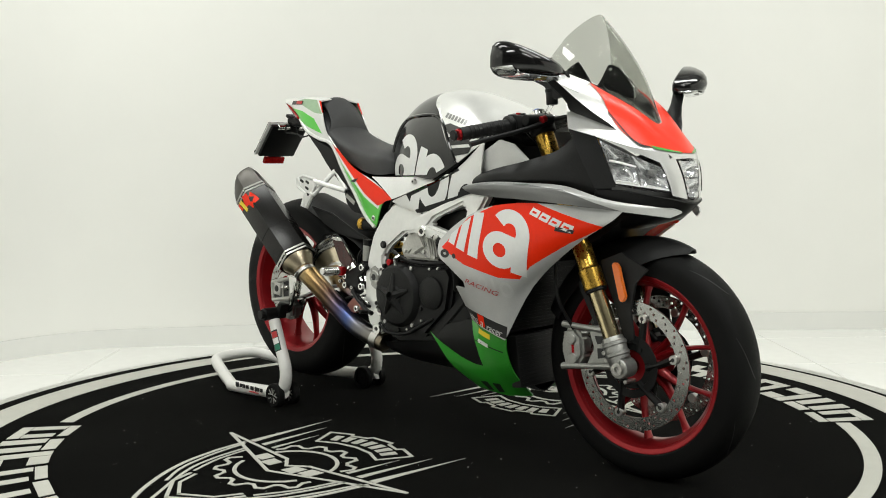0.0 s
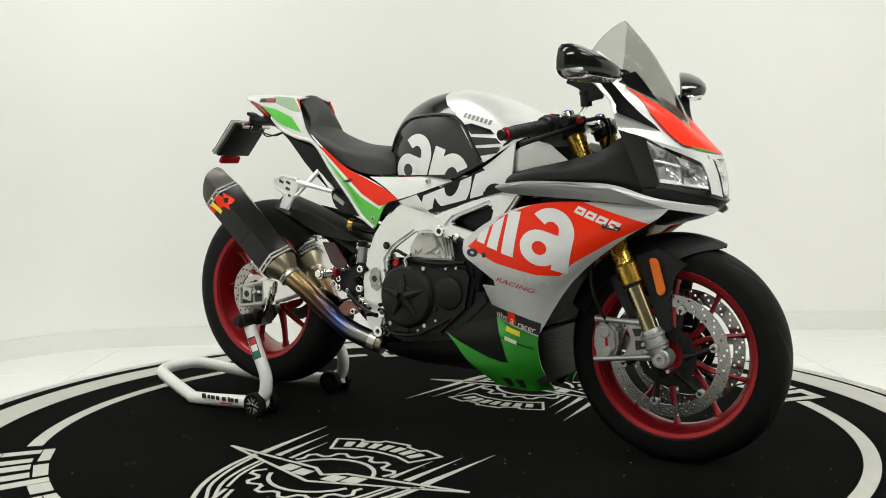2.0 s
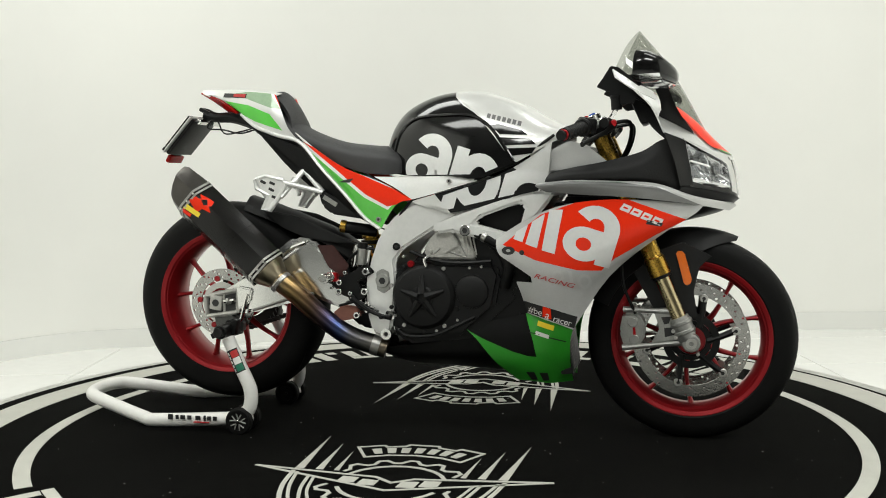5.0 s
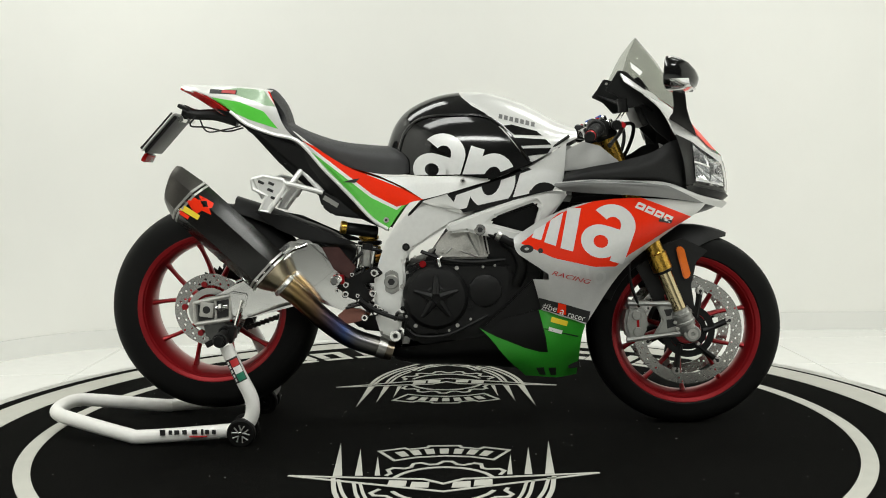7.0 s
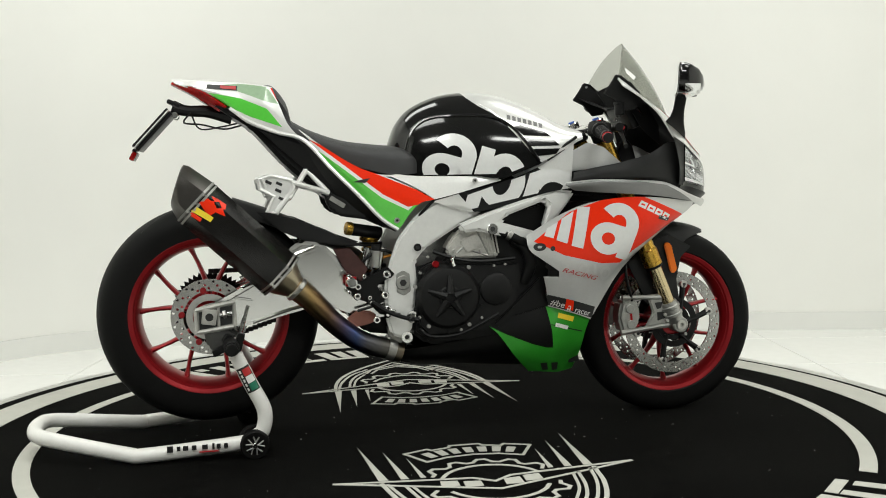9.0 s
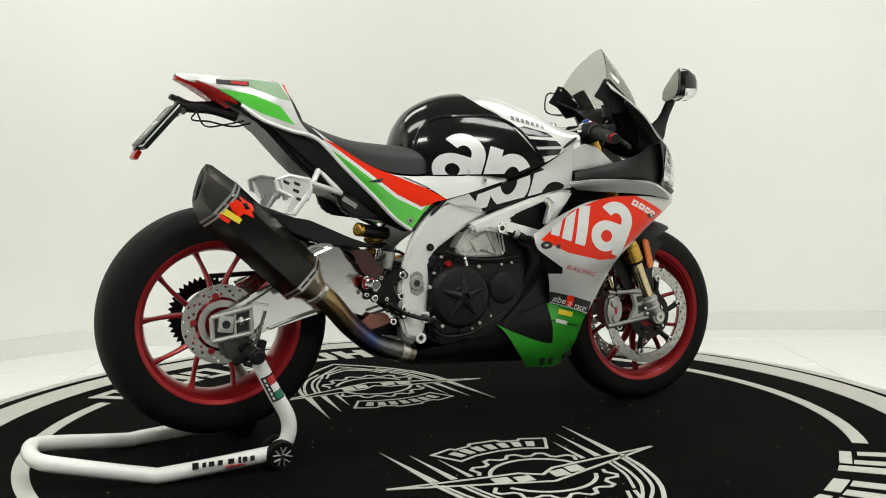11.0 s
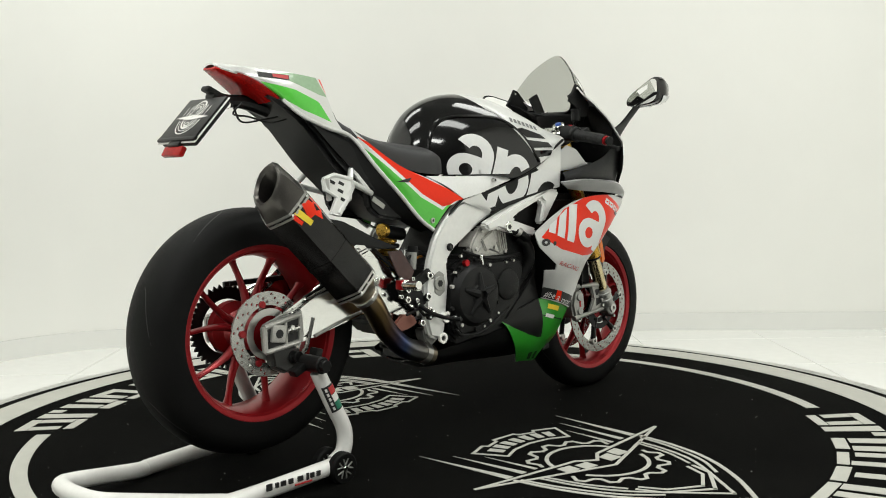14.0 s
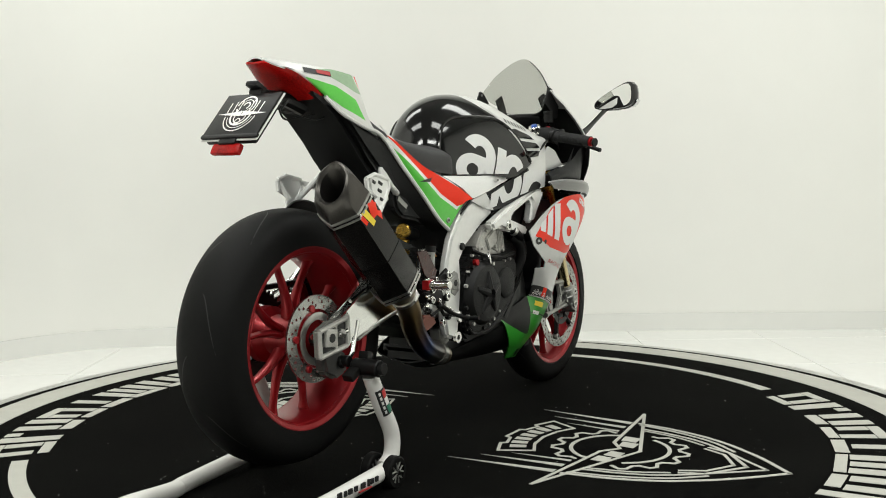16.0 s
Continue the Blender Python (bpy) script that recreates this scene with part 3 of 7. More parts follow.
def rear_wheel():
    w = thing("rear_wheel", "", "")
    w.parent = bike
    tyre(REAR, 0.3125, 0.218, 0.094, w, "wide black sports tyre")
    grooves(REAR, 0.3125, 0.218, 0.094, w, 7, 0.5)
    rim(REAR, 0.223, 0.080, w)
    spokes(REAR, 0.040, 0.194, w, 14, -0.01, 0.0135, 0.008)
    part("hub", lathe([(0.018, -0.085), (0.048, -0.085), (0.052, -0.06), (0.044, -0.02), (0.05, 0.03), (0.07, 0.05), (0.07, 0.075), (0.018, 0.075)], REAR, 40, True), REDRIM, w)
    d = holed_disc(REAR, 0.072, 0.106, -0.092, 0.005, 48, 0.0038, w, "brake_disc", DISC, "drilled rear brake disc")
    for k in range(5):
        a = radians(72 * k + 30)
        part("bobbin", cyl((REAR[0] + 0.076 * math.cos(a), -0.086, REAR[2] + 0.076 * math.sin(a)), (REAR[0] + 0.076 * math.cos(a), -0.099, REAR[2] + 0.076 * math.sin(a)), 0.009, seg=14), REDRIM, d)
    part("sensor_ring", lathe([(0.046, -0.096), (0.064, -0.096), (0.064, -0.099), (0.046, -0.099)], REAR, 60, True), STEEL, d)
    n = 42
    bm = bmesh.new()
    rows = []
    for y in (0.094, 0.100):
        rows.append([bm.verts.new((REAR[0] + r * math.cos(a), y, REAR[2] + r * math.sin(a))) for k in range(n * 2) for r, a in (((0.112 if k % 2 else 0.100), math.tau * k / (n * 2)),)])
        rows.append([bm.verts.new((REAR[0] + 0.072 * math.cos(math.tau * k / (n * 2)), y, REAR[2] + 0.072 * math.sin(math.tau * k / (n * 2)))) for k in range(n * 2)])
    for a, b in ((0, 1), (2, 3), (0, 2), (1, 3)):
        for k in range(n * 2):
            q = (k + 1) % (n * 2)
            bm.faces.new((rows[a][k], rows[a][q], rows[b][q], rows[b][k]))
    part("sprocket", bm, BLACK, w, "black toothed chain sprocket")
    return w


fw, rw = front_wheel(), rear_wheel()

# ---------------------------------------------------------------- bodywork
trees = {}


def side_panel(name, rows, mat, label, regions=(), nu=28, nv=16, thick=0.004, both=True):
    """A body panel on the right side and its mirror image on the left, cut into its painted fields."""
    base = surface(rows, nu, nv)
    bmesh.ops.recalc_face_normals(base, faces=base.faces)
    s = sum(f.normal.y * f.calc_area() for f in base.faces)
    if s > 0:
        bmesh.ops.reverse_faces(base, faces=base.faces)
    trees[name] = BVHTree.FromBMesh(base)
    made = []
    cut = painted(base, regions)
    for side in ((-1, 1) if both else (-1,)):
        b = base.copy() if side < 0 else mirrored(base)
        main = thicken(leaf(name, b, mat, bike, label), thick)
        for rb, rn, rm in cut:
            c = rb.copy() if side < 0 else mirrored(rb)
            thicken(leaf(rn, c, rm, main), thick)
        made.append(main)
    return made


def on_side(name, flat, panel, mat, parents, lift=0.0012, step=0.02, label=""):
    """A printed shape bent onto a panel, and its mirror image on the other side if there are two parents."""
    b = laid_on(flat, trees[panel], -1, lift, step)
    for k, p in enumerate(parents):
        c = b.copy() if k == 0 else mirrored(b)
        leaf(name, c, mat, p, label)


fairing = side_panel("side_fairing", [
    [(0.212, -0.215, 0.586), (0.291, -0.225, 0.635), (0.384, -0.23, 0.674), (0.495, -0.232, 0.691), (0.62, -0.215, 0.689), (0.766, -0.15, 0.672)],
    [(0.217, -0.225, 0.551), (0.31, -0.235, 0.57), (0.406, -0.238, 0.584), (0.507, -0.235, 0.599), (0.611, -0.22, 0.619), (0.739, -0.16, 0.647)],
    [(0.248, -0.22, 0.509), (0.311, -0.228, 0.508), (0.391, -0.23, 0.509), (0.473, -0.225, 0.518), (0.556, -0.210, 0.540), (0.645, -0.178, 0.587)],
    [(0.274, -0.2, 0.443), (0.313, -0.21, 0.439), (0.362, -0.212, 0.435), (0.411, -0.208, 0.437), (0.462, -0.2, 0.451), (0.520, -0.182, 0.482)],
    [(0.292, -0.172, 0.374), (0.319, -0.183, 0.367), (0.349, -0.19, 0.357), (0.376, -0.19, 0.349), (0.398, -0.188, 0.341), (0.419, -0.182, 0.332)],
], SILVER, "silver painted fairing side panel with red field", [
    ("red_field", [(0.232, -0.22, 0.57), (0.337, -0.22, 0.652), (0.442, -0.22, 0.688), (0.562, -0.22, 0.695), (0.722, -0.2, 0.635), (0.641, -0.2, 0.595), (0.535, -0.2, 0.533), (0.499, -0.2, 0.5), (0.437, -0.2, 0.501), (0.323, -0.2, 0.528)], RED),
    ("black_strip", [(0.285, -0.18, 0.411), (0.358, -0.18, 0.393), (0.432, -0.18, 0.369), (0.424, -0.18, 0.335), (0.35, -0.18, 0.361), (0.276, -0.18, 0.382)], INK),
    ("notch", [(0.200, 0, 0.556), (0.309, 0, 0.482), (0.311, 0, 0.464), (0.200, 0, 0.466)], None),
])

belly = side_panel("belly_panel", [
    [(0.107, -0.16, 0.328), (0.179, -0.165, 0.347), (0.237, -0.166, 0.361), (0.293, -0.168, 0.373), (0.349, -0.186, 0.358), (0.419, -0.178, 0.333)],
    [(0.143, -0.165, 0.295), (0.203, -0.17, 0.304), (0.261, -0.172, 0.313), (0.31, -0.172, 0.316), (0.359, -0.175, 0.31), (0.41, -0.165, 0.296)],
    [(0.193, -0.15, 0.231), (0.237, -0.155, 0.234), (0.279, -0.155, 0.238), (0.321, -0.15, 0.242), (0.364, -0.145, 0.24), (0.406, -0.13, 0.233)],
    [(0.252, -0.1, 0.169), (0.285, -0.105, 0.168), (0.316, -0.1, 0.164), (0.347, -0.09, 0.16), (0.374, -0.08, 0.162), (0.407, -0.055, 0.162)],
], BLACK, "green and black lower fairing panel", [
    ("green_field", [(0.097, -0.16, 0.331), (0.163, -0.16, 0.297), (0.245, -0.16, 0.263), (0.291, -0.16, 0.249), (0.313, -0.16, 0.247), (0.305, -0.16, 0.297), (0.29, -0.16, 0.356), (0.283, -0.17, 0.387), (0.36, -0.17, 0.366), (0.442, -0.17, 0.336), (0.438, -0.15, 0.293), (0.442, -0.08, 0.147), (0.348, -0.08, 0.149), (0.245, -0.08, 0.151), (0.18, -0.15, 0.224)], GREEN),
])

cheek = side_panel("cheek_panel", [
    [(0.361, -0.205, 0.766), (0.428, -0.21, 0.78), (0.509, -0.205, 0.794), (0.602, -0.19, 0.818), (0.657, -0.19, 0.849), (0.713, -0.186, 0.852)],
    [(0.353, -0.222, 0.753), (0.424, -0.23, 0.765), (0.505, -0.226, 0.77), (0.597, -0.208, 0.785), (0.667, -0.19, 0.809), (0.718, -0.172, 0.806)],
    [(0.349, -0.225, 0.741), (0.424, -0.23, 0.748), (0.505, -0.226, 0.748), (0.597, -0.208, 0.75), (0.678, -0.18, 0.752), (0.730, -0.150, 0.752)],
    [(0.348, -0.215, 0.728), (0.426, -0.218, 0.738), (0.507, -0.214, 0.739), (0.6, -0.196, 0.734), (0.691, -0.165, 0.716), (0.735, -0.136, 0.708)],
], MATTE, "matte black upper fairing side")

band = side_panel("side_band", [
    [(0.331, -0.222, 0.738), (0.423, -0.232, 0.745), (0.544, -0.228, 0.741), (0.645, -0.21, 0.733), (0.74, -0.165, 0.699), (0.844, -0.06, 0.676)],
    [(0.325, -0.238, 0.729), (0.42, -0.25, 0.737), (0.54, -0.246, 0.732), (0.641, -0.225, 0.721), (0.747, -0.17, 0.691), (0.857, -0.04, 0.668)],
    [(0.351, -0.232, 0.714), (0.43, -0.24, 0.707), (0.542, -0.238, 0.7), (0.643, -0.218, 0.69), (0.744, -0.165, 0.675), (0.837, -0.06, 0.655)],
], GREYP, "silver grey fairing edge", [
    # silver front end, and the top edge's highlight put into the colour
    ("silver_highlight_edge", [(0.312, -0.23, 0.754), (0.424, -0.23, 0.762), (0.648, -0.2, 0.753), (0.885, -0.03, 0.698), (0.885, -0.03, 0.643), (0.779, -0.12, 0.665), (0.689, -0.2, 0.705), (0.643, -0.22, 0.725), (0.541, -0.24, 0.739), (0.422, -0.24, 0.742), (0.32, -0.23, 0.735)], SILVER)], nv=10)


def tank():
    """Tank shell lofted along the machine: x, base height, top height, half width, fullness."""
    st = [(-0.152, 0.790, 0.850, 0.050, 2.2), (-0.128, 0.775, 0.912, 0.082, 2.1), (-0.085, 0.765, 0.960, 0.114, 2.1), (-0.01, 0.760, 0.995, 0.148, 2.15), (0.07, 0.760, 1.008, 0.170, 2.2),
          (0.15, 0.752, 1.004, 0.186, 2.3), (0.22, 0.775, 0.984, 0.193, 2.4), (0.285, 0.805, 0.955, 0.197, 2.5), (0.34, 0.835, 0.922, 0.196, 2.5), (0.395, 0.862, 0.898, 0.186, 2.5)]
    rows = []
    for x, zb, zt, w, n in st:
        ring = []
        for k in range(15):
            a = math.pi / 2 * k / 14
            y, z = w * math.cos(a) ** (2 / n), zb + (zt - zb) * math.sin(a) ** (2 / n)
            ring.append((x, -y, z))
        rows.append(ring + [(x, -p[1], p[2]) for p in ring[-2::-1]])
    bm = surface(rows, 56, 40)
    bmesh.ops.recalc_face_normals(bm, faces=bm.faces)
    if sum(f.normal.z * f.calc_area() for f in bm.faces) < 0:
        bmesh.ops.reverse_faces(bm, faces=bm.faces)
    trees["tank"] = BVHTree.FromBMesh(bm)
    cut = painted(bm, [("silver_field", [(0.044, 0, 1.05), (0.072, -0.1, 0.988), (0.101, -0.17, 0.961), (0.149, -0.17, 0.931), (0.207, -0.18, 0.866), (0.262, -0.19, 0.798), (0.318, -0.19, 0.773), (0.497, -0.15, 0.869), (0.494, 0, 1.046)], LIGHT)])
    body = thicken(leaf("tank", bm, GLOSS, bike, "gloss black and silver fuel tank"), 0.004)
    for b, n, m in cut:
        thicken(leaf(n, b, m, body), 0.004)
    return body


tank_ob = tank()


def bead(name, outline, panel, mat, parent, r, steps=40):
    """A raised edge that follows a side outline over a body, and its mirror image."""
    pts = []
    for p in spline([(q[0], 0, q[2]) for q in outline], steps):
        place, _, _, _ = trees[panel].ray_cast(Vector((p.x, -2, p.z)), Vector((0, 1, 0)))
        if place is not None:
            pts.append(place)
    for s in (1, -1):
        part(name, tube([(p.x, p.y * s, p.z) for p in pts], r, 8), mat, parent)


bead("tank_edge", [(-0.115, -0.12, 0.786), (-0.109, -0.13, 0.841), (-0.087, -0.14, 0.896), (-0.041, -0.15, 0.927), (0.039, -0.16, 0.933), (0.128, -0.165, 0.929), (0.181, -0.17, 0.901), (0.223, -0.18, 0.852), (0.258, -0.19, 0.8)], "tank", GLOSS, tank_ob, 0.0055)
bead("tank_trim", [(0.101, -0.17, 0.969), (0.149, -0.17, 0.931), (0.207, -0.18, 0.866), (0.258, -0.19, 0.8)], "tank", LIGHT, tank_ob, 0.003, 20)

side_panel("tank_side", [
    [(-0.164, -0.135, 0.761), (-0.06, -0.152, 0.759), (0.037, -0.162, 0.759), (0.118, -0.168, 0.758), (0.153, -0.17, 0.753)],
    [(-0.1, -0.152, 0.731), (-0.036, -0.16, 0.733), (0.037, -0.167, 0.738), (0.101, -0.172, 0.742), (0.15, -0.172, 0.748)],
    [(-0.042, -0.162, 0.694), (-0.004, -0.166, 0.703), (0.049, -0.17, 0.717), (0.104, -0.172, 0.733), (0.15, -0.172, 0.745)],
], WHITE, "white side cover under the tank")

tail = side_panel("tail_side", [
    [(-0.418, -0.105, 0.895), (-0.353, -0.118, 0.848), (-0.255, -0.132, 0.788), (-0.142, -0.146, 0.746), (-0.042, -0.162, 0.694)],
    [(-0.386, -0.108, 0.862), (-0.321, -0.124, 0.799), (-0.248, -0.138, 0.741), (-0.172, -0.148, 0.696), (-0.091, -0.158, 0.679)],
    [(-0.407, -0.098, 0.869), (-0.33, -0.112, 0.786), (-0.254, -0.125, 0.708), (-0.193, -0.135, 0.642), (-0.144, -0.14, 0.609)],
], LIME, "white, red and green tail side panel", [
    ("red_stripe", [(-0.393, -0.1, 0.869), (-0.338, -0.1, 0.842), (-0.224, -0.12, 0.776), (-0.126, -0.14, 0.736), (-0.025, -0.15, 0.694), (-0.118, -0.15, 0.674), (-0.188, -0.135, 0.71), (-0.289, -0.12, 0.789)], RED),
    ("white_stripe", [(-0.454, -0.08, 0.913), (-0.379, -0.1, 0.846), (-0.295, -0.12, 0.782), (-0.192, -0.135, 0.701), (-0.117, -0.15, 0.664), (-0.102, -0.15, 0.679), (-0.118, -0.15, 0.674), (-0.188, -0.135, 0.71), (-0.289, -0.12, 0.789), (-0.393, -0.1, 0.869), (-0.338, -0.1, 0.842), (-0.224, -0.12, 0.776), (-0.126, -0.14, 0.736), (-0.012, -0.15, 0.689), (-0.011, -0.15, 0.778), (-0.287, -0.1, 0.946)], WHITE),
], nv=20)

seat = [(-0.505, 0.992, 0.055, 0.04), (-0.46, 0.945, 0.082, 0.05), (-0.40, 0.906, 0.094, 0.055), (-0.30, 0.870, 0.108, 0.065), (-0.20, 0.856, 0.128, 0.082), (-0.13, 0.850, 0.138, 0.084), (-0.095, 0.836, 0.126, 0.068), (-0.072, 0.812, 0.10, 0.04)]


def seat_pad():
    rows = []
    for x, z, w, t in seat:
        rows.append([(x, w * math.cos(math.pi * k / 12) * (1.0 if k in (0, 12) else 1.02), z - t + t * math.sin(math.pi * k / 12) ** 0.45) for k in range(13)])
    ob = thicken(part("seat", surface(rows, 36, 30), VINYL, bike, "black vinyl rider seat"), 0.01)
    hump = [[(-0.525 + 0.0, s * 0.06, 0.985) for s in (-1, -0.5, 0, 0.5, 1)], [(-0.518, s * 0.062, 1.022 - 0.014 * s * s) for s in (-1, -0.5, 0, 0.5, 1)],
            [(-0.485, s * 0.064, 1.024 - 0.026 * s * s) for s in (-1, -0.5, 0, 0.5, 1)], [(-0.448, s * 0.068, 0.978 - 0.03 * s * s) for s in (-1, -0.5, 0, 0.5, 1)], [(-0.435, s * 0.085, 0.925 - 0.02 * s * s) for s in (-1, -0.5, 0, 0.5, 1)]]
    thicken(part("back_stop", surface(hump, 20, 20), VINYL, ob, "raised black pad at the seat's end"), 0.012)


seat_pad()

# ---------------------------------------------------------------- nose, screen and lamps
def grid_patch(rows, u0, u1, v0, v1, n=20, m=16, lift=0.0, taper=0.0, tilt=0.0, drop=0.0):
    """A piece of the sheet through rows, between shares u0..u1 across and v0..v1 down, lifted off it."""
    across = [spline(r, 60) for r in rows]
    def at(u, v):
        i = max(0, min(60, u * 60))
        k = min(int(i), 59)
        col = [r[k].lerp(r[k + 1], i - k) for r in across]
        c = spline(col, 60)
        j = max(0, min(60, v * 60))
        q = min(int(j), 59)
        return c[q].lerp(c[q + 1], j - q)
    bm = bmesh.new()
    vs = []
    for a in range(n + 1):
        line = []
        for b in range(m + 1):
            top, low = v0 + tilt * a / n, v1 + drop * a / n
            v = top + (low - top) * b / m
            k = 1 - taper * b / m
            u = 0.5 + (u0 + (u1 - u0) * a / n - 0.5) * k
            p = at(u, v)
            if lift:
                d = (at(min(1, u + 0.02), v) - at(max(0, u - 0.02), v)).cross(at(u, min(1, v + 0.02)) - at(u, max(0, v - 0.02))).normalized()
                p = p + d * lift * (1 if d.x > 0 else -1)
            line.append(bm.verts.new(p))
        vs.append(line)
    for a in range(n):
        for b in range(m):
            bm.faces.new((vs[a][b], vs[a + 1][b], vs[a + 1][b + 1], vs[a][b + 1]))
    return bm


def both_ways(half):
    """Full cross rows from right-hand halves that end on the middle plane."""
    return [r + [(x, -y, z) for x, y, z in r[-2::-1]] for r in half]


def on_sheet(rows, top, low, n=24, m=12, lift=0.0, bump=None):
    """A strip of the sheet through rows between two curves given in shares (across, down) of it."""
    across = [spline(r, 80) for r in rows]
    def at(u, v):
        i = max(0, min(79.999, u * 80))
        k = int(i)
        c = spline([r[k].lerp(r[k + 1], i - k) for r in across], 40)
        j = max(0, min(39.999, v * 40))
        return c[int(j)].lerp(c[int(j) + 1], j - int(j))
    tops, lows = spline([(u, v, 0) for u, v in top], n), spline([(u, v, 0) for u, v in low], n)
    def put(a, b):
        w = tops[a].lerp(lows[a], b / m)
        u, v = max(0, min(1, w.x)), max(0, min(1, w.y))
        d = (at(min(1, u + 0.02), v) - at(max(0, u - 0.02), v)).cross(at(u, min(1, v + 0.02)) - at(u, max(0, v - 0.02))).normalized()
        return at(u, v) + d * (lift * (1 if d.x > 0 else -1))
    bm = bmesh.new()
    vs = [[bm.verts.new(put(i, j)) for j in range(m + 1)] for i in range(n + 1)]
    for i in range(n):
        for j in range(m):
            bm.faces.new((vs[i][j], vs[i + 1][j], vs[i + 1][j + 1], vs[i][j + 1]))
    return bm


def flip(curve):
    return [(1 - u, v) for u, v in curve]


nose_rows = both_ways([
    [(0.585, -0.172, 0.985), (0.605, -0.132, 0.990), (0.629, -0.092, 0.982), (0.662, -0.050, 0.962), (0.688, 0, 0.945)],
    [(0.630, -0.192, 0.938), (0.670, -0.150, 0.934), (0.708, -0.106, 0.922), (0.744, -0.055, 0.902), (0.764, 0, 0.878)],
    [(0.663, -0.222, 0.868), (0.716, -0.183, 0.849), (0.775, -0.134, 0.824), (0.824, -0.072, 0.810), (0.847, 0, 0.804)],
])
nose = part("nose_cowl", grid_patch(nose_rows, 0, 1, 0, 1, 48, 20), LIGHT, bike, "silver and red pointed nose fairing")
thicken(nose, 0.004)
part("nose_liner", grid_patch(nose_rows, 0.02, 0.98, 0.0, 1, 36, 16, -0.007), BLACK, nose, "black inside of the nose fairing")
red_top = [(0.245, 0.0), (0.32, 0.22), (0.42, 0.42), (0.5, 0.50)]
red_low = [(0.240, 0.03), (0.205, 0.62), (0.285, 0.93), (0.5, 0.985)]
part("red_field", on_sheet(nose_rows, red_top + flip(red_top)[-2::-1], red_low + flip(red_low)[-2::-1], 40, 12, 0.0022), RED, nose, "bright red painted V")
part("black_field", on_sheet(nose_rows, [(0.25, 0), (0.5, 0), (0.75, 0)], red_top + flip(red_top)[-2::-1], 30, 10, 0.002), GLOSS, nose, "black base of the windscreen")
for f in (list, flip):
    part("green_stripe", on_sheet(nose_rows, f([(0.33, 0.945), (0.46, 0.975)]), f([(0.345, 0.985), (0.46, 0.998)]), 8, 2, 0.003), GREEN, nose)
    part("black_line", on_sheet(nose_rows, f([(0.203, 0.62), (0.28, 0.93), (0.33, 0.955)]), f([(0.197, 0.63), (0.278, 0.955), (0.33, 0.968)]), 12, 2, 0.0026), BLACK, nose)
for sy in (-1, 1):
    strip = surface([[(0.525, sy * 0.140, 1.045), (0.575, sy * 0.130, 1.014), (0.632, sy * 0.097, 0.985)], [(0.532, sy * 0.156, 1.022), (0.585, sy * 0.172, 0.986), (0.640, sy * 0.155, 0.958)]], 12, 4)
    thicken(part("screen_trim", strip, LIGHT, bike, "silver trim along the windscreen"), 0.004)
# inner black walls of the cockpit behind the nose
flank = side_panel("cockpit_flank", [
    [(0.586, -0.085, 1.039), (0.61, -0.088, 1.009), (0.64, -0.09, 0.966), (0.677, -0.09, 0.906)],
    [(0.569, -0.085, 1.033), (0.597, -0.088, 0.989), (0.63, -0.09, 0.923), (0.676, -0.095, 0.869)],
    [(0.544, -0.085, 1.02), (0.58, -0.088, 0.97), (0.62, -0.09, 0.9), (0.675, -0.1, 0.849)],
], BLACK, "black inner cockpit fairing", nu=16, nv=10)
# front face between nose and chin, open at the two lamps
face_rows = both_ways([
    [(0.663, -0.222, 0.868), (0.716, -0.183, 0.849), (0.775, -0.134, 0.824), (0.824, -0.072, 0.810), (0.847, 0, 0.804)],
    [(0.690, -0.205, 0.790), (0.728, -0.160, 0.788), (0.790, -0.118, 0.772), (0.840, -0.066, 0.758), (0.857, 0, 0.752)],
    [(0.705, -0.175, 0.725), (0.740, -0.137, 0.722), (0.795, -0.104, 0.712), (0.846, -0.058, 0.700), (0.864, 0, 0.690)],
])
face = part("front_face", on_sheet(face_rows, [(0.10, 0.95), (0.355, 0.90), (0.5, 0.93), (0.645, 0.90), (0.90, 0.95)], [(0.10, 1), (0.355, 1), (0.5, 1), (0.645, 1), (0.90, 1)], 40, 4), GLOSS, bike, "gloss black surround of the headlights")
thicken(face, 0.005)
part("centre_strip", on_sheet(face_rows, [(0.39, 0), (0.5, 0), (0.61, 0)], [(0.415, 0.14), (0.5, 0.09), (0.585, 0.14)], 16, 4, 0.001), LIGHT, face, "silver point over the middle lamp")
chin_rows = both_ways([
    [(0.705, -0.175, 0.725), (0.740, -0.137, 0.722), (0.795, -0.104, 0.712), (0.846, -0.058, 0.700), (0.864, 0, 0.690)],
    [(0.690, -0.165, 0.690), (0.725, -0.135, 0.680), (0.765, -0.100, 0.668), (0.800, -0.055, 0.660), (0.815, 0, 0.655)],
    [(0.640, -0.150, 0.660), (0.662, -0.125, 0.648), (0.685, -0.090, 0.638), (0.705, -0.050, 0.631), (0.715, 0, 0.628)],
])
thicken(part("chin", grid_patch(chin_rows, 0, 1, 0, 1, 36, 12), BLACK, bike, "black intake under the nose"), 0.005)
lens_top = [(0.125, 0.02), (0.20, 0.09), (0.28, 0.17), (0.335, 0.27), (0.352, 0.36)]
lens_low = [(0.125, 0.90), (0.20, 0.92), (0.28, 0.92), (0.335, 0.90), (0.366, 0.86)]
rnd = random.Random(12)
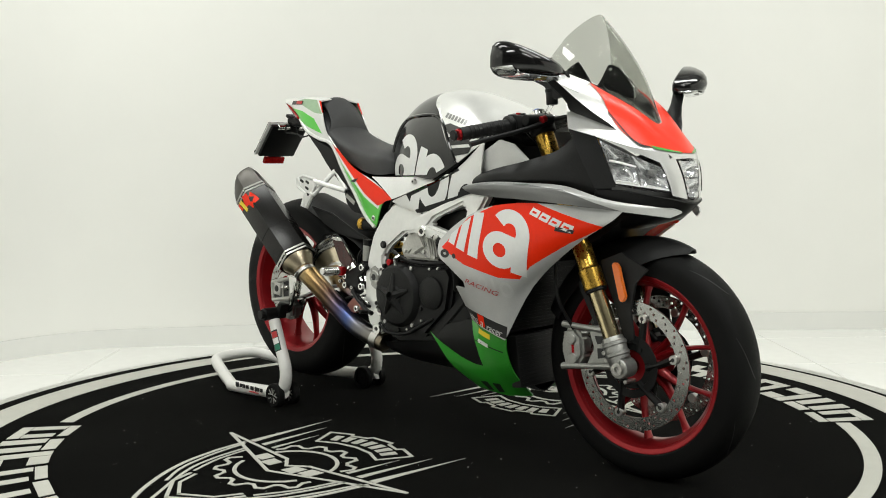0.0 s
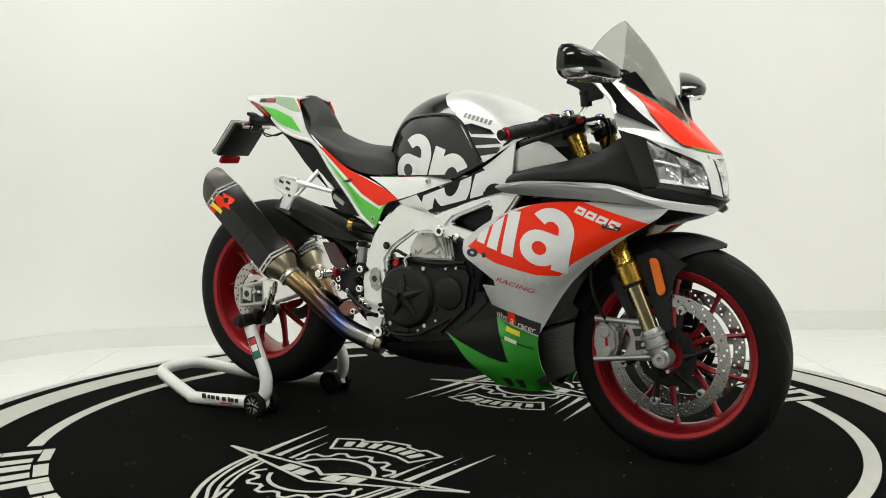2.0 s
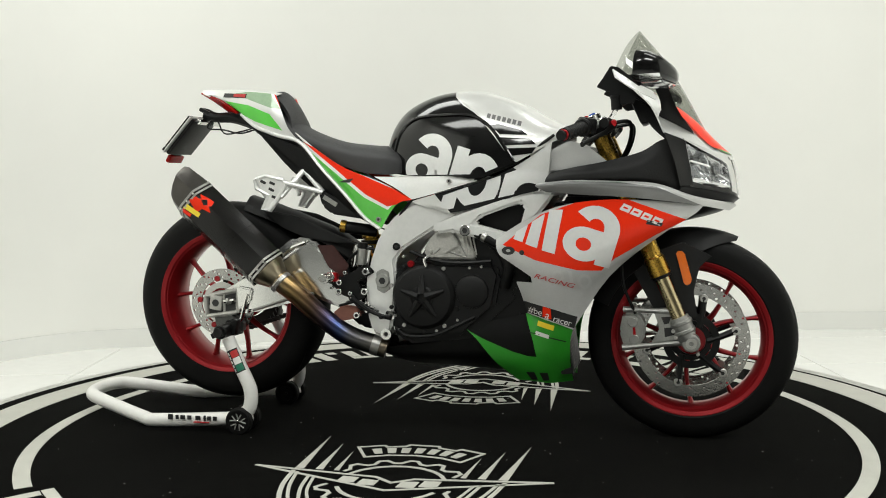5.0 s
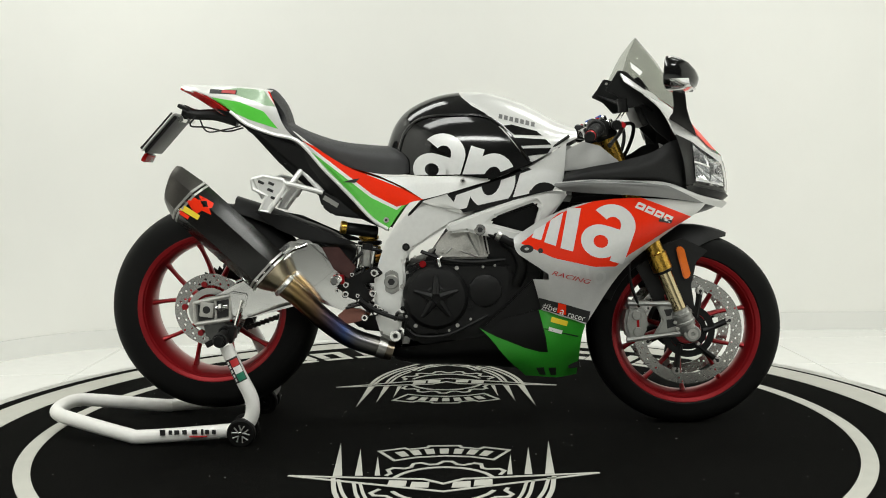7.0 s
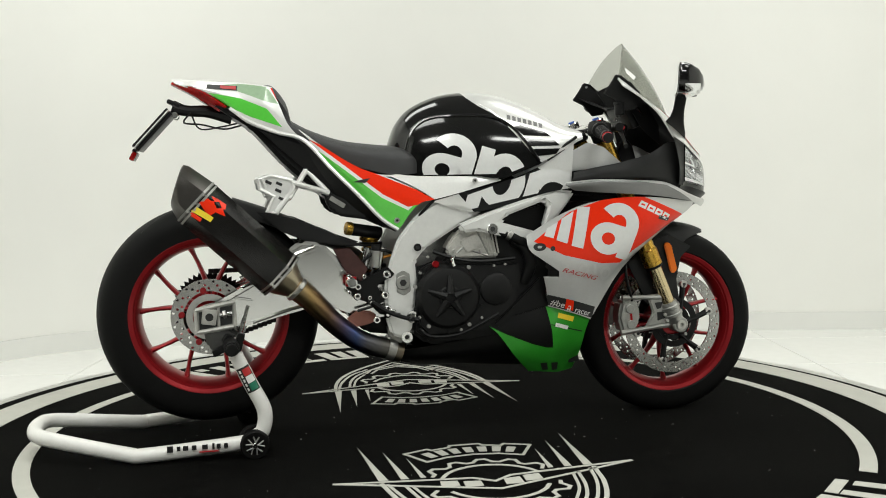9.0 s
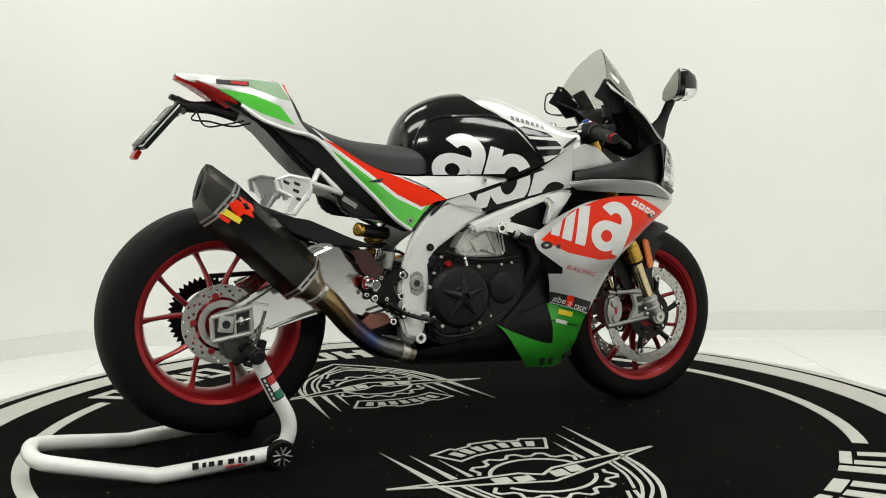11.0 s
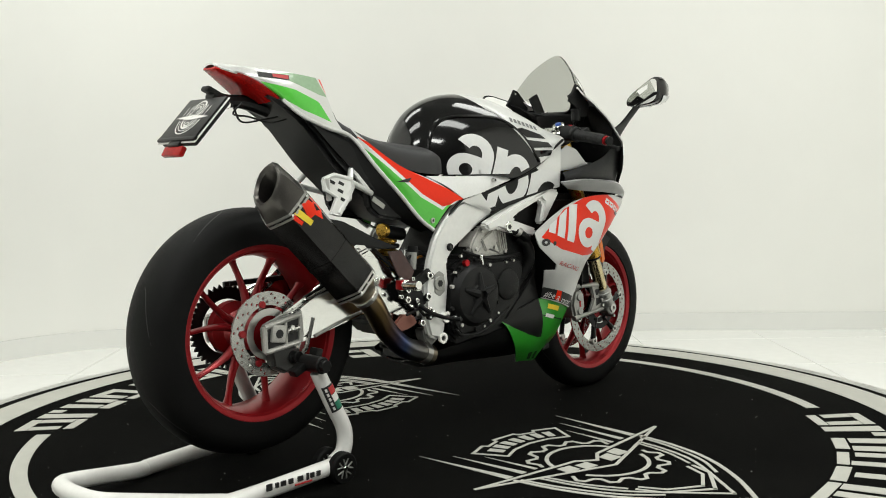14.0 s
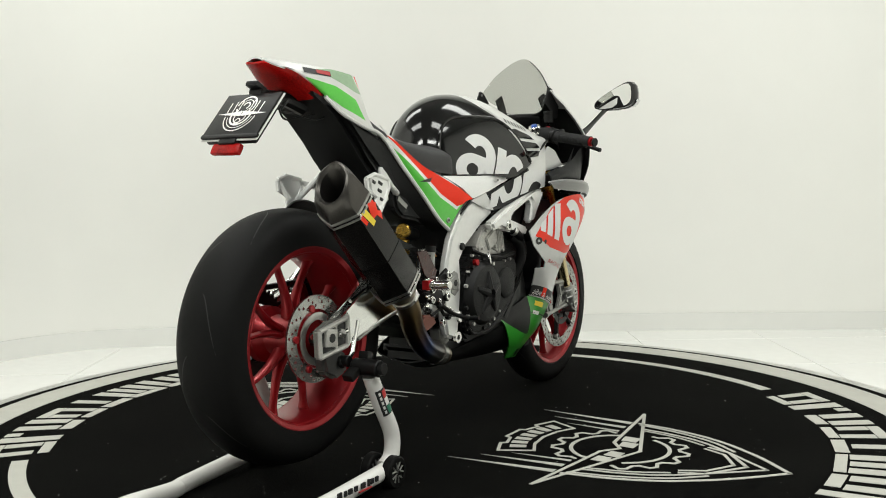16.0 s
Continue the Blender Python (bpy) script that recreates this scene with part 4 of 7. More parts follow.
for f in (list, flip):
    part("brow", on_sheet(face_rows, f([(0.10, 0), (0.20, 0), (0.28, 0), (0.335, 0), (0.395, 0)]), f([(0.115, 0.01), (0.20, 0.08), (0.28, 0.158), (0.335, 0.255), (0.395, 0.36)]), 20, 6, 0.001), LIGHT, face, "silver brow over the headlight")
    part("face_side", on_sheet(face_rows, f([(0, 0), (0.122, 0.02)]), f([(0, 1), (0.128, 0.96)]), 8, 14), MATTE, face, "matte black surround")
    part("lamp_strip", on_sheet(face_rows, f([(0.345, 0.28), (0.42, 0.08)]), f([(0.370, 0.94), (0.450, 0.95)]), 8, 14, 0.0005), LIGHT, face)
    part("lamp_sill", on_sheet(face_rows, f([(0.12, 0.905), (0.20, 0.925), (0.28, 0.925), (0.368, 0.865)]), f([(0.12, 0.97), (0.20, 0.975), (0.28, 0.965), (0.375, 0.95)]), 16, 3, 0.0), GLOSS, face)
    bowl = part("headlight", on_sheet(face_rows, f(lens_top), f(lens_low), 20, 10, -0.042), GREYP, bike, "clear headlight with faceted reflectors")
    def spot(a, b, lift):
        """A point inside the lamp by shares of its length and height."""
        t = Vector((lens_top[0][0] + (lens_top[-1][0] - lens_top[0][0]) * a, lens_top[0][1] + (lens_top[-1][1] - lens_top[0][1]) * a, 0))
        l = Vector((lens_low[0][0] + (lens_low[-1][0] - lens_low[0][0]) * a, lens_low[0][1] + (lens_low[-1][1] - lens_low[0][1]) * a, 0))
        w = t.lerp(l, b)
        u = w.x if f is list else 1 - w.x
        e = on_sheet(face_rows, [(u - 0.004, w.y - 0.008), (u + 0.004, w.y - 0.008)], [(u - 0.004, w.y + 0.008), (u + 0.004, w.y + 0.008)], 1, 1, lift)
        c = sum((v.co for v in e.verts), Vector()) / 4
        e.free()
        return c
    for a0, a1, b0, b1, deep in ((0.02, 0.46, 0.05, 0.93, 0.034), (0.50, 0.97, 0.06, 0.92, 0.028)):
        bm = bmesh.new()
        n, m = 14, 12
        vs = [[bm.verts.new(spot(a0 + (a1 - a0) * i / n, b0 + (b1 - b0) * k / m, -0.001 - deep * (math.sin(math.pi * i / n) * math.sin(math.pi * k / m)) ** 0.7)) for k in range(m + 1)] for i in range(n + 1)]
        for i in range(n):
            for k in range(m):
                bm.faces.new((vs[i][k], vs[i + 1][k], vs[i + 1][k + 1], vs[i][k + 1]))
        part("reflector_bowl", bm, CHROME, bowl, "bright curved reflector")
        c = spot((a0 + a1) / 2, (b0 + b1) / 2, -deep * 0.9)
        d = Vector((0.85, c.y * 2.0, 0.1)).normalized()
        part("bulb_shade", cyl(c, c + d * 0.014, 0.010, 0.007, 16), GREYP, bowl)
    part("light_bar", tube([spot(0.05 + 0.11 * k, 0.50 - 0.02 * k, -0.004) for k in range(5)], 0.0028, 8), WHITE, bowl, "white light guide")
    for a0, a1, b0, b1, mt, nm in ((0.468, 0.492, 0.06, 0.95, GREYP, "lamp_divider"), (0.0, 0.012, 0.02, 0.98, BLACK, "lamp_bezel"), (0.98, 1.0, 0.05, 0.97, BLACK, "lamp_bezel"), (0.03, 0.97, 0.90, 0.985, WHITE, "light_strip")):
        bm = bmesh.new()
        vs = [[bm.verts.new(spot(a0 + (a1 - a0) * i / 8, b, -0.002)) for b in (b0, (b0 + b1) / 2, b1)] for i in range(9)]
        for i in range(8):
            for j in range(2):
                bm.faces.new((vs[i][j], vs[i + 1][j], vs[i + 1][j + 1], vs[i][j + 1]))
        part(nm, bm, mt, bowl)
    lens = part("lens", on_sheet(face_rows, f(lens_top), f(lens_low), 20, 10, 0.003), CLEAR, bowl, "clear headlight lens")
    thicken(lens, 0.003)
    lens.visible_shadow = False

mid_top, mid_low = [(0.425, 0.13), (0.5, 0.10), (0.575, 0.13)], [(0.455, 0.93), (0.5, 0.95), (0.545, 0.93)]
bowl = part("middle_lamp", on_sheet(face_rows, mid_top, mid_low, 12, 12, -0.028), GREYP, bike, "clear narrow middle headlight")
for v0, v1, deep in ((0.16, 0.52, 0.022), (0.55, 0.90, 0.018)):
    bm = bmesh.new()
    vs = []
    for i in range(11):
        line = []
        for k in range(11):
            v = v0 + (v1 - v0) * k / 10
            u = 0.5 + (0.064 - 0.022 * (v - 0.15)) * (i / 5 - 1)
            e = on_sheet(face_rows, [(u - 0.003, v - 0.004), (u + 0.003, v - 0.004)], [(u - 0.003, v + 0.004), (u + 0.003, v + 0.004)], 1, 1, -0.001 - deep * math.sin(math.pi * i / 10) * math.sin(math.pi * k / 10))
            line.append(bm.verts.new(sum((w.co for w in e.verts), Vector()) / 4))
            e.free()
        vs.append(line)
    for i in range(10):
        for k in range(10):
            bm.faces.new((vs[i][k], vs[i + 1][k], vs[i + 1][k + 1], vs[i][k + 1]))
    part("reflector_bowl", bm, CHROME, bowl, "bright curved reflector")
lens = part("lens", on_sheet(face_rows, mid_top, mid_low, 12, 12, 0.003), CLEAR, bowl, "clear headlight lens")
thicken(lens, 0.003)
lens.visible_shadow = False

screen_rows = both_ways([
    [(0.530, -0.132, 1.045), (0.560, -0.080, 1.115), (0.592, 0, 1.163)],
    [(0.578, -0.125, 1.018), (0.624, -0.080, 1.062), (0.658, 0, 1.083)],
    [(0.632, -0.092, 0.987), (0.688, -0.058, 0.996), (0.710, 0, 0.998)],
    [(0.738, -0.026, 0.908), (0.760, -0.014, 0.893), (0.772, 0, 0.882)],
])
screen = part("windscreen", grid_patch(screen_rows, 0, 1, 0, 1, 32, 24), SMOKE, bike, "tinted clear double-bubble windscreen")
thicken(screen, 0.003)
screen.visible_shadow = False
leaf("brand_mark", laid_on(flat_poly([(0.54, -0.1, 1.079), (0.554, -0.1, 1.082), (0.594, -0.1, 1.051), (0.584, -0.1, 1.039)]), BVHTree.FromBMesh(grid_patch(screen_rows, 0, 1, 0, 1, 20, 14)), -1, 0.003), WHITE, screen, "plain white mark")
# dash and inner black shield under the screen
shield = both_ways([
    [(0.500, -0.130, 1.005), (0.555, -0.080, 0.975), (0.590, 0, 0.965)],
    [(0.560, -0.120, 0.985), (0.612, -0.070, 0.955), (0.640, 0, 0.945)],
    [(0.600, -0.115, 0.960), (0.645, -0.070, 0.930), (0.670, 0, 0.915)],
])
thicken(part("inner_shield", grid_patch(shield, 0, 1, 0, 1, 24, 12), BLACK, bike, "black inner shield of the cockpit"), 0.004)
part("dashboard", box((0.60, 0, 0.935), (0.035, 0.15, 0.075), 0.01, (0, -25, 0)), BLACK, bike, "black dashboard unit")
for sy in (-1, 1):
    wing = part("screen_wing", prism([(0.480, 0.998), (0.498, 1.022), (0.518, 1.054), (0.540, 1.050), (0.598, 1.002), (0.585, 0.952), (0.548, 0.946), (0.515, 0.982)], sy * 0.130, sy * 0.136, 0.002), BLACK, bike, "black wing panel beside the windscreen")
    part("wing_bolt", cyl((0.527, sy * 0.128, 1.040), (0.527, sy * 0.139, 1.040), 0.004, seg=10), STEEL, wing)


def mirror(sy):
    """Rear-view mirror with its arm, shell, glass and clear indicator lens."""
    base, neck = Vector((0.694, sy * 0.170, 0.889)), Vector((0.658 if sy < 0 else 0.665, sy * (0.278 if sy < 0 else 0.245), 0.975))
    bm, loops = bmesh.new(), []
    for q, along, wide in ((-0.04, 1.15, 0.008), (0.10, 1.0, 0.014), (0.30, 0.66, 0.014), (0.60, 0.44, 0.013), (1.0, 0.40, 0.014)):
        m = base.lerp(neck, q)
        la = Vector((0.040, -sy * 0.026, -0.020)) * along
        sh = Vector((0.35, sy * 0.72, 0.35)).normalized().cross(la.normalized()).cross(la.normalized()).normalized() * wide
        loops.append([bm.verts.new(m + la * math.cos(math.tau * i / 16) + sh * math.sin(math.tau * i / 16)) for i in range(16)])
    for r1, r2 in zip(loops, loops[1:]):
        for i in range(16):
            bm.faces.new((r1[i], r1[(i + 1) % 16], r2[(i + 1) % 16], r2[i]))
    bm.faces.new(loops[0])
    bm.faces.new(loops[-1])
    arm = part("mirror", bm, BLACK, bike, "black rear-view mirror on a wedge-shaped stalk")
    c = Vector((0.642, -0.332, 1.012)) if sy < 0 else Vector((0.660, 0.292, 1.003))
    out = Vector((-0.37, sy * 0.92, 0.10)).normalized()
    fwd = Vector((0.93, sy * 0.37, -0.05)).normalized()
    up = out.cross(fwd) * (1 if sy < 0 else -1)
    up = up if up.z > 0 else -up
    def ring(k, d, bm):
        pts = []
        for i in range(20):
            a = math.tau * i / 20
            u = math.copysign(abs(math.cos(a)) ** 0.6, math.cos(a)) * 0.092 * k
            v = math.copysign(abs(math.sin(a)) ** 0.6, math.sin(a)) * 0.045 * k * (0.74 + 0.36 * u / 0.092) + 0.10 * (u - 0.03)
            pts.append(bm.verts.new(c + out * u + up * v + fwd * (d - 0.10 * abs(u) * (1 if d > 0 else 0))))
        return pts
    bm = bmesh.new()
    rings = [ring(k, d, bm) for k, d in ((0.93, -0.022), (1.0, -0.02), (1.0, -0.004), (0.93, 0.018), (0.75, 0.038), (0.45, 0.05), (0.1, 0.054))]
    for a, b in zip(rings, rings[1:]):
        for i in range(20):
            bm.faces.new((a[i], a[(i + 1) % 20], b[(i + 1) % 20], b[i]))
    bm.faces.new(rings[-1])
    bm.faces.new(rings[0][::-1])
    part("mirror_shell", bm, GLOSS, arm, "gloss black mirror shell")
    bm = bmesh.new()
    g = ring(0.90, -0.0232, bm)
    bm.faces.new(g)
    part("mirror_glass", bm, MIRROR, arm, "mirror glass")
    bm = bmesh.new()
    strips = []
    for k, d in ((1.012, 0.004), (0.975, 0.016), (0.87, 0.031), (0.70, 0.044)):
        r = ring(k, d, bm)
        strips.append([r[i % 20] for i in range(11, 20)])
        bmesh.ops.delete(bm, geom=[v for v in r if v not in strips[-1]], context="VERTS")
    for a, b in zip(strips, strips[1:]):
        for i in range(8):
            bm.faces.new((a[i], a[i + 1], b[i + 1], b[i]))
    ob = part("indicator_lens", bm, CHROME, arm, "clear indicator lens in the mirror")
    thicken(ob, 0.002, 1)
    for k in range(4):
        q = c + out * (-0.035 + 0.026 * k) - up * 0.024 + fwd * 0.031
        part("indicator_lamp", box(q, (0.010, 0.014, 0.016), 0.002), WHITE if k % 2 else GREYP, arm)


mirror(-1)
mirror(1)

# ---------------------------------------------------------------- fork, front brake, fender, handlebars
LOW, HIGH = Vector((0.722, 0, 0.318)), Vector((0.470, 0, 0.915))


def along(s, y):
    p = LOW.lerp(HIGH, s)
    return Vector((p.x, y, p.z))


for sy in (-1, 1):
    y = sy * 0.105
    leg = part("fork_leg", tube([along(0.265, y), along(0.27, y), along(0.345, y), along(0.35, y), along(0.36, y), along(0.98, y)], [0.024, 0.029, 0.029, 0.0265, 0.025, 0.025], 24), GOLD, bike, "gold anodised upside-down fork leg")
    part("stanchion", cyl(along(0.0, y), along(0.27, y), 0.0215, seg=24), STANCH, leg, "polished slider tube")
    part("dust_seal", cyl(along(0.255, y), along(0.272, y), 0.027, seg=24), BLACK, leg)
    part("cap", cyl(along(0.985, y), along(1.012, y), 0.021, seg=20), POLISH, leg)
    part("cap_screw", cyl(along(1.01, y), along(1.02, y), 0.010, seg=12), BLUEP, leg)
    for s, r in ((0.052, 0.0315), (0.012, 0.0308)):
        part("clamp_ring", cyl(along(s - 0.012, y), along(s + 0.006, y), r, seg=22), CAST, leg)
    for s in (0.0, 0.03):
        q = along(s, y) + Vector((-0.026, 0, -0.012))
        part("clamp_bolt", cyl(q - Vector((0, 0.016, 0)), q + Vector((0, 0.016, 0)), 0.0055, seg=10), STEEL, leg)
    foot = bmesh.new()
    tube([along(0.075, y), along(0.05, y), along(-0.02, y), (FRONT[0] + 0.004, y, FRONT[2] + 0.012)], [0.026, 0.029, 0.028, 0.026], 18, bm=foot)
    cyl((FRONT[0], sy * 0.080, FRONT[2]), (FRONT[0], sy * 0.128, FRONT[2]), 0.025, seg=22, bm=foot)
    part("fork_foot", foot, CAST, leg, "cast grey fork foot")
    part("axle_nut", lathe([(0.007, sy * 0.1275), (0.015, sy * 0.1275), (0.015, sy * 0.134), (0.007, sy * 0.134)], FRONT, 18, True), STEEL, leg)
    part("pinch_bolt", cyl((FRONT[0] + 0.018, y - sy * 0.02, FRONT[2] - 0.03), (FRONT[0] + 0.018, y + sy * 0.02, FRONT[2] - 0.03), 0.005, seg=10), STEEL, leg)
    for a, b in (((0.687, -0.11, 0.377), (0.552, -0.11, 0.381)), ((0.729, -0.11, 0.294), (0.549, -0.11, 0.272))):
        part("caliper_lug", tube([(a[0], y, a[2]), ((a[0] + b[0]) / 2, y, (a[2] + b[2]) / 2), (b[0], y + sy * 0.0, b[2])], [0.012, 0.007, 0.009], 10, 8), CAST, leg)
    web = part("caliper_web", prism([(0.636, 0.374), (0.690, 0.380), (0.716, 0.334), (0.704, 0.300), (0.628, 0.286), (0.652, 0.330)], y - 0.007, y + 0.007, 0.004), CAST, leg)
    for hole in ([(0.656, 0.362), (0.684, 0.364), (0.676, 0.344), (0.664, 0.342)], [(0.664, 0.332), (0.688, 0.334), (0.696, 0.314), (0.666, 0.306)]):
        part("web_hole", prism(hole, y + sy * 0.0065, y + sy * 0.0078, 0), INK, web)
    cal = part("brake_caliper", prism([(0.551, -0.1, 0.368), (0.585, -0.1, 0.374), (0.609, -0.1, 0.353), (0.614, -0.1, 0.307), (0.592, -0.1, 0.272), (0.554, -0.1, 0.272), (0.541, -0.1, 0.317)], sy * 0.045, sy * 0.105, 0.008), CAST, bike, "grey radial brake caliper")
    for px, pz in (((0.578, -0.1, 0.345)[0], (0.578, -0.1, 0.345)[2]), ((0.582, -0.1, 0.296)[0], (0.582, -0.1, 0.296)[2])):
        part("piston_cap", cyl((px, sy * 0.100, pz), (px, sy * 0.110, pz), 0.014, seg=18), CAST, cal)
    part("brand_bar", prism([(0.578, -0.1, 0.33), (0.585, -0.1, 0.331), (0.587, -0.1, 0.306), (0.58, -0.1, 0.304)], sy * 0.1052, sy * 0.1062, 0), REDA, cal, "plain red mark")
    part("brake_hose", tube([(0.585, y, 0.37), (0.555, sy * 0.13, 0.45), (0.545, sy * 0.13, 0.55), (0.52, sy * 0.11, 0.66)], 0.0045, 8, 16), BLACK, bike)
for nm, s, w in (("lower_yoke", 0.72, 0.022), ("upper_yoke", 0.965, 0.014)):
    p = along(s, 0)
    bm = bmesh.new()
    for sy in (-1, 1):
        q = along(s, sy * 0.105)
        d = (HIGH - LOW).normalized()
        cyl(q - d * w, q + d * w, 0.034, seg=24, bm=bm)
    box((p.x - 0.018, 0, p.z), (0.055, 0.19, w * 1.7), 0.006, (0, -22, 0), bm=bm)
    part(nm, bm, POLISH if nm == "upper_yoke" else BLACK, bike)

fd = bmesh.new()
rows = []
for i in range(25):
    a = radians(66 + (158 - 66) * i / 24)
    tip = max(0, 1 - i / 5)
    rows.append([(FRONT[0] + (0.303 + 0.012 * (1 - (s / 5) ** 2) - 0.055 * (abs(s) / 5) ** 3 * (1 - tip)) * math.cos(a), s / 5 * (0.073 - 0.055 * tip ** 1.5), FRONT[2] + (0.303 + 0.012 * (1 - (s / 5) ** 2) - 0.055 * (abs(s) / 5) ** 3 * (1 - tip)) * math.sin(a)) for s in range(-5, 6)])
fender = thicken(part("front_fender", surface(rows, 24, 40), MATTE, bike, "matte black front fender"), 0.004)
for sy in (-1, 1):
    y = sy * 0.080
    part("fender_side", prism([(0.651, -0.08, 0.547), (0.715, -0.08, 0.57), (0.792, -0.08, 0.531), (0.758, -0.08, 0.498), (0.743, -0.08, 0.43), (0.754, -0.08, 0.361), (0.725, -0.08, 0.348), (0.69, -0.08, 0.448), (0.661, -0.08, 0.508)], y - 0.003, y + 0.003, 0.002), MATTE, fender)
    part("fender_stay", prism([(0.579, -0.08, 0.484), (0.644, -0.08, 0.534), (0.661, -0.08, 0.431), (0.668, -0.08, 0.371), (0.644, -0.08, 0.363)], y - 0.003, y + 0.003, 0.002), MATTE, fender)
    part("side_reflector", prism([(0.694, -0.095, 0.541), (0.706, -0.095, 0.547), (0.718, -0.095, 0.54), (0.739, -0.095, 0.462), (0.729, -0.095, 0.449), (0.717, -0.095, 0.452)], sy * 0.088, sy * 0.098, 0.003), ORANGE, fender, "orange side reflector")

for sy in (-1, 1):
    inner, end = Vector((0.470, sy * 0.105, 0.900)), Vector((0.412, sy * 0.332, 0.862))
    bar = part("handlebar", cyl(inner, end, 0.011, seg=16), BLACK, bike, "black clip-on handlebar")
    part("clip", cyl(along(0.91, sy * 0.105), along(0.955, sy * 0.105), 0.033, seg=22), BLACK, bar)
    g = [inner.lerp(end, s) for s in (0.40, 0.42, 0.97, 1.0)]
    part("grip", tube(g, [0.020, 0.017, 0.0165, 0.0175], 20), MATTE, bar, "black ribbed rubber grip")
    for k in range(9):
        q = inner.lerp(end, 0.48 + 0.05 * k)
        part("grip_rib", cyl(q, q + (end - inner).normalized() * 0.004, 0.0180, seg=16), MATTE, bar)
    part("bar_end", tube([end, inner.lerp(end, 1.015), inner.lerp(end, 1.03)], [0.0150, 0.0150, 0.013], 16), REDA, bar, "red anodised bar end")
    part("end_plug", cyl(inner.lerp(end, 1.055), inner.lerp(end, 1.085), 0.014, seg=16), BLACK, bar)
    sw = bmesh.new()
    box(inner.lerp(end, 0.25), (0.05, 0.055, 0.045), 0.01, (0, 8, -15 * sy), bm=sw)
    cyl(inner.lerp(end, 0.34), inner.lerp(end, 0.41), 0.025, seg=18, bm=sw)
    part("switch_block", sw, BLACK, bar)
    for dx, dz, mm in ((0.0, 0.024, REDA), (0.014, 0.022, BLACK), (-0.014, 0.022, BLACK)):
        q = inner.lerp(end, 0.25) + Vector((dx, 0, dz))
        part("switch_button", box(q, (0.010, 0.012, 0.008), 0.002), mm, bar)
    lv = tube([inner + Vector((0.06, sy * 0.03, -0.008)), inner.lerp(end, 0.45) + Vector((0.065, 0, -0.012)), inner.lerp(end, 0.8) + Vector((0.058, 0, -0.018)), inner.lerp(end, 1.06) + Vector((0.052, 0, -0.024))], [0.009, 0.0065, 0.006, 0.007], 10, 14, flat=0.8)
    lever = part("lever", lv, BLACK, bar, "black adjustable hand lever")
    part("lever_adjuster", cyl(inner + Vector((0.058, sy * 0.04, 0.0)), inner + Vector((0.058, sy * 0.055, -0.004)), 0.009, seg=14), REDA, lever)
    mc = bmesh.new()
    cyl(inner + Vector((0.045, sy * 0.0, 0.0)), inner + Vector((0.035, sy * 0.09, -0.004)), 0.014, seg=16, bm=mc)
    part("master_cylinder", mc, CAST if sy > 0 else BLACK, bar)
    if sy < 0:
        part("fluid_pot", cyl((0.535, -0.125, 0.935), (0.533, -0.125, 0.968), 0.015, seg=20), BLACK, bar, "black brake fluid pot")
        part("pot_cap", cyl((0.533, -0.125, 0.966), (0.532, -0.125, 0.975), 0.0165, seg=20), BLACK, bar)
        part("pot_hose", tube([(0.535, -0.125, 0.938), (0.520, -0.128, 0.915), (0.512, -0.125, 0.905)], 0.006, 8, 8), CLEAR, bar)
    part("hose", tube([inner + Vector((0.05, 0, 0)), Vector((0.57, sy * 0.09, 0.90)), Vector((0.56, sy * 0.05, 0.83)), Vector((0.50, sy * 0.05, 0.74))], 0.0055, 8, 16), BLACK, bar)

# ---------------------------------------------------------------- frame, engine, radiator
def both_sides(name, outline, y0, y1, mat, label="", bevel=0.006, parent=None):
    obs = []
    for sy in (-1, 1):
        b = prism(outline, sy * y0, sy * y1, bevel)
        obs.append(part(name, b, mat, parent or bike, label))
    return obs


both_sides("frame_spar", [(0.371, -0.19, 0.711), (0.358, -0.19, 0.689), (0.296, -0.19, 0.612), (0.27, -0.19, 0.606), (0.29, -0.19, 0.674), (0.277, -0.19, 0.685), (0.163, -0.19, 0.644), (0.144, -0.19, 0.626), (0.26, -0.19, 0.594), (0.236, -0.19, 0.568), (0.114, -0.19, 0.593), (0.082, -0.19, 0.603), (0.034, -0.19, 0.597), (0.018, -0.19, 0.62), (0.099, -0.19, 0.651), (0.204, -0.19, 0.686), (0.31, -0.19, 0.717)], 0.158, 0.190, ALU, "cast aluminium frame spar", 0.008)
both_sides("frame_plate", [(-0.107, -0.17, 0.637), (-0.058, -0.17, 0.678), (-0.016, -0.17, 0.694), (0.036, -0.17, 0.677), (0.104, -0.17, 0.65), (0.035, -0.17, 0.619), (-0.017, -0.17, 0.587), (-0.072, -0.17, 0.552), (-0.1, -0.17, 0.517), (-0.094, -0.17, 0.455), (-0.106, -0.17, 0.356), (-0.113, -0.17, 0.315), (-0.133, -0.17, 0.294), (-0.172, -0.17, 0.308), (-0.187, -0.17, 0.358), (-0.189, -0.17, 0.456), (-0.169, -0.17, 0.529), (-0.147, -0.17, 0.586)], 0.125, 0.152, ALU, "cast aluminium pivot plate of the frame", 0.008)
part("frame_inner", prism([(0.021, -0.1, 0.62), (0.356, -0.1, 0.699), (0.271, -0.1, 0.575), (0.121, -0.1, 0.577)], -0.145, 0.145, 0.01), BLACK, bike, "black engine bay behind the frame")
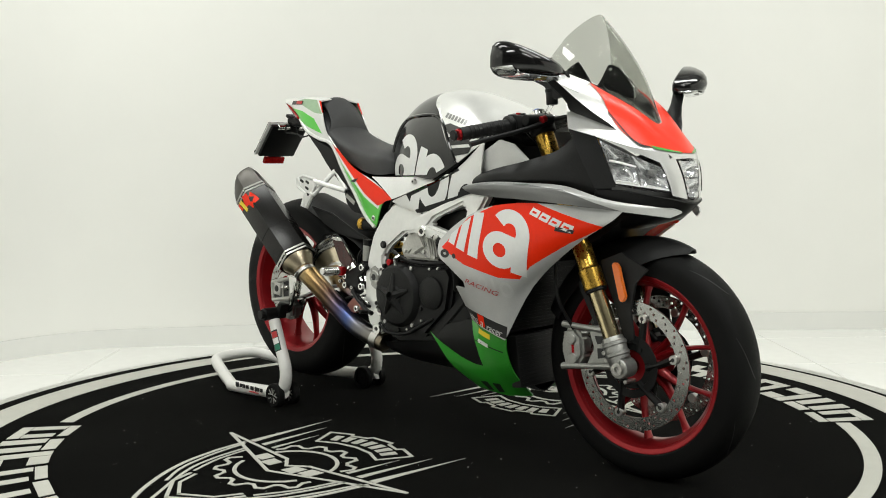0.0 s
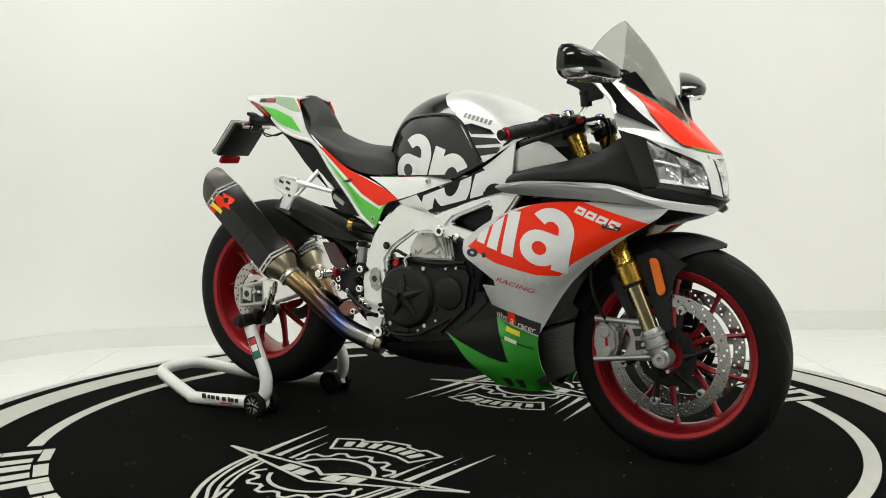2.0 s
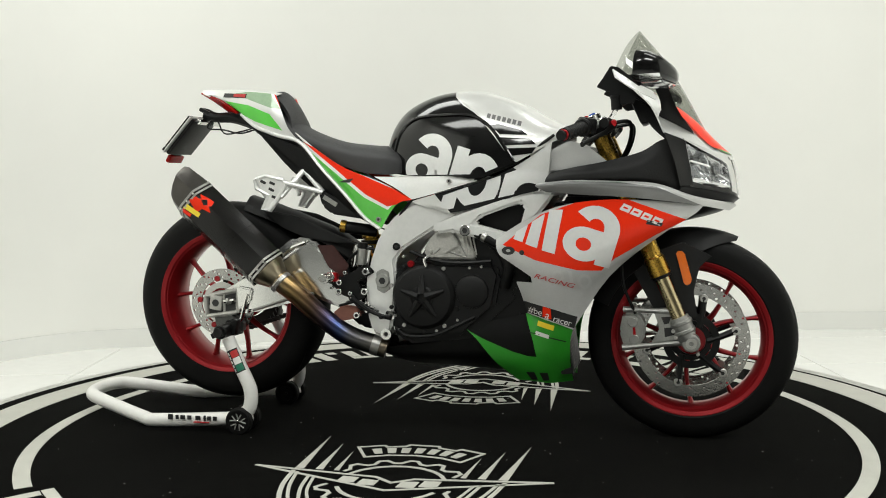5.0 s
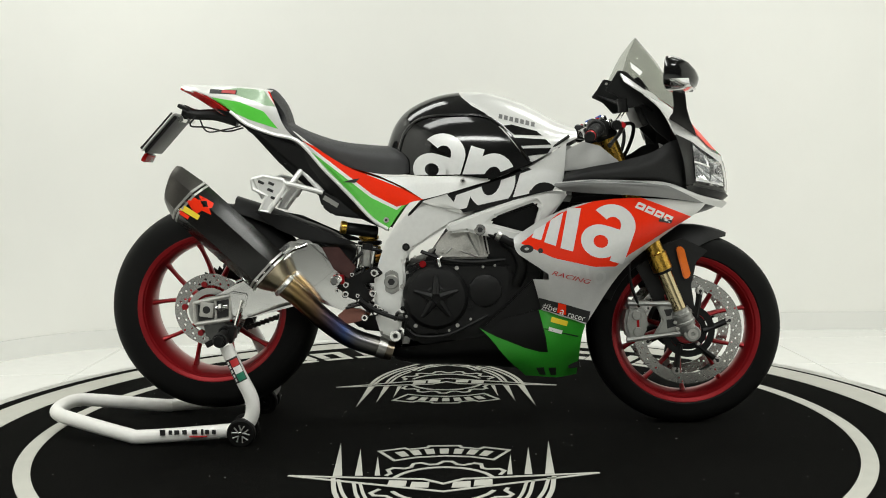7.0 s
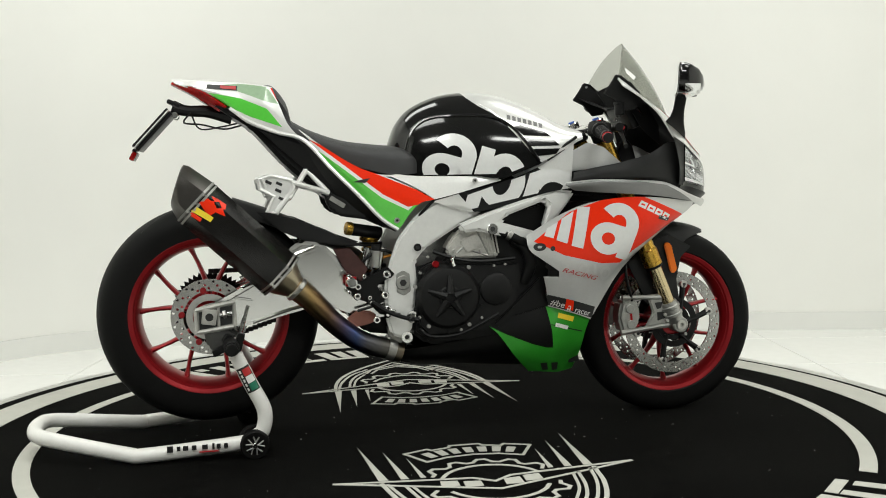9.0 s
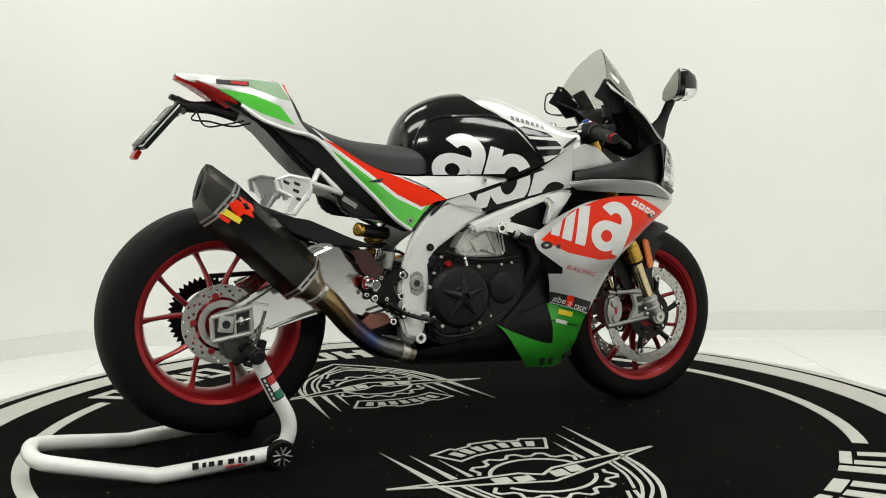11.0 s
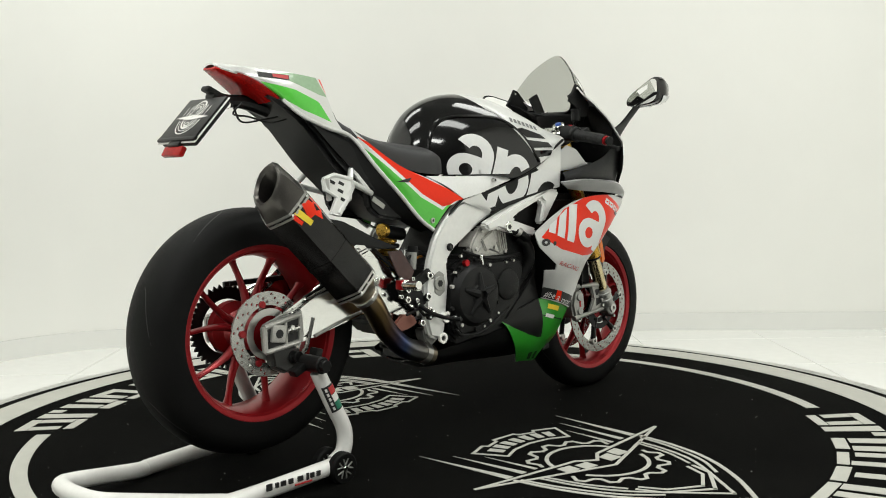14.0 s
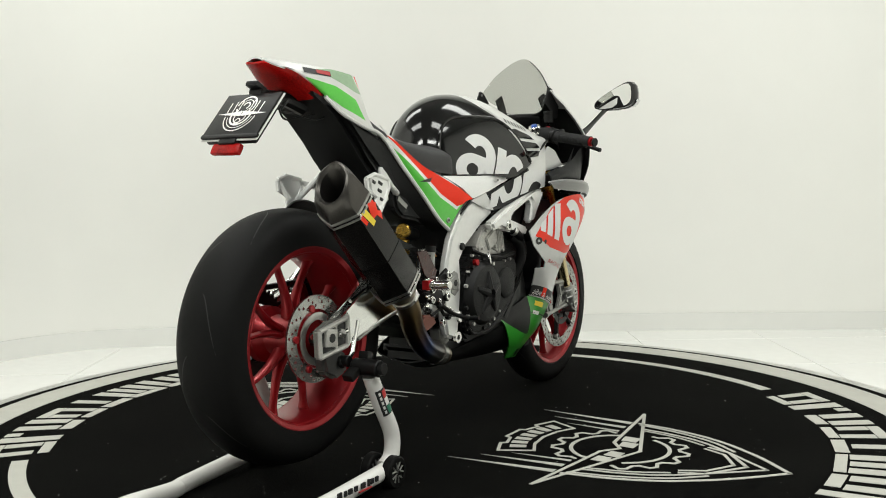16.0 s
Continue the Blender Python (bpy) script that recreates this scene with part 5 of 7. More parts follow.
mid = side_panel("mid_panel", [
    [(-0.048, -0.158, 0.688), (0.036, -0.168, 0.711), (0.15, -0.174, 0.74), (0.262, -0.186, 0.784), (0.364, -0.196, 0.849)],
    [(-0.005, -0.16, 0.674), (0.06, -0.17, 0.683), (0.165, -0.178, 0.708), (0.269, -0.19, 0.745), (0.357, -0.2, 0.773)],
    [(0.036, -0.16, 0.661), (0.084, -0.168, 0.657), (0.181, -0.176, 0.678), (0.277, -0.188, 0.706), (0.354, -0.198, 0.721)],
], BLACK, "black and silver cover between tank and frame", [
    ("silver_field", [(0.245, -0.19, 0.79), (0.391, -0.19, 0.884), (0.391, -0.19, 0.7), (0.318, -0.19, 0.701), (0.334, -0.19, 0.733), (0.294, -0.19, 0.754)], LIGHT),
    ("grey_field", [(-0.069, -0.16, 0.698), (0.02, -0.16, 0.716), (0.076, -0.17, 0.651), (0.003, -0.16, 0.661)], LIGHT)], nv=10)
for (pa, pb) in (((-0.128, -0.13, 0.603), (-0.042, -0.165, 0.694)), ((-0.042, -0.165, 0.694), (0.15, -0.175, 0.75)), ((0.15, -0.175, 0.75), (0.261, -0.192, 0.793)), ((0.261, -0.192, 0.793), (0.372, -0.205, 0.868))):
    for sy in (-1, 1):
        part("edge_strip", tube([(pa[0], sy * (-pa[1] - 0.007), pa[2]), (pb[0], sy * (-pb[1] - 0.007), pb[2])], 0.0042, 8), BLACK, bike)

# bolts on frame and covers
for c, r, m in (((-0.093, -0.152, 0.558), 0.011, BLACK), ((-0.137, -0.152, 0.458), 0.021, CAST), ((-0.128, -0.152, 0.301), 0.013, CAST), ((-0.112, -0.152, 0.354), 0.013, CAST), ((0.119, -0.19, 0.607), 0.016, POLISH), ((0.072, -0.176, 0.746), 0.007, STEEL), ((-0.149, -0.14, 0.636), 0.008, STEEL)):
    for sy in (-1, 1):
        y = c[1] * -sy
        b = part("bolt", cyl((c[0], y - sy * 0.004, c[2]), (c[0], y + sy * 0.006, c[2]), r, seg=18), m, bike)
        part("socket", cyl((c[0], y + sy * 0.005, c[2]), (c[0], y + sy * 0.0068, c[2]), r * 0.5, seg=6), INK, b)

eng = part("engine", prism([(-0.104, -0.1, 0.497), (-0.03, -0.1, 0.521), (0.038, -0.1, 0.62), (0.205, -0.1, 0.609), (0.305, -0.1, 0.49), (0.287, -0.1, 0.339), (0.168, -0.1, 0.273), (-0.067, -0.1, 0.274), (-0.114, -0.1, 0.312)], -0.150, 0.150, 0.012), ENGINE, bike, "black V-four engine")
part("engine_side", prism([(-0.094, -0.17, 0.49), (-0.048, -0.17, 0.516), (0.197, -0.17, 0.512), (0.216, -0.17, 0.482), (0.196, -0.17, 0.384), (0.105, -0.17, 0.303), (-0.068, -0.17, 0.296), (-0.103, -0.17, 0.332)], -0.172, -0.13, 0.012), ENGINE, eng)
cx, _, cz = (-0.008, -0.19, 0.415)
part("clutch_cover", lathe([(0.0, -0.196), (0.030, -0.196), (0.034, -0.193), (0.066, -0.192), (0.082, -0.188), (0.092, -0.176), (0.096, -0.165)], (cx, 0, cz), 48), ENGINE, eng, "round black clutch cover with star relief")
for k in range(5):
    a = radians(90 + 72 * k)
    p0, p1 = (cx + 0.012 * math.cos(a), -0.194, cz + 0.012 * math.sin(a)), (cx + 0.066 * math.cos(a), -0.190, cz + 0.066 * math.sin(a))
    part("star_rib", tube([p0, p1], [0.015, 0.006], 8), ENGINE, eng)
for k in range(10):
    a = radians(18 + 36 * k)
    part("cover_bolt", cyl((cx + 0.102 * math.cos(a), -0.168, cz + 0.102 * math.sin(a)), (cx + 0.102 * math.cos(a), -0.178, cz + 0.102 * math.sin(a)), 0.006, seg=10), STEEL if k in (1, 4, 6, 8) else BLACK, eng)
c2 = (0.133, -0.18, 0.432)
part("pump_cover", lathe([(0.0, -0.184), (0.035, -0.183), (0.046, -0.178), (0.05, -0.165)], (c2[0], 0, c2[2]), 36), ENGINE, eng, "round black pump cover")
part("cylinder_head", prism([(-0.012, 0.548), (0.003, 0.577), (0.034, 0.609), (0.108, 0.624), (0.146, 0.522), (0.0, 0.522)], -0.158, -0.10, 0.006), HEADCAST, eng, "bare cast cylinder head")
for pa, pb in (((0.022, -0.15, 0.539), (0.088, -0.15, 0.601)), ((0.045, -0.15, 0.552), (0.113, -0.15, 0.528)), ((0.078, -0.15, 0.607), (0.117, -0.15, 0.531))):
    part("head_rib", tube([(pa[0], -0.157, pa[2]), (pb[0], -0.157, pb[2])], 0.0032, 6), CAST, eng)
part("head_cover", prism([(0.030, 0.572), (0.078, 0.598), (0.098, 0.562), (0.050, 0.536)], -0.166, -0.15, 0.003), HEADCAST, eng)
for k in range(4):
    part("head_fin", tube([(0.100 + 0.011 * k, -0.160, 0.612 - 0.003 * k), (0.118 + 0.009 * k, -0.160, 0.535)], 0.0025, 6), HEADCAST, eng)
for x, z in ((0.012, 0.545), (0.036, 0.598), (0.104, 0.608), (0.092, 0.545), (0.136, 0.532)):
    part("head_bolt", cyl((x, -0.156, z), (x, -0.165, z), 0.0055, seg=10), STEEL, eng)
for x, z in ((-0.067, 0.531), (0.127, 0.500), (0.161, 0.503), (-0.090, 0.486), (-0.086, 0.318), (0.028, 0.318), (0.090, 0.350), (-0.094, 0.423), (-0.094, 0.359)):
    part("case_bolt", cyl((x, -0.166, z), (x, -0.176, z), 0.0042, seg=8), STEEL, eng)
part("breather_hose", tube([(-0.05, -0.160, 0.545), (0.02, -0.172, 0.522), (0.10, -0.176, 0.514), (0.19, -0.172, 0.520)], 0.0055, 8, 16), BLACK, eng)
part("case_rib", tube([(-0.095, -0.172, 0.325), (-0.06, -0.174, 0.302), (0.02, -0.175, 0.305), (0.09, -0.174, 0.335), (0.14, -0.172, 0.36)], 0.005, 8, 20), ENGINE, eng)
part("oil_cap", cyl((-0.045, -0.165, 0.509), (-0.045, -0.178, 0.51), 0.010, seg=16), REDA, eng, "red oil filler cap")
part("coolant_hose", tube([(0.19, -0.16, 0.572), (0.221, -0.175, 0.548), (0.238, -0.17, 0.498), (0.223, -0.15, 0.447)], 0.017, 12, 14), BLACK, bike)
part("coolant_pipe", tube([(0.136, -0.165, 0.601), (0.172, -0.18, 0.588), (0.216, -0.18, 0.564)], 0.014, 12, 10), BLACK, bike)
part("hose_clamp", cyl((0.167, -0.178, 0.593), (0.18, -0.18, 0.585), 0.0165, seg=16), STEEL, bike)
part("clutch_cable", tube([(0.009, -0.18, 0.532), (0, -0.19, 0.523), (0.005, -0.19, 0.504)], 0.005, 8, 8), POLISH, eng)

# belly pan and side louvres
bp = [[(x, s * w, z0 + (1 - abs(s)) ** 0.4 * -dz) for s in (-1, -0.9, -0.6, 0, 0.6, 0.9, 1)] for x, w, z0, dz in ((-0.17, 0.10, 0.25, 0.03), (-0.08, 0.135, 0.265, 0.075), (0.05, 0.15, 0.285, 0.10), (0.2, 0.158, 0.30, 0.125), (0.30, 0.14, 0.27, 0.10), (0.40, 0.07, 0.22, 0.055))]
pan = thicken(part("belly_pan", surface(bp, 24, 24), BLACK, bike, "black belly pan under the engine"), 0.004)
part("inner_cover", prism([(0.114, -0.15, 0.324), (0.273, -0.15, 0.462), (0.297, -0.15, 0.379), (0.316, -0.15, 0.254), (0.197, -0.15, 0.284)], -0.160, -0.10, 0.004), BLACK, bike)
for (xa, za), (xb, zb) in (((0.128, 0.326), (0.248, 0.437)), ((0.190, 0.300), (0.268, 0.375)), ((0.238, 0.280), (0.287, 0.320))):
    part("louvre", prism([(xa, za), (xb, zb), (xb + 0.010, zb - 0.024), (xa + 0.022, za - 0.012)], -0.166, -0.150, 0.003), BLACK, bike)

rad = part("radiator", box((0.405, 0, 0.46), (0.035, 0.30, 0.24), 0.006, (0, 18, 0)), MATTE, bike, "black curved radiator core")
rad2 = part("oil_cooler", box((0.385, 0, 0.26), (0.035, 0.22, 0.14), 0.006, (0, -8, 0)), MATTE, bike, "black oil cooler core")
for r, c, h, tilt, n, wd in ((rad, (0.424, 0, 0.455), 0.23, 18, 24, 0.29), (rad2, (0.404, 0, 0.258), 0.13, -8, 14, 0.21)):
    for k in range(n):
        z = (k / (n - 1) - 0.5) * h
        part("fin", box((c[0] + z * math.sin(radians(tilt)), 0, c[2] + z * math.cos(radians(tilt))), (0.0012, wd, 0.0018), 0), BLACK, r)
# inside of the fairing, closing the nose behind the wheel
part("inner_duct", prism([(0.373, -0.1, 0.698), (0.777, -0.1, 0.688), (0.676, -0.1, 0.61), (0.524, -0.1, 0.537), (0.406, -0.1, 0.522), (0.305, -0.1, 0.574)], -0.12, 0.12, 0.02), BLACK, bike, "black air duct inside the fairing")
both_sides("inner_panel", [(0.333, -0.19, 0.767), (0.355, -0.19, 0.824), (0.41, -0.19, 0.852), (0.459, -0.19, 0.839), (0.517, -0.19, 0.791), (0.431, -0.19, 0.775)], 0.180, 0.186, SILVER, "silver inner fairing panel", 0.002)
part("head_stock", prism([(0.373, -0.1, 0.836), (0.474, -0.1, 0.835), (0.541, -0.1, 0.771), (0.709, -0.1, 0.785), (0.751, -0.1, 0.693), (0.373, -0.1, 0.698)], -0.09, 0.09, 0.02), BLACK, bike)

# ---------------------------------------------------------------- tail
cowl = side_panel("tail_cowl", [
    [(-0.761, -0.028, 1.034), (-0.669, -0.055, 1.031), (-0.583, -0.075, 1.025), (-0.513, -0.082, 1.017), (-0.487, -0.08, 1.012)],
    [(-0.74, -0.045, 1.024), (-0.658, -0.07, 1.008), (-0.582, -0.088, 0.986), (-0.508, -0.094, 0.965), (-0.465, -0.088, 0.955)],
    [(-0.703, -0.056, 1.015), (-0.640, -0.074, 0.988), (-0.574, -0.09, 0.95), (-0.501, -0.096, 0.923), (-0.444, -0.092, 0.907)],
    [(-0.668, -0.062, 1.001), (-0.607, -0.077, 0.961), (-0.551, -0.088, 0.917), (-0.477, -0.095, 0.888), (-0.404, -0.092, 0.863)],
], LIGHT, "silver and green tail cowl", [
    ("green_field", [(-0.663, -0.07, 1), (-0.575, -0.08, 0.983), (-0.504, -0.09, 0.954), (-0.463, -0.09, 0.903), (-0.55, -0.09, 0.932), (-0.609, -0.08, 0.961)], LIME),
    ("pale_green_field", [(-0.625, -0.07, 1.022), (-0.551, -0.07, 1.026), (-0.507, -0.08, 1.022), (-0.471, -0.09, 0.968), (-0.5, -0.09, 0.972), (-0.575, -0.08, 1)], material("pale_green", (0.30, 0.44, 0.28), 0.3, coat=0.4)),
    ("red_corner", [(-0.503, -0.08, 1.032), (-0.481, -0.08, 1.023), (-0.428, -0.09, 0.924), (-0.452, -0.09, 0.929), (-0.468, -0.09, 0.965)], RED),
], nv=14)
top = [[(a[0], y, a[2] + b) for y, b in ((-w, 0), (-w * 0.5, 0.007), (0, 0.009), (w * 0.5, 0.007), (w, 0))] for a, w in (((-0.761, -0.028, 1.034), 0.028), ((-0.669, -0.055, 1.031), 0.055), ((-0.583, -0.075, 1.025), 0.075), ((-0.513, -0.082, 1.017), 0.082), ((-0.487, -0.08, 1.012), 0.08))]
thicken(part("tail_top", surface(top, 20, 20), LIGHT, bike, "silver upper face of the tail"), 0.004)
lens = [[(-0.761, -0.026, 1.033), (-0.702, -0.055, 1.016), (-0.650, -0.070, 0.988), (-0.612, -0.076, 0.962)],
        [(-0.762, -0.018, 1.032), (-0.714, -0.040, 1.008), (-0.663, -0.050, 0.976), (-0.630, -0.056, 0.954)],
        [(-0.763, 0, 1.031), (-0.715, 0, 1.006), (-0.664, 0, 0.975), (-0.630, 0, 0.953)]]
lens += [[(x, -y, z) for x, y, z in row] for row in (lens[1], lens[0])]
thicken(part("tail_light", surface(lens, 16, 16), REDLENS, bike, "red wrap-around tail light"), 0.006)
under = part("undertail", prism([(-0.66, -0.09, 0.971), (-0.566, -0.09, 0.942), (-0.42, -0.09, 0.886), (-0.316, -0.09, 0.796), (-0.226, -0.09, 0.712), (-0.132, -0.09, 0.614), (-0.228, -0.09, 0.639), (-0.359, -0.09, 0.711), (-0.456, -0.09, 0.794), (-0.551, -0.09, 0.901)], -0.090, 0.090, 0.014), BLACK, bike, "black undertail fairing")
both_sides("undertail_side", [(-0.567, -0.09, 0.924), (-0.494, -0.09, 0.89), (-0.408, -0.09, 0.86), (-0.324, -0.09, 0.776), (-0.211, -0.09, 0.657), (-0.293, -0.09, 0.696), (-0.378, -0.09, 0.754), (-0.471, -0.09, 0.834)], 0.084, 0.098, BLACK, "black side cover under the tail", 0.01)
side_panel("undertail_wall", [
    [(-0.404, -0.097, 0.866), (-0.33, -0.111, 0.784), (-0.254, -0.124, 0.706), (-0.193, -0.134, 0.642), (-0.144, -0.139, 0.61)],
    [(-0.43, -0.09, 0.817), (-0.358, -0.09, 0.742), (-0.293, -0.09, 0.68), (-0.22, -0.09, 0.635), (-0.146, -0.09, 0.601)],
], BLACK, "gloss black inner tail cover", nu=16, nv=6)
for sy in (-1, 1):
    part("tail_trim", tube([(x, sy * (y + 0.002), z) for x, y, z in ((-0.604, 0.076, 0.957), (-0.551, 0.089, 0.917), (-0.477, 0.096, 0.888), (-0.404, 0.100, 0.866), (-0.33, 0.114, 0.786), (-0.254, 0.127, 0.708), (-0.193, 0.137, 0.642), (-0.146, 0.141, 0.609))], 0.0058, 8, 36), LIGHT, bike, "silver edge under the tail")
both_sides("module_cover", [(-0.356, -0.08, 0.734), (-0.294, -0.08, 0.708), (-0.195, -0.08, 0.64), (-0.212, -0.08, 0.635), (-0.311, -0.08, 0.65), (-0.341, -0.08, 0.675)], 0.070, 0.10, MATTE, "matte black electronics cover", 0.008)
part("brand_bar", prism([(-0.33, -0.1, 0.709), (-0.289, -0.1, 0.683), (-0.296, -0.1, 0.672), (-0.337, -0.1, 0.697)], -0.102, -0.1005, 0), CAST, bike, "plain grey mark")

# plate carrier
stem = part("plate_carrier", tube([(-0.599, 0, 0.936), (-0.666, 0, 0.952), (-0.725, 0, 0.954), (-0.763, 0, 0.965)], [0.022, 0.018, 0.016, 0.02], 10, 10), BLACK, bike, "black licence plate carrier")
pc = Vector((-0.820, -0.010, 0.903))
plate_b = box(pc, (0.006, 0.166, 0.140), 0.002, (0, 42.6, 0))
plate = part("licence_plate", plate_b, BLACK, stem, "dark plate card with plain white emblem")
part("plate_rim", box(pc + Vector((0.0035, 0, -0.0035)), (0.003, 0.171, 0.145), 0.001, (0, 42.6, 0)), POWDER, stem, "pale plate backing")
part("plate_bracket", box(pc + Vector((0.010, 0, -0.010)), (0.012, 0.150, 0.140), 0.005, (0, 42.6, 0)), BLACK, stem, "black plastic plate bracket")
part("plate_clip", box(pc + Vector((-0.042, 0, -0.047)), (0.008, 0.172, 0.010), 0.002, (0, 42.6, 0)), BLACK, stem)
emb = pose(*pc, 0, 42.6, 0)


def emblem_piece(quads):
    """One flat white shape of the emblem on the plate card."""
    bm = bmesh.new()
    known = {}
    for q in quads:
        bm.faces.new([known.setdefault(tuple(round(v, 6) for v in p), None) or known.update({tuple(round(v, 6) for v in p): bm.verts.new(p)}) or known[tuple(round(v, 6) for v in p)] for p in q])
    bm.transform(emb)
    part("emblem_mark", bm, POWDER, plate, "plain white emblem shape")


for (a, b), r1, r2, a0, a1 in (((0.0, 0.030), 0.024, 0.028, 0, 340), ((0.0, 0.030), 0.016, 0.018, 20, 300), ((0.0, 0.030), 0.007, 0.011, 0, 250), ((0.0, 0.0), 0.044, 0.047, 185, 355), ((0.0, 0.0), 0.036, 0.038, 190, 350), ((0.0, 0.0), 0.026, 0.031, 180, 360), ((0.0, -0.006), 0.015, 0.018, 170, 370), ((0.0, -0.020), 0.006, 0.009, 0, 360)):
    angles = [(radians(a0 + (a1 - a0) * i / 24), radians(a0 + (a1 - a0) * (i + 1) / 24)) for i in range(24)]
    emblem_piece([[(-0.0042, a + r * math.cos(t), b + r * 1.1 * math.sin(t)) for r, t in ((r1, t0), (r2, t0), (r2, t1), (r1, t1))] for t0, t1 in angles])
for k in (-3, -2, -1, 1, 2, 3):
    emblem_piece([[(-0.0043, k * 0.016 + d, e) for d, e in ((-0.0012, 0.0), (0.0012, 0.0), (0.003 * (k > 0), 0.052 - 0.004 * abs(k)), (-0.003 * (k < 0), 0.052 - 0.004 * abs(k)))]])
for s in (-1, 1):
    emblem_piece([[(-0.0044, s * 0.001, 0.012), (-0.0044, s * 0.075, 0.004), (-0.0044, s * 0.001, -0.004)]])
part("plate_lamp", box((-0.760, 0, 0.974), (0.038, 0.036, 0.013), 0.005, (0, 25, 0)), BLACK, stem)
rr = part("rear_reflector", box((-0.871, -0.010, 0.826), (0.014, 0.086, 0.026), 0.005, (0, 30, 0)), REDLENS, stem, "red rear reflector")
part("reflector_stalk", box((-0.865, -0.010, 0.845), (0.012, 0.05, 0.02), 0.003, (0, 40, 0)), BLACK, stem)
for sy in (-1, 1):
    part("stud", cyl((-0.755, sy * 0.02, 0.938), (-0.755, sy * 0.066, 0.938), 0.009, seg=14), POLISH, stem)
    part("wire", tube([(-0.712, -0.06, 0.945), (-0.731, -0.05, 0.918), (-0.683, -0.045, 0.913), (-0.624, -0.05, 0.9), (-0.574, -0.05, 0.91)] if sy < 0 else [(-0.712, -0.02, 0.943), (-0.689, -0.02, 0.902), (-0.63, -0.02, 0.908), (-0.586, -0.03, 0.917)], 0.0025, 6, 16), BLACK, stem)

# passenger hangers
for sy in (-1, 1):
    y = sy * 0.145
    loop = [(-0.534, -0.13, 0.756), (-0.5, -0.13, 0.767), (-0.443, -0.13, 0.755), (-0.439, -0.13, 0.735), (-0.459, -0.13, 0.7), (-0.486, -0.13, 0.664), (-0.512, -0.13, 0.668), (-0.492, -0.13, 0.71), (-0.53, -0.13, 0.73), (-0.534, -0.13, 0.756)]
    hg = part("peg_hanger", tube([(p[0], y, p[2]) for p in loop], 0.0062, 8), ALU, bike, "aluminium passenger peg hanger")
    part("hanger_web", prism(loop[:-1], y - 0.002, y + 0.002, 0), ALU, hg)
    for p, q, r in (((-0.444, -0.145, 0.748), (-0.338, -0.1, 0.717), 0.008), ((-0.453, -0.145, 0.703), (-0.398, -0.09, 0.784), 0.008), ((-0.398, -0.09, 0.784), (-0.338, -0.095, 0.717), 0.008), ((-0.487, -0.145, 0.667), (-0.453, -0.145, 0.711), 0.008)):
        part("hanger_strut", tube([(p[0], sy * -p[1], p[2]), (q[0], sy * -q[1], q[2])], r, 10), ALU, hg)
    for p in ((-0.507, -0.13, 0.749), (-0.478, -0.13, 0.745), (-0.481, -0.13, 0.726), (-0.472, -0.13, 0.703)):
        part("hanger_slot", box((p[0], y + sy * 0.002, p[2]), (0.018, 0.004, 0.008), 0.002, (0, 25, 0)), INK, hg)
    part("hanger_lug", tube([(-0.505, -0.13, 0.704), (-0.515, -0.14, 0.728), (-0.526, -0.15, 0.761)] if sy < 0 else [(p[0], -p[1], p[2]) for p in ((-0.505, -0.13, 0.704), (-0.515, -0.14, 0.728), (-0.526, -0.15, 0.761))], 0.007, 8), ALU, hg)

# ---------------------------------------------------------------- exhaust
def hexring(c, d, w, h, side, up, bm, n=24, sharp=0.84):
    out = []
    for i in range(n):
        a = math.tau * i / n
        f = max(abs(math.cos(a + j * math.pi / 3)) for j in range(6))
        r = 1 - sharp + sharp * 0.93 / f
        out.append(bm.verts.new(c + side * (w * r * math.cos(a)) + (up - ax * d) * (h * r * math.sin(a))))
    return out


E0, E1 = Vector((-0.740, -0.206, 0.738)), Vector((-0.478, -0.192, 0.490))
ax = (E1 - E0).normalized()
eside = Vector((0, -1, 0))
eup = ax.cross(eside).normalized()
eup = eup if eup.z > 0 else -eup


def shell(stations, close_a=False, close_b=False):
    bm = bmesh.new()
    rings = [hexring(E0 + ax * s, o, w, h, eside, eup, bm, sharp=(k[0] if k else 0.84)) for s, w, h, o, *k in stations]
    for a, b in zip(rings, rings[1:]):
        for i in range(24):
            bm.faces.new((a[i], a[(i + 1) % 24], b[(i + 1) % 24], b[i]))
    if close_a:
        bm.faces.new(rings[0][::-1])
    if close_b:
        bm.faces.new(rings[-1])
    return bm


L = (E1 - E0).length
sil = part("silencer", shell([(0.055, 0.060, 0.062, 0), (0.06, 0.062, 0.064, 0), (L - 0.006, 0.062, 0.064, 0), (L, 0.060, 0.062, 0)], False, True), CARBON, bike, "carbon fibre exhaust silencer")
cap = shell([(0.060, 0.0625, 0.0645, 0), (0.035, 0.059, 0.061, 0.12, 0.8), (0.002, 0.053, 0.056, 0.42, 0.6), (-0.010, 0.047, 0.050, 0.47, 0.35), (-0.013, 0.041, 0.044, 0.47, 0.15), (-0.006, 0.034, 0.036, 0.46, 0.0), (0.04, 0.031, 0.033, 0.2, 0.0), (0.12, 0.030, 0.030, 0.0, 0.0)], False, True)
part("end_cap", cap, material("dark_anodised", (0.075, 0.070, 0.064), 0.33, metal=0.85, vary=0.2, scale=60), sil, "black exhaust outlet cap")
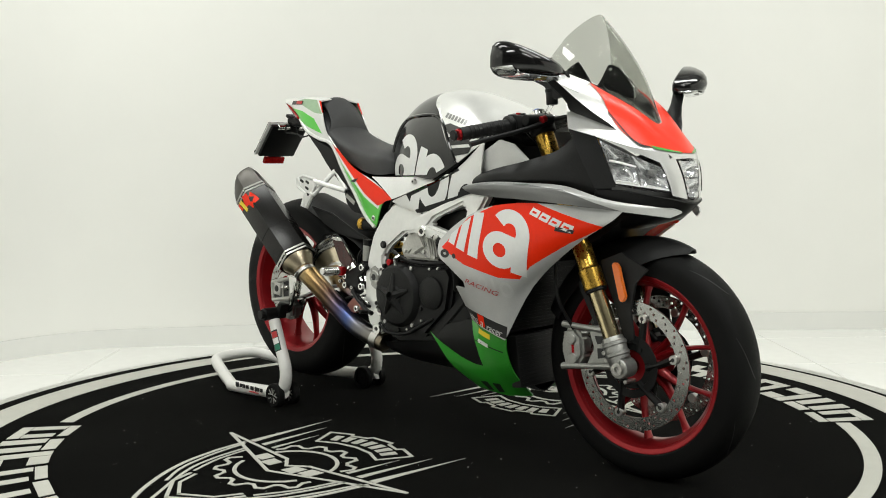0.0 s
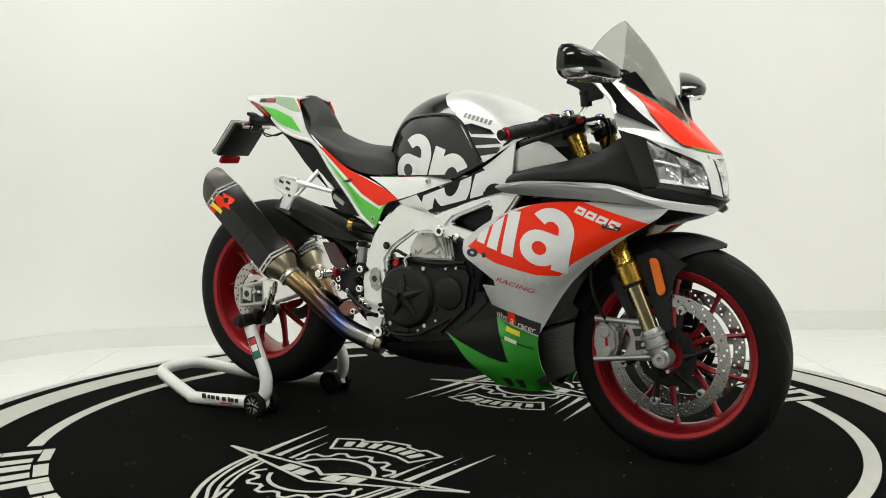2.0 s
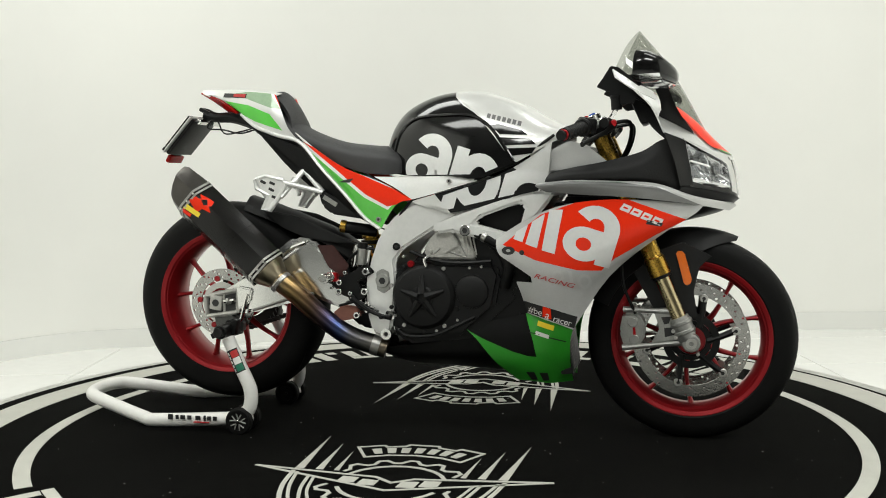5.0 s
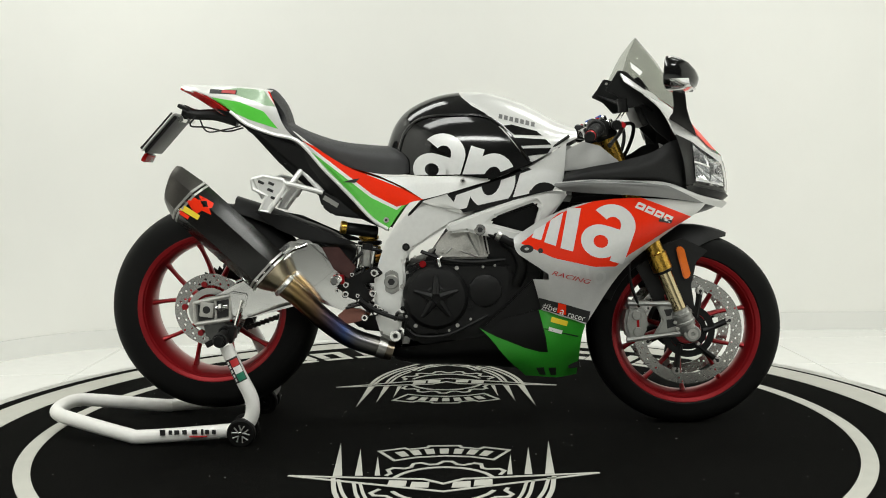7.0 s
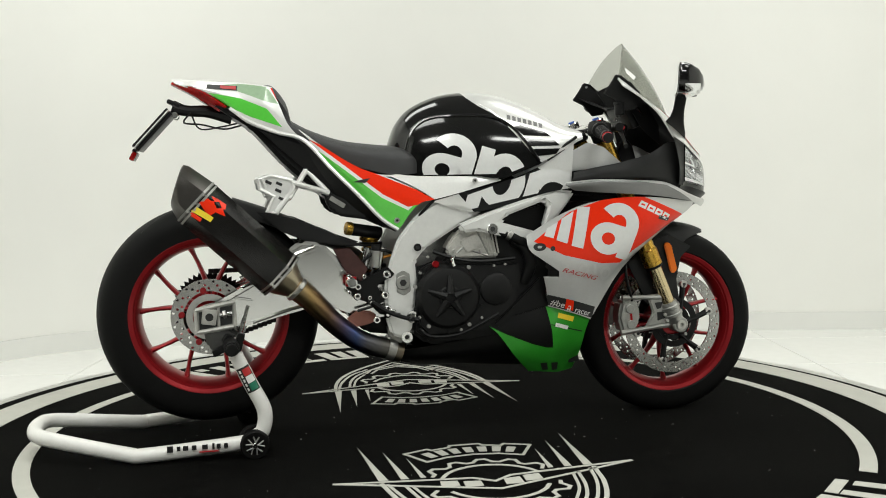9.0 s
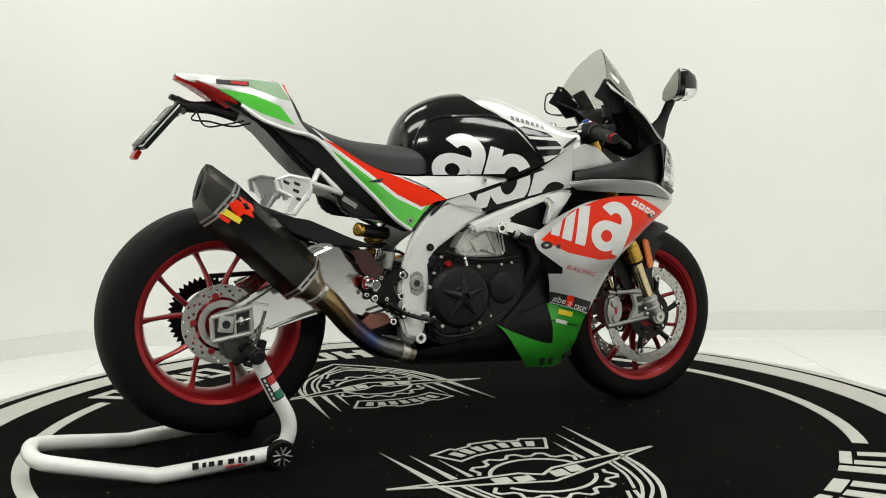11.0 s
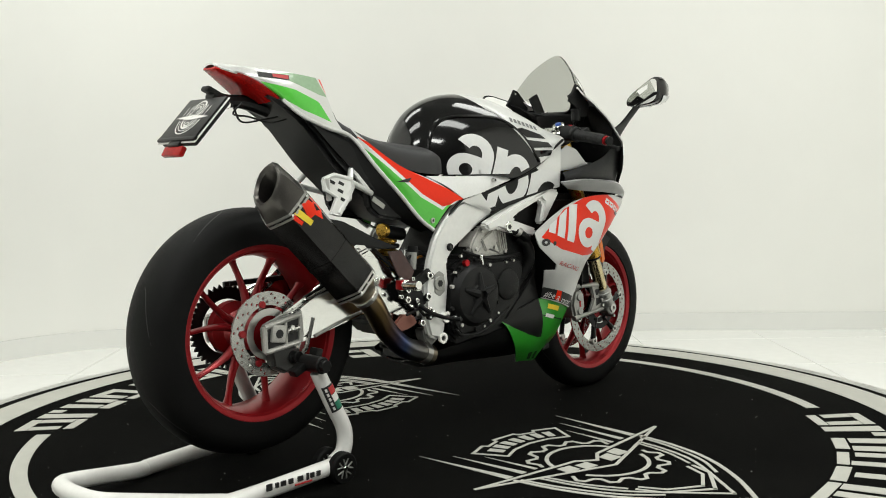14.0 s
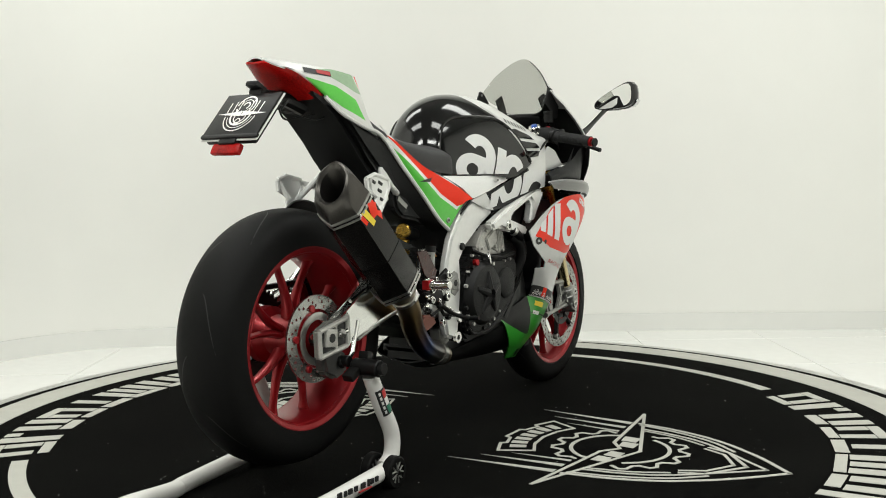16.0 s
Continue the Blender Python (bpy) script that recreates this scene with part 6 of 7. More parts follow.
for s in (0.054, 0.066, L - 0.016, L - 0.004):
    part("band", shell([(s - 0.003, 0.0615, 0.0635, 0), (s - 0.003, 0.0632, 0.0652, 0), (s + 0.003, 0.0632, 0.0652, 0), (s + 0.003, 0.0615, 0.0635, 0)]), STEEL if s > 0.1 else CAST, sil)
part("band", shell([(L * 0.62, 0.0622, 0.0642, 0), (L * 0.62, 0.0634, 0.0654, 0), (L * 0.62 + 0.012, 0.0634, 0.0654, 0), (L * 0.62 + 0.012, 0.0622, 0.0642, 0)]), CARBON, sil)
for s in (0.06, L - 0.010):
    for v in (-0.03, 0.0, 0.03):
        c = E0 + ax * s + eside * 0.0585 + eup * v
        part("rivet", cyl(c, c + eside * 0.003, 0.0035, seg=8), POLISH, sil)
part("collar", tube([E1 - ax * 0.004, E1 + ax * 0.010, E1 + ax * 0.030, E1 + ax * 0.040], [0.056, 0.051, 0.040, 0.035], 28), material("titanium_collar", (0.42, 0.36, 0.26), 0.3, metal=1.0, scale=40), sil, "bare titanium cone")
P = [E1 + ax * 0.03, (-0.400, -0.174, 0.420), (-0.334, -0.146, 0.350), (-0.254, -0.128, 0.290), (-0.140, -0.112, 0.250)]
pipe = part("exhaust_pipe", tube(P, [0.033, 0.031, 0.030, 0.030, 0.030], 24, 36), TITAN, bike, "heat-blued titanium exhaust pipe")
part("pipe_band", tube([Vector(P[3]).lerp(Vector(P[4]), 0.62), Vector(P[3]).lerp(Vector(P[4]), 0.82)], 0.0325, 24), STEEL, pipe)
c = E1 + ax * 0.052
part("pipe_clamp", tube([c - ax * 0.007, c - ax * 0.005, c + ax * 0.005, c + ax * 0.007], [0.0345, 0.0362, 0.0362, 0.0345], 24), STEEL, pipe, "steel clamp round the pipe")
part("clamp_bolt", cyl(c + eside * 0.036 - eup * 0.012, c + eside * 0.036 + eup * 0.012, 0.0045, seg=10), STEEL, pipe)
# marks on the silencer
def on_silencer(name, pts, mat, label=""):
    b = flat_poly(pts)
    tree = BVHTree.FromBMesh(shell([(0.06, 0.062, 0.064, 0), (L, 0.062, 0.064, 0)]))
    leaf(name, laid_on(b, tree, -1, 0.0012, 0.02), mat, sil, label)


on_silencer("red_mark", [(-0.690, 0.700), (-0.657, 0.716), (-0.660, 0.702), (-0.640, 0.706), (-0.622, 0.693), (-0.640, 0.684), (-0.626, 0.662), (-0.650, 0.674), (-0.668, 0.662), (-0.668, 0.686)], RED, "plain red mark")
on_silencer("yellow_mark", [(-0.704, 0.694), (-0.655, 0.660), (-0.663, 0.648), (-0.712, 0.679)], YELLOW, "plain yellow mark")
on_silencer("red_tab", [(-0.710, 0.676), (-0.684, 0.658), (-0.690, 0.650), (-0.716, 0.667)], RED)

# ---------------------------------------------------------------- swingarm, hugger, shock, rearsets
def arm_outline():
    return [(-0.712, 0.392), (-0.632, 0.432), (-0.543, 0.481), (-0.497, 0.522), (-0.461, 0.560), (-0.42, 0.583), (-0.364, 0.577), (-0.298, -0.12, 0.516), (-0.23, -0.12, 0.451), (-0.148, -0.12, 0.45), (-0.149, -0.12, 0.363), (-0.232, -0.12, 0.351), (-0.363, -0.12, 0.4), (-0.463, -0.12, 0.376), (-0.562, 0.350), (-0.604, 0.346), (-0.650, 0.352), (-0.708, 0.366)]


both_sides("swingarm", arm_outline(), 0.092, 0.128, POLISH, "polished aluminium swingarm", 0.016)
for sy in (-1, 1):
    out_y = lambda a: sy * a
    blk = part("axle_block", prism([(-0.716, 0.402), (-0.681, 0.416), (-0.609, 0.424), (-0.600, 0.360), (-0.636, 0.338), (-0.712, 0.332)], out_y(0.112), out_y(0.132), 0.005), CAST, bike, "cast axle adjuster block")
    for a, b, r in (((-0.714, 0.400), (-0.606, 0.421), 0.0065), ((-0.712, 0.338), (-0.612, 0.352), 0.0065), ((-0.714, 0.400), (-0.712, 0.338), 0.006), ((-0.606, 0.421), (-0.608, 0.352), 0.006), ((-0.652, 0.412), (-0.652, 0.346), 0.004)):
        part("block_rib", tube([(a[0], out_y(0.134), a[1]), (b[0], out_y(0.134), b[1])], r, 8), HEADCAST, blk)
    part("axle_slot", prism([(-0.705, 0.394), (-0.614, 0.411), (-0.616, 0.360), (-0.704, 0.345)], out_y(0.1318), out_y(0.1332), 0), INK, blk)
    c = (REAR[0], 0, 0.381)
    part("axle_square", box((c[0], out_y(0.136), c[2]), (0.040, 0.014, 0.044), 0.004, (0, 8, 0)), HEADCAST, blk)
    part("axle_bore", cyl((c[0], out_y(0.142), c[2]), (c[0], out_y(0.1445), c[2]), 0.011, seg=18), INK, blk)
    part("adjuster_screw", cyl((c[0] + 0.026, out_y(0.138), c[2] + 0.004), (c[0] + 0.062, out_y(0.138), c[2] + 0.009), 0.007, seg=12), POLISH, blk)
    part("adjuster_nut", cyl((c[0] + 0.036, out_y(0.138), c[2] + 0.005), (c[0] + 0.046, out_y(0.138), c[2] + 0.007), 0.012, seg=6), STEEL, blk)
part("rear_axle", cyl((REAR[0], -0.14, REAR[2]), (REAR[0], 0.14, REAR[2]), 0.012, seg=18), STEEL, bike)
rc = part("rear_caliper", prism([(-0.694, -0.12, 0.34), (-0.628, -0.12, 0.349), (-0.596, -0.12, 0.325), (-0.6, -0.12, 0.285), (-0.643, -0.12, 0.272), (-0.685, -0.12, 0.293)], -0.128, -0.092, 0.008), material("dark_caliper", (0.10, 0.10, 0.095), 0.4, metal=0.6, vary=0.2, scale=60), bike, "small dark rear brake caliper")
part("piston_cap", cyl((-0.631, -0.128, 0.313), (-0.629, -0.138, 0.315), 0.015, seg=18), BLACK, rc)

hug = [[(x, s * w, z + 0.045 * (1 - s * s) - 0.0) for s in (-1, -0.7, -0.3, 0.3, 0.7, 1)] for x, z, w in (((-0.606, 0, 0.699)[0], (-0.606, 0, 0.699)[2] - 0.035, 0.075), ((-0.522, 0, 0.681)[0], (-0.522, 0, 0.681)[2] - 0.045, 0.088), ((-0.421, 0, 0.641)[0], (-0.421, 0, 0.641)[2] - 0.045, 0.09), ((-0.319, 0, 0.599)[0], (-0.319, 0, 0.599)[2] - 0.045, 0.088), ((-0.235, 0, 0.542)[0], (-0.235, 0, 0.542)[2] - 0.045, 0.08))]
hugger = thicken(part("rear_hugger", surface(hug, 20, 20), MATTE, bike, "black rear tyre hugger"), 0.004)
both_sides("hugger_side", [(-0.542, -0.09, 0.667), (-0.427, -0.09, 0.644), (-0.312, -0.09, 0.592), (-0.229, -0.09, 0.562), (-0.296, -0.09, 0.563), (-0.395, -0.09, 0.576), (-0.477, -0.09, 0.611)], 0.082, 0.092, MATTE, "", 0.003, hugger)

shock = part("shock_absorber", cyl((-0.215, -0.02, 0.60), (-0.185, 0.0, 0.42), 0.024, seg=20), GOLD, bike, "gold and black rear shock absorber")
for k in range(9):
    c = Vector((-0.215, -0.02, 0.60)).lerp(Vector((-0.185, 0.0, 0.42)), 0.12 + 0.09 * k)
    part("coil", cyl(c + Vector((0, 0, 0.006)), c - Vector((0, 0, 0.006)), 0.036 if k % 2 else 0.030, seg=18), BLACK if k % 2 else GOLD, shock)
part("reservoir", cyl((-0.282, -0.08, 0.612), (-0.184, -0.05, 0.596), 0.018, seg=20), BLACK, shock, "black gas reservoir")
part("reservoir_cap", cyl((-0.289, -0.082, 0.614), (-0.271, -0.078, 0.611), 0.0195, seg=20), GOLD, shock, "gold anodised cap")
for k in range(3):
    a = (-0.229, -0.1, 0.569)
    part("damper_valve", cyl((a[0] + 0.02 * k, -0.105, a[2] - 0.01), (a[0] - 0.012 + 0.02 * k, -0.105, a[2] - 0.075), 0.011, seg=14), POLISH, bike)
heel = part("heel_plate", prism([(-0.336, 0.562), (-0.286, 0.562), (-0.236, 0.502), (-0.258, 0.466), (-0.302, 0.497)], -0.160, -0.156, 0.002), material("dark_red_carbon", (0.045, 0.016, 0.014), 0.25, vary=0.3, scale=120), bike, "dark red carbon heel guard")
both_sides("rearset_plate", [(-0.294, -0.15, 0.469), (-0.253, -0.15, 0.472), (-0.182, -0.15, 0.506), (-0.159, -0.15, 0.483), (-0.212, -0.15, 0.454), (-0.189, -0.15, 0.408), (-0.213, -0.15, 0.397), (-0.262, -0.15, 0.414), (-0.297, -0.15, 0.448)], 0.150, 0.158, BLACK, "black footrest bracket", 0.003)
for c in ((-0.177, -0.158, 0.483), (-0.193, -0.158, 0.422), (-0.229, -0.158, 0.406), (-0.27, -0.158, 0.423), (-0.184, -0.158, 0.369), (-0.293, -0.158, 0.457)):
    b = part("bracket_bolt", cyl((c[0], -0.155, c[2]), (c[0], -0.166, c[2]), 0.0095, seg=16), BLACK, bike)
    part("bolt_head", cyl((c[0], -0.165, c[2]), (c[0], -0.1685, c[2]), 0.005, seg=8), POLISH, b)
for sy in (-1, 1):
    pg = part("foot_peg", cyl((-0.288, sy * 0.160, 0.468), (-0.292, sy * 0.235, 0.472), 0.012, seg=16), POLISH, bike, "knurled aluminium foot peg")
    part("peg_joint", box((-0.287, sy * 0.163, 0.468), (0.032, 0.022, 0.028), 0.005), REDA, pg, "red anodised peg joint")
    for k in range(7):
        part("knurl", cyl((-0.289, sy * (0.178 + 0.008 * k), 0.469), (-0.289, sy * (0.182 + 0.008 * k), 0.469), 0.0135, seg=12), POLISH, pg)
part("brake_pedal", tube([(-0.229, -0.165, 0.407), (-0.183, -0.175, 0.378), (-0.131, -0.19, 0.36), (-0.099, -0.2, 0.356)], [0.007, 0.006, 0.006, 0.007], 10, 12), BLACK, bike, "black brake pedal")
part("pedal_tip", cyl((-0.123, -0.185, 0.356), (-0.123, -0.225, 0.361), 0.006, seg=12), BLACK, bike)
both_sides("linkage_plate", [(-0.300, 0.357), (-0.267, 0.382), (-0.222, 0.376), (-0.206, 0.352), (-0.236, 0.340), (-0.274, 0.333)], 0.128, 0.138, BROWN, "copper coloured linkage plate", 0.004)
part("pivot_block", prism([(-0.298, -0.1, 0.45), (-0.164, -0.1, 0.498), (-0.151, -0.1, 0.296), (-0.234, -0.1, 0.306), (-0.283, -0.1, 0.349)], -0.075, 0.095, 0.01), BLACK, bike)
part("exhaust_box", prism([(-0.170, 0.292), (-0.101, 0.278), (-0.069, 0.205), (-0.150, 0.215), (-0.178, 0.245)], -0.085, 0.085, 0.02), BLACK, bike, "black exhaust collector box")

for c, r in (((-0.185, -0.16, 0.485), 0.011), ((-0.19, -0.16, 0.426), 0.011), ((-0.182, -0.16, 0.388), 0.008), ((-0.169, -0.16, 0.376), 0.009), ((-0.269, -0.16, 0.425), 0.010), ((-0.292, -0.16, 0.481), 0.007), ((-0.249, -0.16, 0.481), 0.006), ((-0.234, -0.16, 0.42), 0.006), ((-0.292, -0.16, 0.436), 0.006), ((-0.267, -0.16, 0.452), 0.009), ((-0.215, -0.14, 0.356), 0.010)):
    screw = part("ring_bolt", cyl((c[0], -0.158, c[2]), (c[0], -0.168, c[2]), r, seg=14), POLISH, bike)
    part("socket", cyl((c[0], -0.166, c[2]), (c[0], -0.1685, c[2]), r * 0.55, seg=8), BLACK, screw)
part("shift_rod", tube([(-0.27, -0.16, 0.383), (-0.213, -0.16, 0.398), (-0.161, -0.16, 0.376)], 0.004, 8), BLACK, bike)
# hoses, reservoir and bolts round the footrests
part("brake_reservoir", cyl((-0.208, -0.12, 0.551), (-0.213, -0.12, 0.501), 0.014, seg=16), CAST, bike, "small rear brake fluid bottle")
part("reservoir_cap", cyl((-0.206, -0.12, 0.567), (-0.208, -0.12, 0.549), 0.015, seg=16), BLACK, bike)
part("hose", tube([(-0.213, -0.12, 0.501), (-0.229, -0.13, 0.469), (-0.222, -0.12, 0.426), (-0.199, -0.11, 0.374)], 0.004, 8, 14), BLACK, bike)
part("hose", tube([(-0.146, -0.11, 0.532), (-0.187, -0.12, 0.55), (-0.228, -0.125, 0.535), (-0.254, -0.12, 0.502), (-0.247, -0.11, 0.451)], 0.0045, 8, 14), BLACK, bike)
part("orange_cable", tube([(-0.146, -0.1, 0.535), (-0.183, -0.105, 0.529), (-0.213, -0.105, 0.513)], 0.004, 8, 10), material("orange_sleeve", (0.6, 0.24, 0.02), 0.5), bike)
part("brake_rod", tube([(-0.229, -0.16, 0.403), (-0.205, -0.16, 0.376), (-0.148, -0.165, 0.368)], 0.005, 8), BLACK, bike)
part("side_stand_bracket", prism([(-0.180, 0.330), (-0.122, 0.330), (-0.122, 0.292), (-0.148, 0.276), (-0.172, 0.296)], -0.13, -0.09, 0.005), CAST, bike)
for c in ((-0.128, -0.152, 0.301), (-0.112, -0.152, 0.36)):
    part("lug_ring", lathe([(0.008, -0.160), (0.016, -0.160), (0.016, -0.152), (0.008, -0.152)], (c[0], 0, c[2]), 20, True), POLISH, bike)
part("pivot_recess", prism([(p[0], p[2]) for p in ((-0.156, -0.153, 0.483), (-0.136, -0.153, 0.493), (-0.117, -0.153, 0.483), (-0.114, -0.153, 0.433), (-0.134, -0.153, 0.42), (-0.155, -0.153, 0.431))], -0.1545, -0.150, 0.002), CAST, bike)
for sy in (-1, 1):
    part("swingarm_recess", prism([(-0.439, -0.12, 0.535), (-0.384, -0.12, 0.553), (-0.34, -0.12, 0.54), (-0.309, -0.12, 0.486), (-0.362, -0.12, 0.445), (-0.419, -0.12, 0.488)], sy * 0.1275, sy * 0.1295, 0.001), POLISH, bike)
    part("swingarm_rib", tube([(p[0], sy * 0.130, p[2]) for p in ((-0.59, -0.13, 0.459), (-0.507, -0.13, 0.494), (-0.437, -0.13, 0.545), (-0.383, -0.13, 0.567))], 0.006, 8, 16), POLISH, bike)
    # shade along the arm's lower side, drawn as a darker tube
    part("swingarm_shadow_line", tube([(p[0], sy * 0.128, p[2]) for p in ((-0.56, -0.13, 0.359), (-0.461, -0.13, 0.39), (-0.362, -0.13, 0.413))], 0.005, 8, 12), CAST, bike)
    part("axle_clamp", prism([(-0.61, -0.13, 0.434), (-0.558, -0.13, 0.425), (-0.566, -0.13, 0.384), (-0.606, -0.13, 0.36)], sy * 0.126, sy * 0.140, 0.004), POLISH, bike)
    part("stand_bobbin", cyl((-0.628, sy * 0.125, 0.318), (-0.628, sy * 0.155, 0.318), 0.014, seg=14), BLACK, bike)
    part("brake_stay", tube([(p[0], sy * 0.138, p[2]) for p in ((-0.572, -0.13, 0.409), (-0.594, -0.13, 0.335), (-0.619, -0.13, 0.31))], 0.006, 8), POLISH, bike)

# chain on the left side
for a, b in (((-0.68, 0.486), (-0.21, 0.492)), ((-0.68, 0.266), (-0.21, 0.428))):
    n = 34
    bm = bmesh.new()
    for k in range(n):
        x0, x1 = a[0] + (b[0] - a[0]) * (k - 0.12) / n, a[0] + (b[0] - a[0]) * (k + 1.12) / n
        z = a[1] + (b[1] - a[1]) * (k + 0.5) / n
        box(((x0 + x1) / 2, 0.097, z), (x1 - x0, 0.016 if k % 2 else 0.011, 0.014), 0.003, bm=bm)
    part("chain", bm, CHAIN, bike, "dark steel drive chain", "stuff")

# ---------------------------------------------------------------- graphics
def marks(name, panel, parents, mat, *flats, label="", lift=0.0014):
    for f in flats:
        on_side(name, f, panel, mat, parents, lift, 0.012, label)


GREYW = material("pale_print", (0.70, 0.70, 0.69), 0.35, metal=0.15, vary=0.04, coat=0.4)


def bent(parts, o, ex, ez, seams=()):
    """Flat shapes drawn on a unit square, set at o along ex and ez in (x, z), and cut along seams, of which they keep one side."""
    m = Matrix(((ex[0], 0, ez[0], o[0]), (0, 1, 0, 0), (ex[1], 0, ez[1], o[1]), (0, 0, 0, 1)))
    for b in parts:
        b.transform(m)
        for (x1, z1), (x2, z2), keep in seams:
            bmesh.ops.bisect_plane(b, geom=list(b.verts) + list(b.edges) + list(b.faces), dist=1e-6, plane_co=(x1, 0, z1), plane_no=((z1 - z2) * -keep, 0, (x1 - x2) * keep), clear_outer=True)
    return [b for b in parts if b.faces]


def oval_band(c, out, inn, a0=0, a1=360, seg=28):
    """A flat oval band round c between the half axes out and inn."""
    bm = bmesh.new()
    rows = []
    for i in range(seg + 1):
        a = radians(a0 + (a1 - a0) * i / seg)
        rows.append([bm.verts.new((c[0] + r[0] * math.cos(a), 0, c[1] + r[1] * math.sin(a))) for r in (inn, out)])
    for p, q in zip(rows, rows[1:]):
        bm.faces.new((p[0], q[0], q[1], p[1]))
    return bm


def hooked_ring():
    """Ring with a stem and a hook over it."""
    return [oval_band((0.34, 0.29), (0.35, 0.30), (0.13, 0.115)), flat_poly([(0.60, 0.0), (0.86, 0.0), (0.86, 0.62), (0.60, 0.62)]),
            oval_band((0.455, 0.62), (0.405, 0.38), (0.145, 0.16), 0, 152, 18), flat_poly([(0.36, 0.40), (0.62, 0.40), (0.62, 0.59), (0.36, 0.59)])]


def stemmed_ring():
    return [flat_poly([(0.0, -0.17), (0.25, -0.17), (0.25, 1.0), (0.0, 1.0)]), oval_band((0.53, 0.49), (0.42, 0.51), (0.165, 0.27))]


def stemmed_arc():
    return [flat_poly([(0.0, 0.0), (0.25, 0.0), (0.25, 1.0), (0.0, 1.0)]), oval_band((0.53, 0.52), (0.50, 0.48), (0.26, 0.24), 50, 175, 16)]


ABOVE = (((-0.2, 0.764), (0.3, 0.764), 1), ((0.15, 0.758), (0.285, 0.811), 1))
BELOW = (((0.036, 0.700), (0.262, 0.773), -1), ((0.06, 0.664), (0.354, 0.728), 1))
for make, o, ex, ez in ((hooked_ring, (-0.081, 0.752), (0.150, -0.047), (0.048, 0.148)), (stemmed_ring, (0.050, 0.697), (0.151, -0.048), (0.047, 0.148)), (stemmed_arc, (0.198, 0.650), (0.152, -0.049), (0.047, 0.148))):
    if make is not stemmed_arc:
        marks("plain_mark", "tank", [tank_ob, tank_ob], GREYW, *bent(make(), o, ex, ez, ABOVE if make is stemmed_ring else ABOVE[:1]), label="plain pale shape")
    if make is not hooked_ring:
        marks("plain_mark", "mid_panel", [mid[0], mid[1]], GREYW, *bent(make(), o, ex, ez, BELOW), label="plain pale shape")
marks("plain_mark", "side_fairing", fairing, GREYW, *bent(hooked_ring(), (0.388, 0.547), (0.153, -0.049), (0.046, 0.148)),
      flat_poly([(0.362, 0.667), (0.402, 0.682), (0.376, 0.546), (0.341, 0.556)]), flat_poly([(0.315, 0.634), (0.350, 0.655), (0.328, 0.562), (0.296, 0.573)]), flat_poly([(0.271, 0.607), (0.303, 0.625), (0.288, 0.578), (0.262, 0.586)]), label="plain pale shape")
marks("ghost_shape", "side_fairing", fairing, GHOST, flat_ring((0.454, -0.21, 0.47), 0.012, 0.021, 0.9), flat_poly([(0.328, -0.22, 0.501), (0.336, -0.22, 0.501), (0.336, -0.22, 0.465), (0.328, -0.22, 0.466)]), flat_ring((0.383, -0.21, 0.483), 0.010, 0.018, 0.9), flat_poly([(0.411, -0.22, 0.5), (0.42, -0.22, 0.499), (0.427, -0.22, 0.457), (0.417, -0.22, 0.459)]))
for k in range(4):
    x, z = 0.560 + 0.027 * k, 0.682 - 0.0118 * k
    marks("model_bar", "side_fairing", fairing, GREYW, flat_poly([(x, z), (x + 0.022, z - 0.010), (x + 0.012, z - 0.026), (x - 0.012, z - 0.016)]),  label="plain pale bar")
    marks("bar_gap", "side_fairing", fairing, RED, flat_poly([(x + 0.001, z - 0.008), (x + 0.012, z - 0.013), (x + 0.009, z - 0.017), (x - 0.003, z - 0.012)]), lift=0.0022)
marks("dark_bar", "side_fairing", fairing, INK, flat_poly([(0.621, -0.21, 0.637), (0.662, -0.21, 0.627), (0.656, -0.21, 0.618), (0.617, -0.21, 0.626)]))
marks("oval_badge", "side_fairing", fairing, INK, flat_ring((0.248, -0.225, 0.554), 0.004, 0.0115, 1.6))
marks("vent_hole", "side_fairing", fairing, INK, flat_ring((0.286, -0.228, 0.549), 0.0005, 0.007, 1.0))
marks("tank_stripe", "tank", [tank_ob, tank_ob], GLOSS, flat_poly([(0.188, -0.18, 0.9), (0.212, -0.18, 0.903), (0.281, -0.17, 0.883), (0.297, -0.17, 0.87), (0.218, -0.18, 0.874)]), flat_poly([(0.212, -0.18, 0.866), (0.305, -0.17, 0.859), (0.321, -0.17, 0.844), (0.234, -0.18, 0.842)]), flat_poly([(0.231, -0.18, 0.834), (0.321, -0.17, 0.835), (0.31, -0.17, 0.819), (0.253, -0.18, 0.813)]), label="black stripe on the tank")
for k in range(7):
    x, z = 0.178 + 0.0150 * k, 0.935 - 0.0040 * k
    marks("brand_bar", "tank", [tank_ob, tank_ob], GREYP, flat_poly([(x, z), (x + 0.010, z - 0.003), (x + 0.008, z - 0.016), (x - 0.002, z - 0.013)]), label="plain grey bar")


def lettering(text, panel, parents, mat, at, to, shear=0.0, name="lettering", label="", tall=1.0):
    """Letters along the line from at to to on a side panel; the other side reads the right way round as well."""
    a, b = Vector((at[0], 0, at[2])), Vector((to[0], 0, to[2]))
    f = words(text, 1.0, shear)
    wide = max(v.co.x for v in f.verts)
    k = (b - a).length / wide
    ang = math.atan2(b.z - a.z, b.x - a.x)
    f.transform(Matrix.Translation(a) @ Matrix.Rotation(-ang, 4, "Y") @ Matrix.Diagonal((k, 1, k * tall, 1)))
    on_side(name, f, panel, mat, parents, 0.002, 0.03, label)


